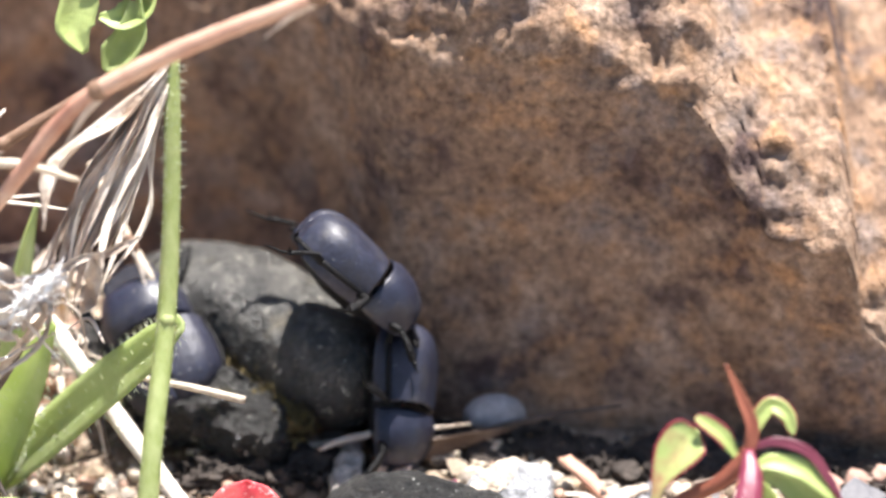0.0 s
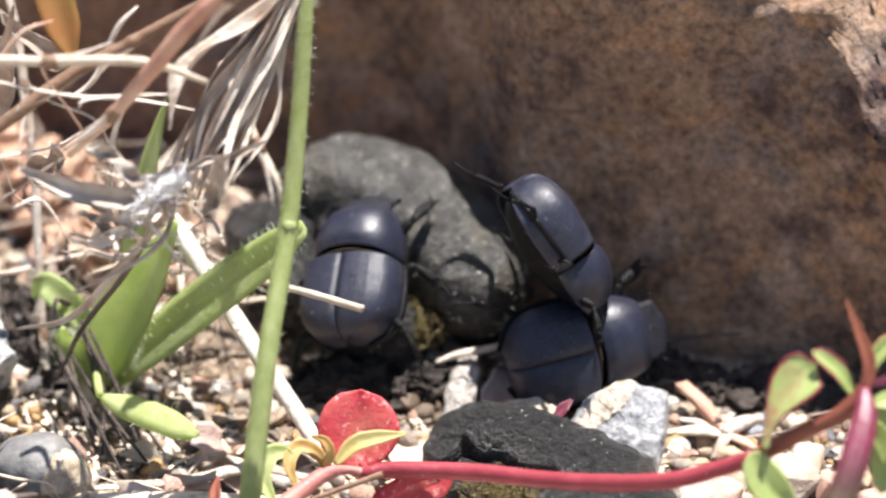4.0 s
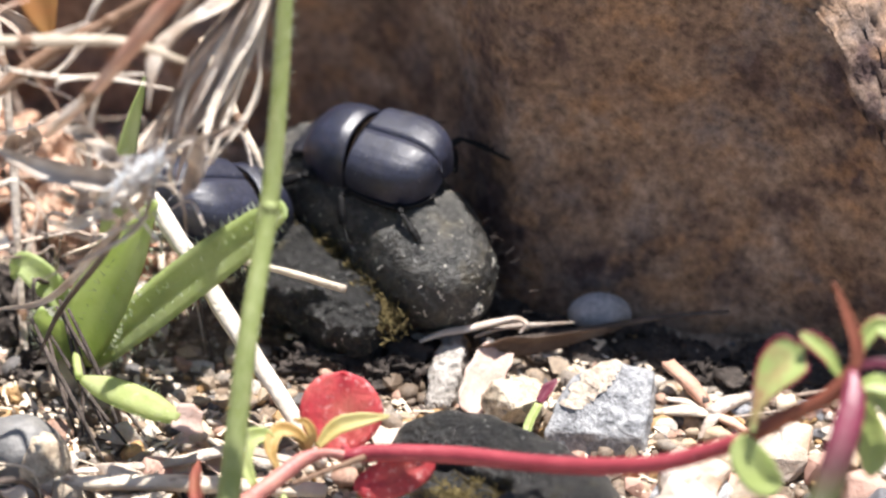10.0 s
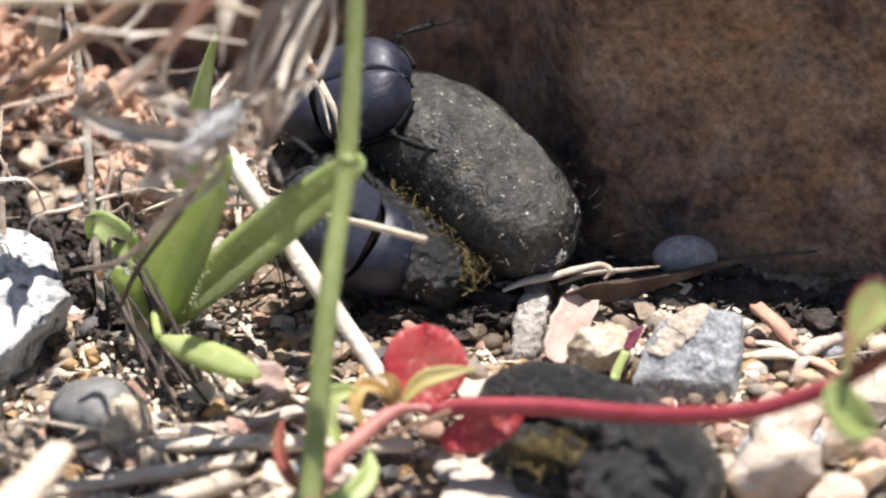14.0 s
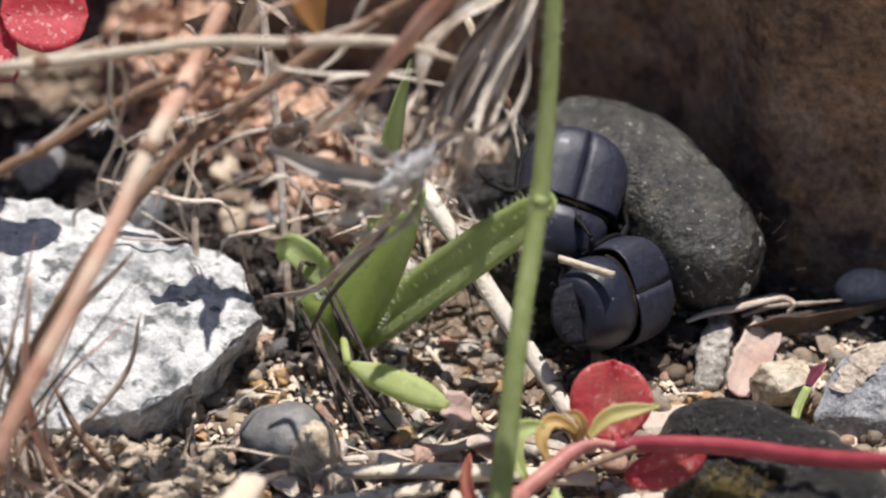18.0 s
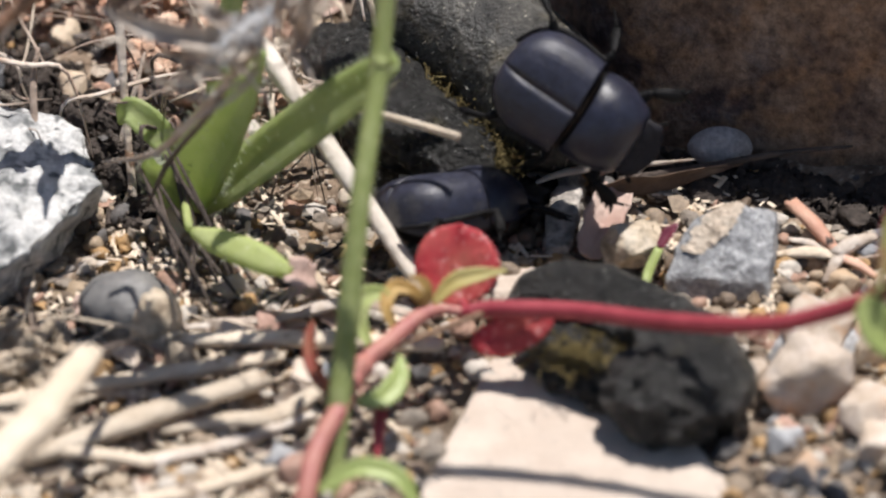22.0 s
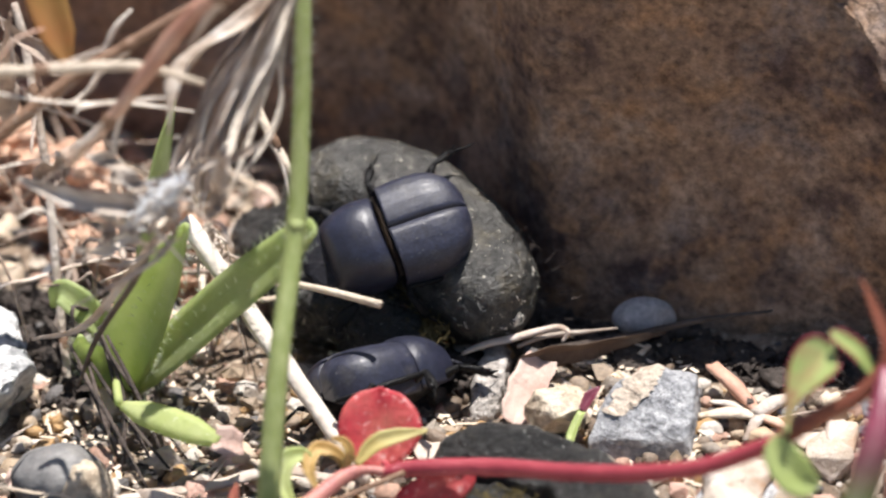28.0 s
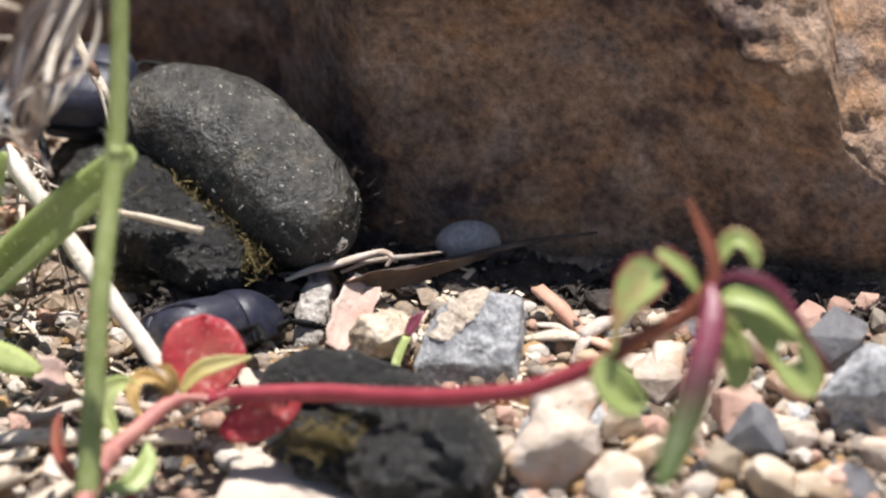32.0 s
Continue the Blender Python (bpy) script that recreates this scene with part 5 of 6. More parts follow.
    droop = [(45.5, -70.2, 32.2), (45.5, -73.7, 30.7), (44.2, -78.1, 28.0), (42.1, -83.0, 24.4), (40.1, -87.3, 21.8), (38.9, -89.8, 20.2)]
    leaf_part("drooping_leaf", droop, [1.2, 2.4, 3.0, 3.3, 3.4, 3.3, 3.0, 2.2, 0.5], M_DROOP, ob, "glossy drooping leaf, magenta above and green at its end", up=(0.1, -0.6, 0.75), thick=0.6, cup=-0.3, across=8)
    me = hole_leaf.data
    bm = bmesh.new()
    bm.from_mesh(me)
    spot = (Vector((53.4, -73.0, 24.8)) - ORG[hole_leaf.name]) * MM
    bmesh.ops.delete(bm, geom=[f for f in bm.faces if (f.calc_center_median() - spot).length < 1.2 * MM], context="FACES")
    bm.to_mesh(me)
    bm.free()


build_red_plant()


def stalk(name, pts, radii, mat_, label, category="straw", group="", **kw):
    low = min(pts, key=lambda p: p[2])
    kw = {**(dict(n=14, steps=6, rough=0.22, ribs=0.16, fray=1.3) if name == "straw" else dict(n=8, steps=6, rough=0.15)), **kw}
    return tagged(part(name, tube(bmesh.new(), pts, radii, **kw), mat_, at=low), label, category, group)


# pale straws and twigs
stalk("straw", [(-31.6, -22.7, 20.1), (-24, -31.7, 12.5), (-15.0, -42.5, 3.7), (-12.6, -45.4, 1.0)], [1.0, 1.05, 0.95, 0.9], M_WHITESTRAW, "pale dry straw leaning beside the seedling", flat=0.75)
stalk("twig", [(-30.0, -25.4, 16.4), (-23.5, -28.6, 17.0), (-16.5, -32.2, 17.6), (-9.8, -35.5, 17.6)], [0.25, 0.32, 0.42, 0.46], M_STRAW, "thin pale twig sticking out over the dung", "twig")
stalk("twig", [(-17, -21.5, 0.8), (-9.5, -22.5, 0.9), (1.0, -21.6, 1.4), (9.0, -20.0, 2.2), (11.4, -20.8, 1.6)], [0.3, 0.5, 0.42, 0.5, 0.25], M_STRAW, "thin crooked dry twig on the soil", "twig")
stalk("twig", [(8, -23.0, 1.2), (17.8, -22.0, 2.4), (26.4, -22.4, 4.6), (34.4, -23.0, 6.0)], [0.5, 0.42, 0.35, 0.15], M_DARKTWIG, "thin dark twig at the boulder's foot", "twig")
g = "dry straws on the soil"
stalk("straw", [(-64, -62, 1.2), (-48, -58.4, 1.8), (-30.2, -54.6, 2.2)], [0.9, 1.0, 1.0], M_STRAW, "pale broken straw lying on the soil", group=g, flat=0.6)
stalk("straw", [(-56, -70.5, 1.6), (-45, -65.4, 2.4), (-31.4, -59.4, 3.2)], [1.1, 1.5, 1.3], M_STRAW, "thick split pale straw lying on the soil", group=g, flat=0.6)
stalk("straw", [(-43, -50.4, 1.2), (-28, -51.2, 1.8), (-12.4, -52.4, 1.8)], [1.0, 1.1, 1.0], M_STRAW, "pale straw lying on the soil", group=g, flat=0.6)
stalk("straw", [(-36, -64, 1.0), (-30.0, -64.0, 1.6), (-25.4, -60.6, 2.0)], [0.9, 1.2, 0.9], M_STRAW, "curved pale straw lying on the soil", group=g, flat=0.6)
stalk("straw", [(-50, -79, 1.0), (-38, -76.0, 1.4), (-26.4, -71.0, 1.6)], [0.8, 0.9, 0.7], M_STRAW, "thin pale straw lying on the soil", group=g, flat=0.7)
stalk("straw", [(-44, -71, 0.8), (-34, -67.8, 1.2), (-26, -63.4, 1.2)], [0.7, 0.8, 0.5], M_DRY, "brown weathered straw lying on the soil", group=g, flat=0.7)
stalk("straw", [(-41, -48.8, 1.4), (-30, -47.2, 1.6), (-22, -45.6, 2.4), (-14.6, -47.6, 2.0)], [0.4, 0.8, 0.9, 0.4], M_DRY, "curled strip of dry leaf", group=g, flat=0.35)
stalk("straw", [(-30, -33.5, 0.8), (-27.6, -39.5, 1.4), (-22.4, -45.6, 1.4)], [0.3, 0.4, 0.3], M_STRAW, "thin crooked straw on the soil", group=g)
stalk("straw", [(-59.5, -104, 26.5), (-53.4, -86, 20.5), (-49.4, -70.0, 15.4)], [2.4, 2.2, 1.5], M_STRAW, "pale dry stalk rising close to the viewer", flat=0.7)
stalk("straw", [(-49.4, -70.0, 15.4), (-45.6, -59.0, 8.0), (-43.5, -52.5, 0.6)], [0.5, 0.4, 0.3], M_DARKTWIG, "dry stalk bent to the soil", flat=0.7)
rng = random.Random(31)
for k in range(30):
    x, y = rng.uniform(-66, -24), rng.uniform(-84, -48)
    if abs(x + 46.6) < 8 and abs(y + 48.6) < 8:
        continue
    z = ground_height(x, y)
    h, a, r = rng.uniform(4, 11), rng.gauss(0.28, 0.3), rng.uniform(0.35, 0.95)
    d = Vector((math.cos(a), math.sin(a), rng.uniform(-0.04, 0.04))) * h
    c = Vector((x, y, z + r * 0.6 + rng.uniform(0, 1.2)))
    stalk("straw", [c - d, c + Vector((0, 0, rng.uniform(-0.1, 0.5))), c + d], [r, r * 1.05, r * 0.9], M_STRAW if rng.random() < 0.8 else M_DRY, "pale chopped straw lying on the soil", group="dry straws on the soil", flat=0.6)
g = "broken stalks by the boulder"
for k, (a, b, r, mat_, word) in enumerate((((27.6, -30.2, 3.4), (32.4, -36.9, 1.6), 0.85, M_DRYRED, "reddish"), ((32.2, -36.8, 1.8), (36.4, -34.0, 1.8), 0.9, M_DRY, "brown"), ((32.0, -36.9, 1.5), (25.6, -36.4, 1.2), 0.75, M_STRAW, "pale"),
                                           ((31.6, -36.4, 1.4), (27.0, -33.8, 1.3), 0.5, M_DRY, "brown"), ((32.3, -37.0, 1.4), (36.5, -40.0, 0.9), 0.6, M_DRYRED, "reddish"), ((31.4, -35.6, 2.4), (29.2, -30.0, 2.6), 0.45, M_DARKTWIG, "dark"), ((33.0, -36.6, 1.6), (30.8, -40.6, 0.9), 0.6, M_DRY, "brown"))):
    stalk("dry_stalk", [a, tuple((Vector(a) + Vector(b)) / 2 + Vector((0, 0, 0.4))), b], [r, r * 1.1, r * 0.6], mat_, "short broken " + word + " dry stalk by the boulder", "stalk", g, flat=0.6, n=10, ribs=0.15, fray=1.0)

# the curled dry leaf by the stones
leaf = thing("dry_leaf", (8, -27, 0), "folded dead leaf, coloured dark brown for shade and pale pink for sun, beside the stones", "leaf")
# dark and pale materials paint the leaf's shadowed right part and lit left end
leaf_part("leaf_blade", [(5.2, -27.6, 2.9), (8.4, -26.4, 3.2), (12.6, -25.4, 3.0), (17.4, -23.4, 2.8), (22.0, -21.4, 2.4)], [3.0, 3.8, 3.0, 2.0, 0.4], M_LEAFSHADE, leaf, up=(0.1, -0.97, -0.2), cup=0.35, thick=0.35, wave=0.04, across=10, steps=6)
leaf_part("folded_blade", [(7.9, -27.2, 3.2), (6.9, -29.4, 2.7), (6.0, -31.8, 2.2), (5.3, -34.0, 1.8), (4.5, -36.6, 1.2)], [3.4, 4.4, 4.2, 4.8, 3.8, 4.2, 2.6], M_PINKLEAF, leaf, "folded part coloured pale pink for the sun on it", up=(0.15, -0.3, 0.95), cup=0.5, thick=0.3, wave=0.0, across=10, steps=10)
part("leaf_rim", tube(bmesh.new(), [(5.0, -26.2, 4.4), (8.2, -25.1, 4.9), (12.4, -24.2, 4.7), (16.6, -22.9, 4.2)], [0.2, 0.3, 0.28, 0.12], n=7, steps=6, rough=0.3), M_DRY, leaf, "curled pale rim of the leaf")
stalk("curled_strand", [(-1.4, -26.2, 3.6), (1.1, -25.8, 4.5), (4.3, -25.7, 5.2), (7.4, -25.4, 5.9), (9.7, -25.5, 6.5), (10.9, -26.2, 6.2), (10.2, -26.6, 5.2)], [0.25, 0.5, 0.55, 0.42, 0.36, 0.3, 0.2], M_DRY, "pale curled dry strand with a hooked end", "dry strand", flat=0.7, n=10)
stone("pale_stone", [(-0.8, -35.6, -0.6), (2.6, -36.0, -0.6), (4.2, -28, -0.6), (4.4, -24, -0.6), (1.0, -23.6, -0.6), (-0.2, -29, -0.6), (-0.6, -35.0, 1.2), (2.2, -35.4, 1.6), (-0.2, -30.4, 3.2), (3.6, -29.6, 3.4), (1.4, -24.3, 3.6), (3.8, -24.2, 3.6)],
      M_CHIP, "rough pale grey stone chip beside the dung lump", amp=0.55, freq=0.9, bevel=0.4)
leaf = thing("leaf_scrap", (13, -40, 0), "small reddish green leaf scrap between stones", "leaf")
leaf_part("leaf_blade", [(10.6, -44.0, 1.2), (11.2, -41.0, 2.6), (12.4, -38.6, 4.0)], [0.9, 1.2, 1.0], M_LEAFM, leaf, up=(-0.4, -0.6, 0.7), cup=0.7, thick=0.3)
leaf_part("leaf_tip", [(12.4, -38.6, 4.0), (13.4, -37.2, 5.0), (14.4, -36.2, 5.6)], [1.0, 1.5, 0.4], M_MAGENTA, leaf, "magenta end of the scrap", up=(-0.4, -0.6, 0.7), cup=0.7, thick=0.3)


def dry_tangle():
    """The withered tuft hanging from the grass head and the dry stems crossing over the seedling."""
    rng = random.Random(21)
    ob = thing("withered_tuft", (-30, -30, 0), "tangle of withered brown leaves hanging over the seedling", "dry plant")
    # the bunched, twisted leaves of the grass head
    for k in range(13):
        a = Vector((-15.9, -30.4, 61.5 - 0.12 * k))
        side = rng.gauss(0, 1)
        end = Vector((-28.5 + 1.9 * side + rng.gauss(0, 1.2), -43.5 + rng.gauss(0, 1.2), 41.5 - 1.2 * side + rng.gauss(0, 2.0)))
        m1 = a.lerp(end, 0.33) + Vector((0.7 * side, 0.6, -0.4 * side)) + Vector([rng.gauss(0, 0.5) for _ in range(3)])
        m2 = a.lerp(end, 0.7) + Vector((1.3 * side, 0.3, -0.9 * side)) + Vector([rng.gauss(0, 0.7) for _ in range(3)])
        w = 0.7 + 1.5 * rng.random() ** 1.6
        leaf_part("withered_leaf", [a, m1, m2, end], [0.4, w * 0.8, w * rng.uniform(0.7, 1.3), w * 0.8, 0.3], rng.choice((M_DRY, M_DRY, M_WITHER, M_WHITESTRAW)), ob, up=(rng.uniform(-0.9, 0.6), -0.8, rng.uniform(-0.2, 0.6)), cup=rng.uniform(0.6, 1.4), thick=0.2, wave=0.5, across=8)
    # broad crumpled pieces where the tuft meets the tangle
    for k in range(12):
        c = Vector((rng.gauss(-35, 3.6), rng.gauss(-45, 1.4), rng.gauss(39, 3.0)))
        d = Vector((rng.gauss(2.6, 1.6), rng.gauss(0, 1.2), rng.gauss(1.4, 1.8)))
        w = rng.uniform(1.0, 2.6)
        leaf_part("withered_leaf", [c - d, c - d * 0.3 + Vector([rng.gauss(0, 0.8) for _ in range(3)]), c + d * 0.4, c + d], [0.4, w, w * 0.8, w, 0.3], rng.choice((M_DRY, M_WHITESTRAW, M_DRY)), ob, up=(rng.uniform(-0.6, 0.6), -0.8, rng.uniform(0, 0.7)), cup=rng.uniform(0.6, 1.4), thick=0.2, wave=0.6, across=8)
    for k in range(14):
        c = Vector((rng.gauss(-33.5, 4.2), rng.gauss(-45, 1.6), rng.gauss(38, 3.8)))
        d = Vector((rng.gauss(0, 3.4), rng.gauss(0, 2), rng.gauss(0, 3)))
        e = Vector((rng.gauss(0, 2), rng.gauss(0, 1.5), rng.gauss(0, 2)))
        part("strand", tube(bmesh.new(), [c - d, c + e, c + d], [0.12, 0.34, 0.1], n=6, steps=5, flat=0.5), rng.choice((M_DRY, M_WHITESTRAW)), ob)
    leaf_part("withered_leaf", [(-48, -45, 43), (-42.6, -46.4, 41.2), (-36.3, -47.0, 40.2), (-30.5, -46.8, 39.6)], [0.6, 2.4, 2.6, 1.6], M_DRY, ob, up=(0, -0.8, 0.6), cup=0.8, thick=0.3)
    leaf_part("withered_leaf", [(-31, -46, 38.5), (-36, -43, 30), (-43, -38, 18), (-49.5, -35, 14)], [0.8, 1.2, 0.9, 0.3], M_DRY, ob, up=(0.3, -0.9, 0.3), cup=0.8, thick=0.3)
    leaf_part("withered_leaf", [(-33, -44.5, 35), (-37, -41.5, 26), (-42, -36, 15), (-45, -33, 6)], [0.5, 0.9, 0.8, 0.3], M_DARKTWIG, ob, up=(0.5, -0.8, 0.3), cup=0.8, thick=0.3)
    # white hairs and a white scrap that paint the glint on a shiny leaf
    bm = bmesh.new()
    for _ in range(150):
        u = rng.random() ** 1.5 * 0.8
        c = Vector((-34.6, -47.4, 39.2)).lerp(Vector((-28.8, -46.8, 44.6)), u) + Vector((rng.gauss(0, 0.5), rng.gauss(0, 0.5), rng.gauss(0, 0.4)))
        d = Vector((rng.gauss(0.8, 0.8), rng.gauss(0, 0.5), rng.gauss(0.6, 0.8))) * rng.uniform(0.3, 1.6) * (1.2 - abs(u - 0.4))
        tube(bm, [c - d, c + Vector((rng.gauss(0, 0.4), rng.gauss(0, 0.3), rng.gauss(0, 0.4))), c + d], [0.05, 0.10, 0.04], n=3, steps=2)
    part("fluff", bm, M_GLINTHAIR, ob, "tuft of white hairs standing in for a leaf's glint", smooth=False)
    leaf_part("bleached_scrap", [(-37.0, -48.0, 37.8), (-34.2, -48.2, 39.6), (-31.4, -48.0, 41.6), (-28.6, -47.2, 43.6)], [0.4, 1.6, 1.2, 1.9, 1.0, 0.3], M_WHITESTRAW, ob, "crumpled leaf scrap, coloured white for the glint on it", up=(-0.1, -0.45, 0.88), cup=0.9, thick=0.2, wave=0.6, across=8, steps=8)
    for k in range(6):
        c = Vector((rng.uniform(-58, -44), rng.uniform(-30, -16), rng.uniform(31, 44)))
        d = Vector((rng.gauss(3, 3), rng.gauss(0, 2), rng.gauss(4, 3)))
        w = rng.uniform(2.4, 4.6)
        leaf_part("withered_leaf", [c - d * 1.3, c - d * 0.4 + Vector((rng.gauss(0, 1.5), 0, rng.gauss(0, 1))), c + d * 0.5, c + d * 1.5], [0.4, w, w * 0.9, w * 0.5, 0.2], M_WITHER, ob, up=(rng.uniform(-0.6, 0.6), -0.7, 0.5), cup=rng.uniform(0.8, 1.5), thick=0.2, wave=0.35, across=8)
    # bleached strands crossing between the tuft and the long stems
    for k in range(20):
        c = Vector((rng.uniform(-66, -34), rng.gauss(-41, 2.5), 0))
        c.z = 47 + 0.25 * (c.x + 45) + rng.gauss(0, 6)
        a = rng.choice((0.55, 0.8, 1.3, -0.5, 2.2)) + rng.gauss(0, 0.25)
        h = rng.uniform(5, 13)
        d = Vector((math.cos(a) * h, rng.gauss(0, 1.5), math.sin(a) * h))
        e = Vector((rng.gauss(0, 1.4), rng.gauss(0, 1), rng.gauss(0, 1.4)))
        r = 0.15 + 0.4 * rng.random() ** 2
        part("strand", tube(bmesh.new(), [c - d, c - d * 0.3 + e, c + d * 0.4 - e * 0.5, c + d], [r * 0.6, r, r, r * 0.4], n=6, steps=5, flat=0.6), rng.choice((M_WHITESTRAW, M_DRY, M_WHITESTRAW, M_DRYRED)), ob)
    # curly pale strands against the dung
    for k in range(16):
        a = Vector((rng.uniform(-33, -26), rng.uniform(-24, -18), 14 + rng.uniform(-3, 2)))
        q = [a]
        for _ in range(3):
            q.append(q[-1] + Vector((rng.gauss(1.2, 1.4), rng.gauss(0, 0.7), rng.gauss(0, 1.2))))
        r = rng.uniform(0.14, 0.4)
        part("strand", tube(bmesh.new(), q, [r * 0.6, r, r, r * 0.4], n=6, steps=5, flat=0.5), rng.choice((M_DRY, M_DRY, M_WHITESTRAW)), ob)
    # dark stalks below
    for k in range(8):
        a = Vector((-44 + rng.uniform(-3, 3), -30 + rng.uniform(-2, 2), 8 + rng.uniform(-2, 3)))
        b = Vector((-38 + rng.uniform(-5, 7), -44 + rng.uniform(-5, 4), 0.8))
        part("dark_stalk", tube(bmesh.new(), [a, a.lerp(b, 0.5) + Vector((rng.uniform(-1.5, 1.5), 0, rng.uniform(0, 1.5))), b], [0.2, 0.32, 0.14], n=6, steps=5, flat=0.6), M_DARKTWIG, ob)


dry_tangle()

def long_stem(name, pts, radii, mat_, label, category, group, **kw):
    """A long dry grass stem with its thickened joints and a dry sheath at one of them."""
    ob = thing(name, min(pts, key=lambda p: p[2]), label, category, group)
    part("stem", tube(bmesh.new(), pts, radii, **{**dict(n=10, steps=6, rough=0.15, ribs=0.08), **kw}), mat_, ob)
    for k in range(2, len(pts) - 1, 3):
        r = radii[min(k, len(radii) - 1)]
        a, b = Vector(pts[k]), Vector(pts[k + 1])
        d = (b - a).normalized()
        part("joint", tube(bmesh.new(), [a - d * 1.1, a, a + d * 1.1], [r * 0.95, r * 1.32, r * 0.95], n=10, steps=4), M_BROWNSTEM, ob, "swollen brown joint")
        s = d.orthogonal().normalized()
        leaf_part("sheath", [a + s * r, a + d * 3 + s * r * 1.3, a + d * 7 + s * (r + 1.4)], [r * 1.4, r * 1.2, 0.2], M_DRY, ob, "dry papery sheath", up=tuple(s), cup=-0.8, thick=0.15)
    return ob


# long dry stems that cross close to the viewer
g = "long dry stems"
long_stem("dry_twig", [(-110, -49, 50), (-79.1, -47.2, 54.7), (-71.8, -46.6, 55.4), (-62.6, -45.9, 56.4), (-54.1, -45.3, 57.3), (-44.3, -45.3, 57.3), (-37.6, -45.2, 57.5), (-32.7, -45.4, 57.2), (-27, -44, 54)], [0.6, 0.6, 0.65, 0.65, 0.6, 0.6, 0.55, 0.5, 0.3], M_STRAW, "long pale dry grass stem crossing overhead", "dry stem", g)
long_stem("dry_twig", [(39.4, -50.4, 96.3), (12.5, -47.7, 84.8), (0.1, -48.2, 79.2), (-9.8, -47.6, 75), (-16.6, -46.6, 71.4), (-24.2, -46.2, 67), (-28.8, -45.8, 62.6), (-32.7, -46, 57.3), (-37.4, -45.8, 50.7), (-42.4, -44.4, 44.3)], [0.6, 0.8, 0.9, 0.95, 1.0, 1.0, 0.95, 0.9, 0.7, 0.4], M_DRYRED, "long reddish dry grass stem crossing overhead", "dry stem", g)
long_stem("dry_twig", [(-22, -31, 60), (-30.1, -33.8, 56.3), (-35.6, -35.6, 53.8), (-42.4, -37.8, 50.7), (-49.8, -40.9, 46.2), (-57.3, -44.1, 41.7), (-63.5, -48.0, 36.1), (-69.1, -52.2, 30.0), (-76, -58, 18), (-80, -62, 1)], [0.4, 0.6, 0.7, 0.75, 0.75, 0.75, 0.75, 0.7, 0.7, 0.6], M_BROWNSTEM, "long brown dry grass stem leaning over the stones", "dry stem", g)
long_stem("dry_twig", [(-48, -24, 66), (-50.4, -31.7, 59.4), (-52.1, -36.8, 57.0), (-55.9, -43.7, 52.2), (-57.2, -47.8, 51.4), (-60.1, -53.2, 48.6), (-63.5, -60.0, 43.8), (-67.6, -67.1, 38.6), (-76, -79, 26), (-84, -92, 1)], [0.5, 0.7, 0.85, 0.9, 1.1, 0.95, 0.95, 0.95, 1.0, 0.9], M_DRYRED, "long orange dry grass stem with a joint", "dry stem", g)
long_stem("dry_twig", [(-95, -50, 30), (-77.7, -45.5, 39.6), (-72.8, -44.1, 41.7), (-66.6, -41.9, 44.7), (-60.4, -40.0, 47.5), (-55, -39.5, 48.8)], [0.6, 0.6, 0.65, 0.65, 0.6, 0.4], M_BROWNSTEM, "thin brown dry grass stem overhead", "dry stem", g)
long_stem("dry_twig", [(-52, 1, 36), (-51.1, -1.3, 33.0), (-50.1, -5.1, 27.6), (-48.8, -10.7, 19.6), (-48.2, -16.3, 11.6), (-47.5, -22, 4), (-47, -25, 0)], [0.4, 0.5, 0.55, 0.5, 0.5, 0.45, 0.4], M_DRY, "thin upright dry stalk among soil clods", "dry stem", g)
long_stem("dry_twig", [(-27, -3, 30), (-24.2, -6.8, 25.2), (-22.5, -8.8, 22.2), (-20.2, -11.1, 18.4), (-19.5, -12, 15)], [0.5, 0.6, 0.55, 0.4, 0.3], M_STRAW, "short pale split stalk by the dung", "dry stem", g, flat=0.5)

# a loose heap of withered stalks standing close before the lichened stone
rng = random.Random(55)
heap = thing("dry_stalks", (-72, -62, 0), "loose heap of withered brown stalks before the stone", "dry plant")
for k in range(24):
    a = Vector((rng.uniform(-84, -60), rng.uniform(-66, -56), rng.uniform(0, 4)))
    b = Vector((rng.uniform(-84, -62), rng.uniform(-56, -46), rng.uniform(12, 34)))
    m = a.lerp(b, 0.5) + Vector((rng.gauss(0, 2.5), rng.gauss(0, 2), rng.gauss(0, 2)))
    r = 0.2 + 0.5 * rng.random() ** 2
    part("stalk", tube(bmesh.new(), [a, m, b], [r * 0.8, r, r * 0.4], n=7, steps=7, rough=0.2), rng.choice((M_BROWNSTEM, M_DRY, M_DRYRED, M_DARKTWIG, M_DRY)), heap)

clump = thing("leafy_shoot", (-22, -23, 60), "bright green leafy shoot tip hanging over the boulder", "plant")
leaf_part("leaf", [(-25.7, -20.0, 69.3), (-26.5, -22.2, 64.2), (-27.2, -24.0, 61.6), (-26.0, -25.3, 59.0)], [1.5, 4.4, 4.6, 0.8], M_LEAFM, clump, up=(0.2, -0.8, 0.5), cup=0.5, thick=0.4)
leaf_part("leaf", [(-17.4, -20.6, 68.0), (-19.5, -22.7, 63.4), (-21.8, -23.6, 62.2), (-24.3, -23.4, 62.5)], [1.5, 3.6, 3.4, 0.8], M_LEAFM, clump, up=(0, -0.6, 0.8), cup=0.6, thick=0.4)
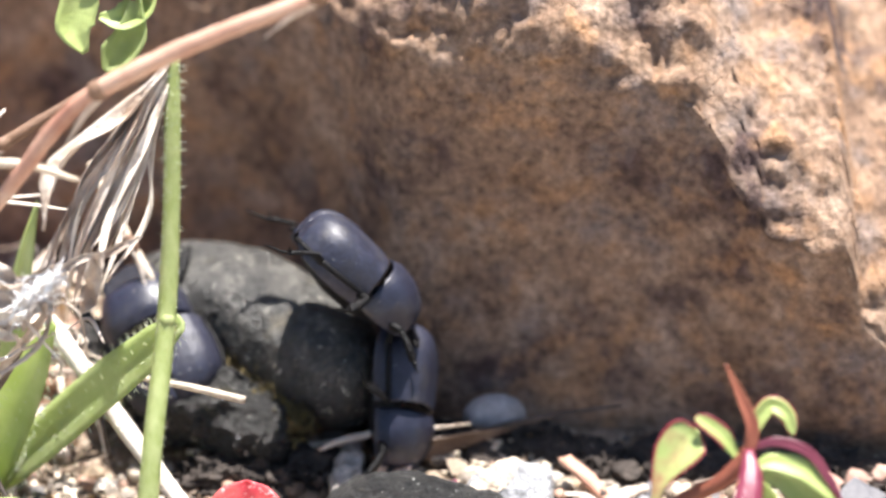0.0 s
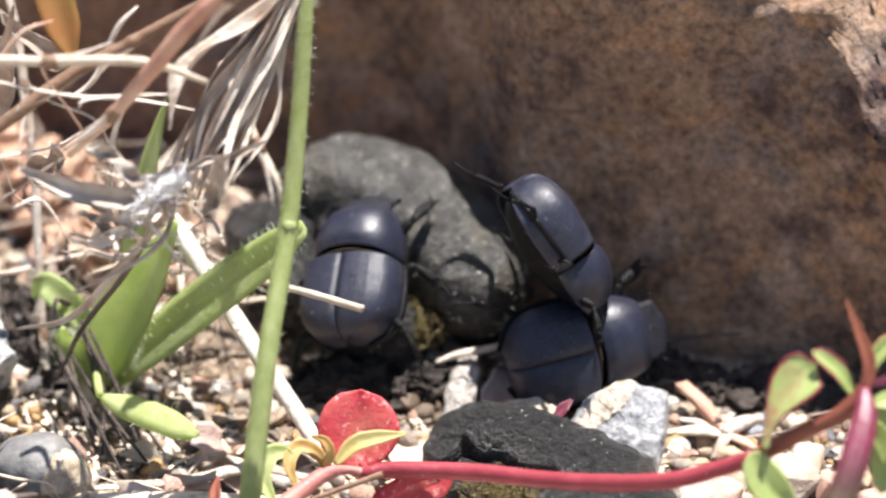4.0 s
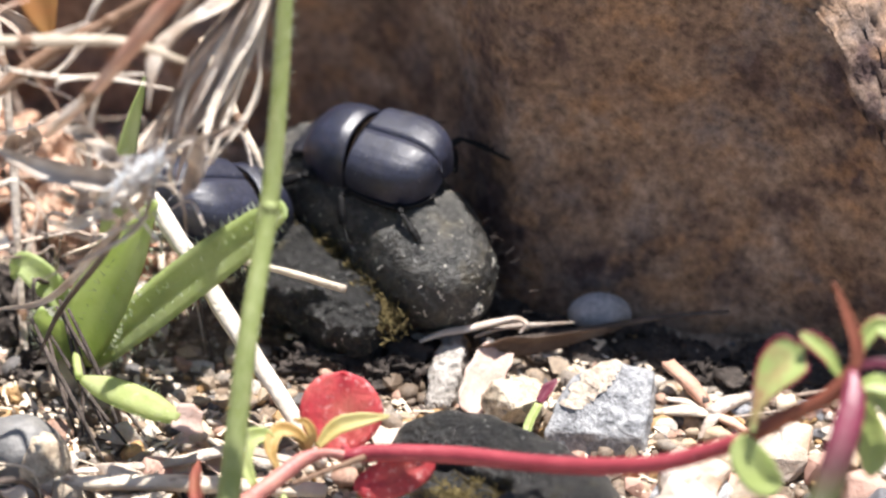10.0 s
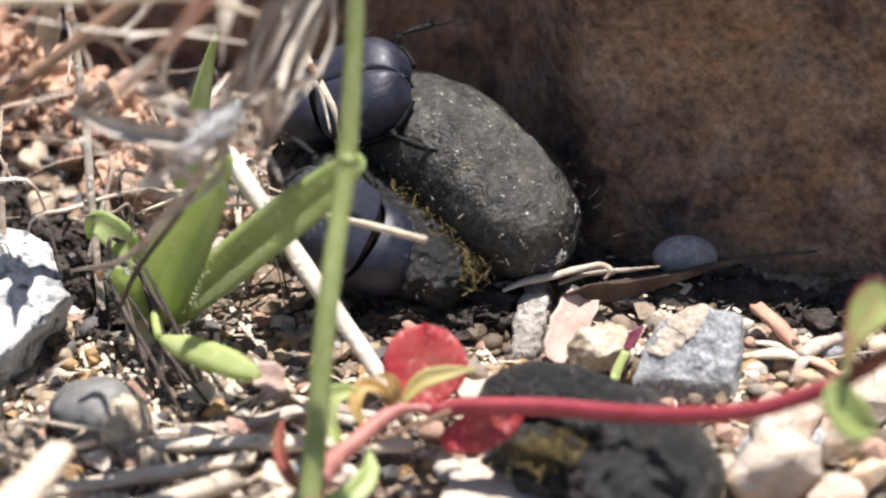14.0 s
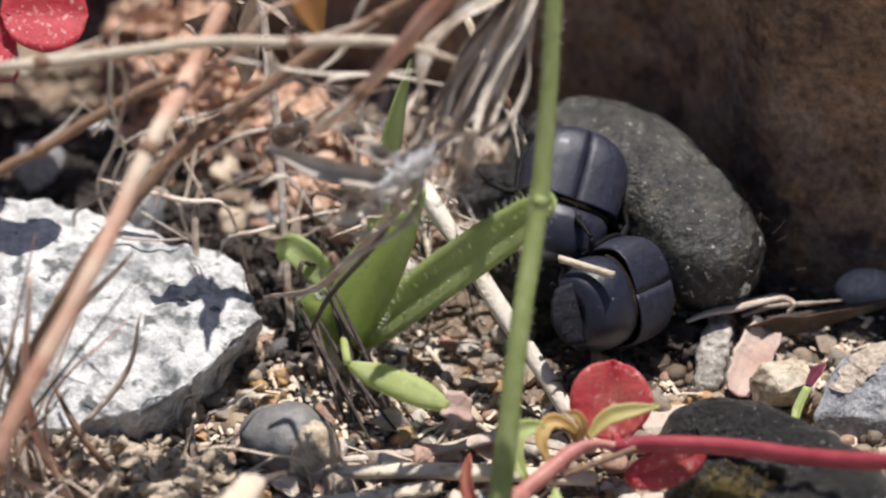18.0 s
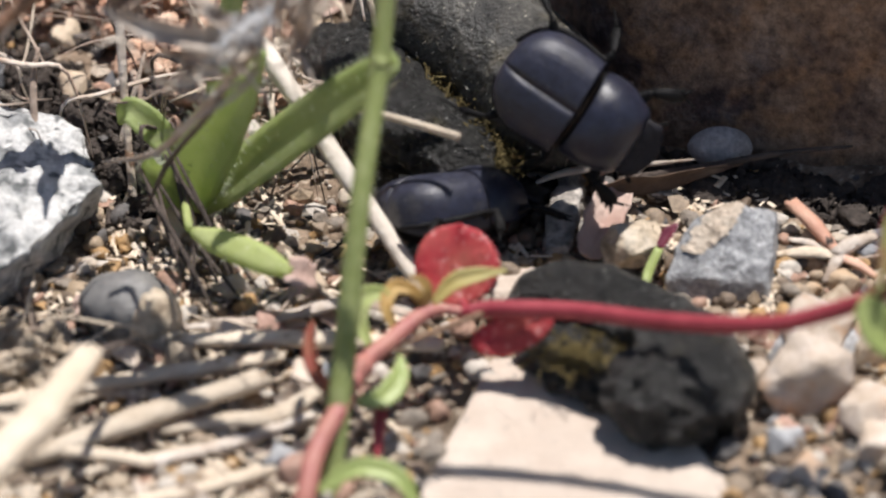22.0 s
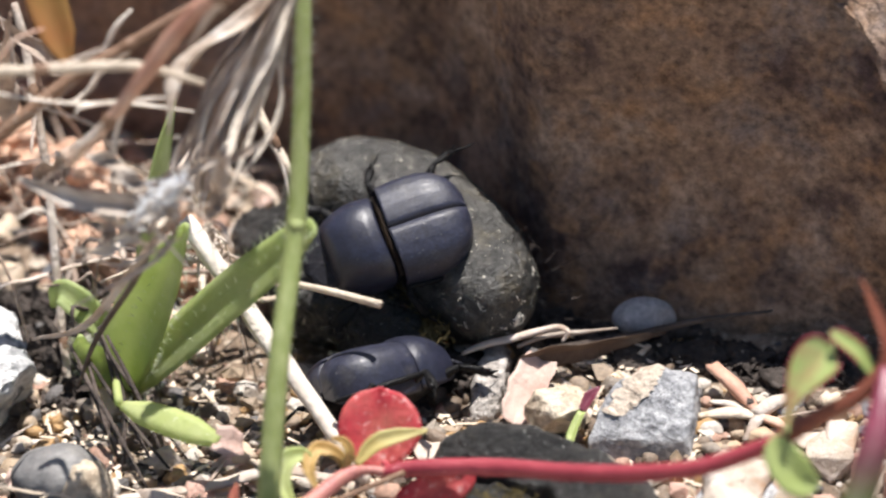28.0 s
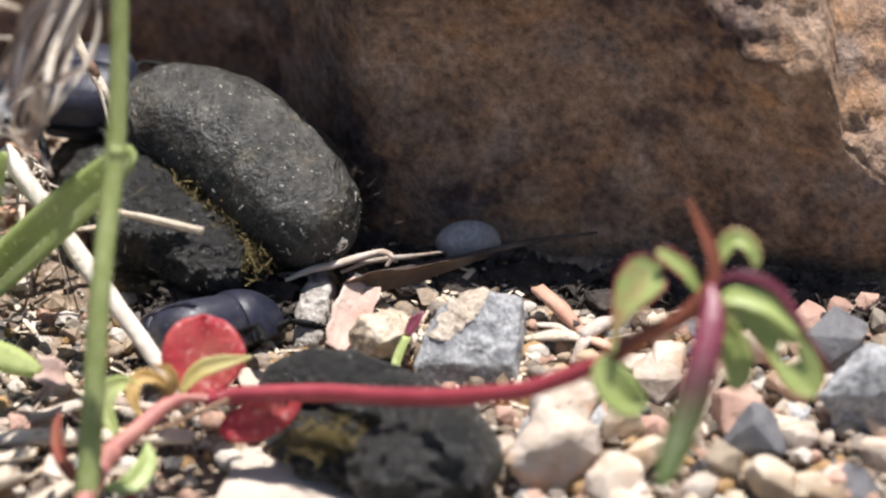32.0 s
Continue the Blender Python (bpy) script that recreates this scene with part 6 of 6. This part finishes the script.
leaf_part("leaf", [(-20.0, -22.6, 64.5), (-20.6, -24.5, 60.8), (-22.6, -25.8, 58.6), (-23.9, -26.5, 57.2)], [1.2, 3.8, 4.0, 0.8], M_LEAFG, clump, up=(-0.2, -0.8, 0.5), cup=0.5, thick=0.4)
part("stalk", tube(bmesh.new(), [(-36, 24, 42), (-32, 10, 62), (-24, -8, 73), (-18, -20, 68), (-20.5, -22.5, 64.5), (-25.5, -20.5, 68.5)], [0.7, 0.7, 0.65, 0.6, 0.5, 0.4]), M_REDSTEM, clump, "thin red stalk")
clump = thing("bronze_leaf", (-44, -33, 58), "blurred bronze and green narrow leaf hanging overhead", "leaf")
leaf_part("leaf_blade", [(-46.5, -26.0, 68), (-45.5, -29.6, 62.4), (-44.6, -32.4, 58.4), (-43.3, -34.9, 54.8), (-42.0, -36.8, 51.6)], [2.0, 4.4, 4.6, 4.0, 0.6], M_BRONZE, clump, up=(0.2, -0.85, 0.4), cup=0.4, thick=0.4)
part("stalk", tube(bmesh.new(), [(-46.5, -26.2, 67.8), (-47.4, -25.0, 68.0), (-48.2, -24.2, 66.4)], [0.5, 0.45, 0.4]), M_BRONZE, clump)
clump = thing("red_leaved_plant", (-84, 2, 0), "red leaved plant on thin stalks behind the stones, upper leaves added for shade", "plant")
rng = random.Random(8)
# the higher leaves stand out of view, added to shade the ground behind the stones
for (x, y, z), w in (((-75.0, -11.3, 36.2), 10.0), ((-84.5, -8.1, 40.8), 9), ((-82.0, -14.5, 34), 8), ((-80, -4, 44), 9), ((-90, -3, 46), 9), ((-96, -8, 42), 9), ((-76, 2, 47), 9), ((-86, 4, 50), 10), ((-95, 4, 50), 10), ((-70, 6, 49), 8), ((-101, -2, 47), 9), ((-82, 10, 52), 10), ((-74, 12, 54), 9), ((-92, 12, 54), 10), ((-88, -2, 55), 9), ((-79, 18, 56), 10), ((-70, 16, 57), 9), ((-88, 20, 58), 11), ((-98, 14, 57), 11), ((-84, 26, 60), 11), ((-74, 25, 60), 10), ((-66, 22, 64), 10), ((-60, 30, 68), 11), ((-70, 32, 69), 11), ((-80, 34, 70), 11), ((-62, 40, 72), 11), ((-73, 42, 73), 11)):
    d = Vector((-1, rng.uniform(-0.3, 0.3), rng.uniform(-0.15, 0.15)))
    c = Vector((x, y, z))
    leaf_part("round_leaf", [c - d * w * 0.5, c + Vector((0, 0, 0.4)), c + d * w * 0.5], oval(w), M_REDLEAF, clump, up=(rng.uniform(-0.2, 0.2), -0.6, 0.8), cup=0.2, thick=0.6, steps=10, across=8)
    part("stalk", tube(bmesh.new(), [c + d * w * 0.4, c + Vector((-5, 9, -16)), (-92 + rng.uniform(-12, 6), 34 + rng.uniform(-6, 10), -0.5)], [0.25, 0.3, 0.35]), M_REDSTEM, clump, "thin red stalk")


def litter():
    """Loose dry strands and leaf scraps lying and hanging among the soil clods and stems."""
    rng = random.Random(77)
    for k in range(130):
        zone = rng.random()
        if zone < 0.6:      # behind the seedling, in the sun
            c = Vector((rng.uniform(-66, -26), rng.uniform(-22, 16), 0))
            lift = rng.uniform(1, 16) * (1 if c.y < -4 else 0.5)
        elif zone < 0.75:   # bottom, between straws and stones
            c = Vector((rng.uniform(-62, -14), rng.uniform(-80, -40), 0))
            lift = rng.uniform(0.6, 2.0)
        elif zone < 0.9:    # round the lichened stone
            c = Vector((rng.uniform(-92, -50), rng.uniform(-70, -40), 0))
            lift = rng.uniform(3, 9)
        else:               # gravel by the boulder
            c = Vector((rng.uniform(22, 64), rng.uniform(-60, -28), 0))
            lift = rng.uniform(0.6, 1.2)
        if under_rock(c.x, c.y + 4):
            continue
        c.z = ground_height(c.x, c.y) + lift
        d = Vector((rng.gauss(0, 1), rng.gauss(0, 0.7), rng.gauss(0, 0.35) if lift > 2 else 0)).normalized() * rng.uniform(2.5, 9)
        e = Vector((rng.gauss(0, 0.7), rng.gauss(0, 0.7), abs(rng.gauss(0, 0.5))))
        r = 0.12 + 0.42 * rng.random() ** 2
        pts = [c - d, c - d * 0.4 + e, c + d * 0.4 + e * 0.6, c + d]
        if lift > 2:
            pts.append(Vector((pts[-1].x + rng.uniform(-3, 3), pts[-1].y + rng.uniform(-2, 2), ground_height(pts[-1].x, pts[-1].y))))
        mat_, word = rng.choice(((M_STRAW, "pale"), (M_DRY, "brown"), (M_WITHER, "withered brown"), (M_DARKTWIG, "dark"), (M_WITHER, "withered brown")))
        stalk("dry_strand", [tuple(p) for p in pts], [r * 0.4, r, r, r * 0.7, r * 0.3][:len(pts)], mat_, word + " dry plant strand among the soil and stones", "dry strand", "loose dry strands", n=6, steps=4, flat=0.6)
    for k in range(70):
        c = Vector((rng.uniform(-90, -18), rng.uniform(-78, 12), 0))
        if (-62 < c.x < -18 and -36 < c.y < 0) or (-96 < c.x < -48 and -42 < c.y < -6) or under_rock(c.x, c.y + 4):
            continue
        c.z = ground_height(c.x, c.y) + 0.9
        d = Vector((rng.gauss(0, 1), rng.gauss(0, 1), 0)).normalized() * rng.uniform(1.5, 3.5)
        ob = thing("leaf_scrap", tuple(c), "curled scrap of dry leaf on the soil", "leaf", "dry leaf scraps")
        leaf_part("leaf_blade", [tuple(c - d), tuple(c + Vector((0, 0, 0.8))), tuple(c + d)], [0.6, rng.uniform(1.6, 3.4), 0.4], rng.choice((M_DRY, M_PINKLEAF, M_DRY)), ob, up=(rng.uniform(-0.4, 0.4), -0.3, 0.9), cup=0.7, thick=0.25, wave=0.2)


litter()


def chaff(name, count, mat_, label, seed):
    """Crumbs of straw and leaf too many to count, lying flat on the soil, in one mesh."""
    rng = random.Random(seed)
    verts, faces = [], []
    while len(verts) < count * 6:
        x, y = rng.uniform(-88, 26), rng.uniform(-98, -22)
        if under_rock(x, y + 4) or (-100 < x < -50 and -42 < y < -6) or (-16 < x < 24 and -98 < y < -46) or (-30 < x < 8 and -34 < y < 0):
            continue
        h, r, a = rng.uniform(0.6, 3.0), rng.uniform(0.1, 0.36), rng.uniform(0, 6.28)
        d = Vector((math.cos(a), math.sin(a), rng.uniform(-0.12, 0.3)))
        s = Vector((-math.sin(a), math.cos(a), rng.uniform(-0.3, 0.3)))
        c = Vector((x, y, ground_height(x, y) + 0.35 + rng.uniform(0, 0.9)))
        k = len(verts)
        for e in (-1, 1):
            for q in (s * r, s * -r, Vector((0, 0, r * 0.5))):
                verts.append((c + d * h * 0.5 * e + q) * MM)
        faces += [[k, k + 1, k + 4, k + 3], [k + 1, k + 2, k + 5, k + 4], [k + 2, k, k + 3, k + 5], [k + 2, k + 1, k], [k + 3, k + 4, k + 5]]
    me = bpy.data.meshes.new(name)
    me.from_pydata(verts, [], faces)
    me.materials.append(mat_)
    tagged(new(name, me), label, "chaff", kind="stuff")


chaff("chaff", 2200, M_STRAW, "pale crumbs of straw strewn over the soil", 5)
chaff("dark_chaff", 260, M_DARKTWIG, "dark crumbs of rotten stalks strewn over the soil", 6)

# ---- what moves ----
CLIMBER = [
    (0.0, (4.8, -21.5, 7.3), (-0.09, -0.63, -0.77), (0.99, -0.15, 0.00)),
    (1.0, (4.3, -23.5, 4.9), (-0.30, -0.64, -0.71), (0.81, -0.57, 0.17)),
    (2.0, (5.4, -28.2, 5.0), (0.22, -0.37, -0.90), (0.93, 0.37, 0.07)),
    (2.3, (8.2, -26.7, 5.1), (0.64, 0.06, -0.77), (0.76, 0.13, 0.64)),
    (2.7, (11.0, -25.3, 5.3), (0.92, 0.30, -0.27), (0.36, -0.31, 0.88)),
    (3.0, (13.8, -23.8, 5.4), (0.91, 0.23, 0.34), (-0.07, -0.74, 0.67)),
    (4.0, (14.7, -25.9, 5.8), (0.94, 0.31, 0.11), (0.22, -0.84, 0.50)),
    (4.5, (10.0, -30.7, 6.6), (0.53, 0.54, 0.65), (0.23, -0.83, 0.51)),
    (5.5, (3.3, -29.6, 6.9), (-0.07, 0.52, 0.85), (0.39, -0.77, 0.50)),
    (6.5, (-3.4, -28.6, 7.1), (-0.61, 0.22, 0.76), (0.49, -0.65, 0.58)),
    (7.0, (-7.0, -25.9, 9.2), (-0.73, 0.05, 0.68), (0.49, -0.65, 0.58)),
    (7.5, (-6.7, -26.4, 8.7), (-0.59, 0.44, 0.68), (0.40, -0.57, 0.72)),
    (8.0, (-4.8, -23.9, 11.0), (-0.49, 0.76, 0.43), (0.25, -0.34, 0.90)),
    (8.5, (-3.9, -21.6, 11.8), (-0.66, 0.74, 0.09), (-0.11, -0.21, 0.97)),
    (9.0, (-4.7, -16.7, 14.4), (-0.70, 0.71, 0.06), (-0.06, -0.15, 0.99)),
    (9.5, (-7.2, -11.6, 15.0), (-0.74, 0.68, 0.01), (-0.13, -0.15, 0.98)),
    (10.0, (-6.2, -9.3, 15.2), (-0.86, 0.52, -0.01), (-0.11, -0.16, 0.98)),
    (10.5, (-6.5, -9.8, 15.9), (-0.82, 0.57, 0.04), (-0.08, -0.18, 0.98)),
    (11.0, (-2.5, -10.7, 16.0), (-0.84, 0.51, 0.19), (0.14, -0.14, 0.98)),
    (11.5, (-9.2, -7.9, 15.7), (-0.98, 0.19, -0.09), (-0.13, -0.19, 0.97)),
    (12.0, (-11.9, -5.4, 14.6), (-0.98, -0.03, -0.19), (-0.18, -0.10, 0.98)),
    (12.5, (-15.0, -4.9, 14.8), (-0.94, 0.10, -0.33), (-0.34, -0.25, 0.90)),
    (13.0, (-17.7, -3.2, 14.0), (-0.84, 0.38, -0.40), (-0.49, -0.20, 0.85)),
    (13.5, (-18.6, -2.7, 13.3), (-0.79, 0.46, -0.42), (-0.53, -0.16, 0.83)),
    (14.5, (-16.1, -7.4, 14.2), (-0.84, -0.14, -0.53), (-0.32, -0.65, 0.69)),
    (15.5, (-13.6, -12.1, 15.1), (-0.43, -0.56, -0.70), (0.19, -0.82, 0.54)),
    (16.0, (-16.8, -15.1, 12.8), (-0.20, -0.83, -0.51), (0.55, -0.53, 0.65)),
    (16.5, (-18.0, -14.9, 12.4), (-0.18, -0.86, -0.47), (0.48, -0.50, 0.72)),
    (17.0, (-18.2, -18.1, 11.7), (-0.22, -0.83, -0.52), (0.34, -0.56, 0.75)),
    (17.5, (-17.1, -18.4, 11.7), (-0.32, -0.82, -0.48), (0.30, -0.57, 0.76)),
    (18.0, (-16.2, -17.0, 12.0), (-0.22, -0.86, -0.46), (0.29, -0.51, 0.81)),
    (18.5, (-14.7, -14.7, 12.2), (0.08, -0.90, -0.43), (0.28, -0.40, 0.87)),
    (19.0, (-12.7, -19.5, 11.9), (0.01, -0.83, -0.55), (0.08, -0.55, 0.83)),
    (19.5, (-10.4, -20.3, 11.6), (0.14, -0.83, -0.54), (0.13, -0.53, 0.84)),
    (20.0, (-9.2, -21.5, 11.0), (0.27, -0.75, -0.60), (0.15, -0.58, 0.80)),
    (20.5, (-8.3, -22.4, 10.7), (0.49, -0.68, -0.54), (0.10, -0.58, 0.81)),
    (21.0, (-2.3, -21.7, 12.4), (0.59, -0.76, -0.28), (-0.42, -0.58, 0.70)),
    (22.0, (3.4, -26.4, 15.5), (0.82, -0.39, -0.41), (-0.16, -0.85, 0.50)),
    (23.0, (2.2, -26.5, 15.5), (0.80, -0.36, -0.47), (-0.01, -0.80, 0.60)),
    (24.0, (3.0, -26.3, 11.8), (0.08, -0.11, -0.99), (0.06, -0.99, 0.12)),
    (24.5, (4.3, -25.5, 13.0), (0.03, -0.15, -0.99), (0.19, -0.97, 0.15)),
    (25.5, (3.2, -25.3, 13.2), (-0.47, -0.54, -0.70), (0.23, -0.84, 0.50)),
    (26.5, (2.0, -25.1, 13.3), (-0.76, -0.65, -0.07), (0.44, -0.59, 0.68)),
    (27.0, (-3.2, -23.0, 13.5), (-0.95, -0.29, -0.06), (0.13, -0.59, 0.80)),
    (27.5, (-8.8, -18.1, 13.6), (-0.97, -0.23, -0.09), (0.08, -0.63, 0.77)),
    (28.0, (-9.1, -18.2, 13.4), (-0.94, -0.33, -0.11), (0.11, -0.59, 0.80)),
    (28.5, (-16.5, -13.3, 13.8), (-0.97, -0.22, -0.05), (0.12, -0.65, 0.75)),
    (29.0, (-14.6, -13.0, 15.5), (-0.96, 0.21, -0.16), (-0.26, -0.87, 0.41)),
    (29.5, (-18.2, -11.5, 12.7), (-0.98, 0.20, -0.03), (-0.11, -0.40, 0.91)),
    (30.0, (-20.4, -6.6, 13.2), (-0.93, 0.37, -0.05), (-0.08, -0.05, 1.00)),
    (30.5, (-20.1, -3.0, 11.7), (-0.72, 0.57, -0.40), (-0.30, 0.26, 0.92)),
    (31.0, (-23.0, -2.7, 11.4), (-0.86, 0.50, -0.11), (-0.11, 0.02, 0.99)),
    (31.5, (-26.2, -0.5, 10.2), (-0.91, 0.39, -0.10), (-0.11, -0.01, 0.99)),
    (32.0, (-26.2, 0.3, 10.0), (-0.94, 0.33, -0.09), (-0.11, -0.05, 0.99)),
]
DIGGER = [
    (0.0, (-19.0, -12.6, 9.3), (-0.37, 0.76, 0.53), (-0.25, -0.63, 0.73)),
    (1.0, (-19.4, -11.8, 8.8), (-0.33, 0.88, 0.34), (-0.30, -0.44, 0.84)),
    (2.0, (-23.6, -12.6, 10.8), (-0.81, 0.48, 0.34), (-0.08, -0.66, 0.74)),
    (3.0, (-10.2, -14.4, 12.0), (-0.09, 0.90, 0.42), (-0.54, -0.40, 0.75)),
    (4.0, (-9.2, -20.6, 10.3), (0.10, 0.87, 0.49), (-0.45, -0.40, 0.80)),
    (4.5, (-8.7, -22.3, 9.8), (0.08, 0.85, 0.52), (-0.52, -0.41, 0.75)),
    (6.5, (-12.8, -21.7, 9.9), (-0.09, 0.91, 0.41), (-0.09, -0.42, 0.90)),
    (7.0, (-14.3, -19.7, 10.4), (-0.09, 0.92, 0.38), (-0.11, -0.39, 0.91)),
    (8.0, (-13.0, -19.3, 11.3), (0.11, 0.91, 0.41), (-0.43, -0.33, 0.84)),
    (9.0, (-16.9, -19.1, 9.6), (-0.04, 0.95, 0.30), (-0.00, -0.30, 0.95)),
    (10.0, (-25.6, -15.9, 12.3), (0.73, 0.57, -0.39), (0.45, 0.03, 0.89)),
    (11.0, (-23.6, -14.6, 11.0), (0.73, 0.63, -0.29), (0.39, -0.03, 0.92)),
    (12.0, (-26.7, -16.1, 7.7), (0.80, 0.60, -0.03), (0.40, -0.50, 0.77)),
    (13.0, (-21.8, -16.6, 6.0), (0.83, 0.56, 0.04), (0.43, -0.68, 0.60)),
    (13.5, (-21.7, -19.2, 6.1), (0.89, 0.42, -0.16), (0.43, -0.68, 0.60)),
    (14.2, (-19.1, -21.8, 7.6), (0.69, -0.31, -0.66), (0.50, -0.45, 0.74)),
    (14.8, (-16.4, -24.5, 9.0), (0.04, -0.90, -0.43), (0.70, -0.28, 0.66)),
    (15.5, (-13.8, -27.1, 10.4), (-0.47, -0.82, 0.32), (0.85, -0.32, 0.42)),
    (16.0, (-13.6, -27.6, 9.5), (-0.47, -0.82, 0.32), (0.85, -0.32, 0.42)),
    (17.0, (-13.6, -28.6, 8.7), (-0.49, -0.81, 0.33), (0.84, -0.33, 0.43)),
    (18.0, (-12.9, -29.0, 8.8), (-0.50, -0.80, 0.34), (0.84, -0.34, 0.43)),
    (19.0, (-11.2, -30.6, 7.4), (-0.45, -0.84, 0.31), (0.85, -0.29, 0.44)),
    (20.0, (-6.8, -35.6, 2.0), (0.10, -0.99, 0.12), (0.11, 0.13, 0.98)),
    (20.3, (-8.0, -35.6, 2.0), (0.72, -0.69, 0.10), (0.19, 0.33, 0.93)),
    (20.7, (-9.2, -35.5, 2.0), (0.99, -0.08, -0.08), (0.11, 0.51, 0.85)),
    (21.0, (-10.5, -35.4, 2.0), (0.78, 0.53, -0.33), (-0.08, 0.60, 0.79)),
    (22.0, (-10.3, -34.7, 2.4), (0.78, 0.56, -0.28), (-0.12, 0.58, 0.81)),
    (23.0, (-10.6, -35.0, 2.4), (0.79, 0.53, -0.32), (-0.08, 0.60, 0.79)),
    (24.0, (-10.8, -34.6, 2.5), (0.77, 0.55, -0.32), (-0.09, 0.58, 0.81)),
    (26.5, (-10.5, -35.6, 0.9), (0.74, 0.61, -0.29), (-0.21, 0.62, 0.76)),
    (27.0, (-10.3, -35.5, 1.1), (0.73, 0.62, -0.29), (-0.22, 0.61, 0.76)),
    (28.0, (-9.6, -34.8, 2.3), (0.71, 0.65, -0.27), (-0.24, 0.59, 0.77)),
    (30.0, (-8.8, -35.5, 0.6), (0.67, 0.67, -0.31), (-0.23, 0.59, 0.77)),
    (31.0, (-10.0, -35.8, 0.6), (0.76, 0.59, -0.28), (-0.20, 0.62, 0.76)),
    (32.0, (-9.0, -36.2, -0.3), (0.72, 0.63, -0.29), (-0.22, 0.60, 0.77)),
]
THIRD = [
    (0.0, (1.5, -20.2, 20.8), (0.70, -0.14, -0.70), (0.70, 0.32, 0.64)),
    (1.0, (6.0, -25.4, 20.0), (0.69, -0.11, -0.71), (0.71, 0.32, 0.63)),
    (2.0, (7.8, -23.4, 18.8), (0.71, -0.11, -0.69), (0.65, 0.48, 0.59)),
    (3.0, (10.4, -24.5, 17.4), (0.78, -0.09, -0.62), (0.54, 0.58, 0.60)),
    (4.0, (9.6, -26.8, 18.0), (0.54, -0.22, -0.81), (0.81, 0.41, 0.42)),
    (4.5, (4.3, -21.3, 19.3), (0.32, -0.29, -0.90), (0.95, 0.11, 0.30)),
    (5.2, (-5.1, -11.6, 16.1), (-0.05, -0.72, -0.69), (0.84, -0.40, 0.36)),
    (5.8, (-14.4, -2.0, 13.0), (-0.57, -0.72, -0.39), (0.45, -0.67, 0.59)),
    (6.5, (-23.8, 7.7, 9.8), (-0.94, -0.29, -0.18), (0.01, -0.54, 0.84)),
    (7.0, (-29.8, 9.7, 8.8), (-0.94, -0.29, -0.18), (0.01, -0.54, 0.84)),
    (7.2, (-30.5, 11.6, 7.5), (-0.94, 0.29, 0.18), (-0.00, -0.54, 0.84)),
    (7.5, (-31.1, 13.6, 6.1), (-0.50, 0.73, 0.46), (-0.00, -0.54, 0.84)),
    (7.8, (-23.1, 9.9, 2.8), (0.45, 0.82, 0.36), (-0.09, -0.36, 0.93)),
    (8.0, (-15.0, 6.2, -0.4), (0.99, 0.11, 0.00), (0.02, -0.19, 0.98)),
    (8.5, (-9.0, 5.4, -0.8), (0.99, -0.10, 0.00), (-0.01, -0.10, 1.00)),
]


def stand(at, ahead, up):
    """A pose at a place in millimetres with its x axis ahead and its z axis near up."""
    x = Vector(ahead).normalized()
    z = Vector(up)
    z = (z - x * z.dot(x)).normalized()
    return Matrix.Translation(Vector(at) * MM) @ Matrix((x, z.cross(x), z)).transposed().to_4x4()


def motions():
    for ob, rows in ((beetle_climber, CLIMBER), (beetle_digger, DIGGER), (beetle_third, THIRD)):
        full = [(t, stand(*r)) for t, *r in rows]
        if full[-1][0] < 32:
            full.append((32.0, full[-1][1]))
        walk(ob, full)
    walk(dung_lump, [(t, pose(x * MM, y * MM, z * MM, rx, ry, rz)) for t, x, y, z, rx, ry, rz in LUMP])
    walk(dung_pellet, [(t, pose(x * MM, y * MM, z * MM, rx, ry, rz)) for t, x, y, z, rx, ry, rz in PELLET])


LUMP = [(0.0, -8.6, -15.0, 0, 0, 0, 9), (1.0, -8.6, -15.0, 0, 0, 0, 9), (2.0, -7.8, -15.2, 0, 0, 0, 8), (3.0, -4.8, -12.8, 0, 0, 0, 3), (4.0, -6.2, -13.2, 0, 0, 0, 2), (4.5, -6.6, -13.8, 0, 0, 0, 1), (6.5, -8, -16, 0, 0, 0, 0), (32.0, -8, -16, 0, 0, 0, 0)]
PELLET = [(0.0, 14, -51, 1.2, 8, 0, 12), (2.0, 14, -51.5, 1.2, 8, 0, 12), (3.0, 13, -53, 1.1, 5, 0, 8), (4.5, 12, -54, 1, 3, 0, 5), (6.5, 9, -59, 1, 0, 0, 0), (32.0, 9, -59, 1, 0, 0, 0)]
motions()
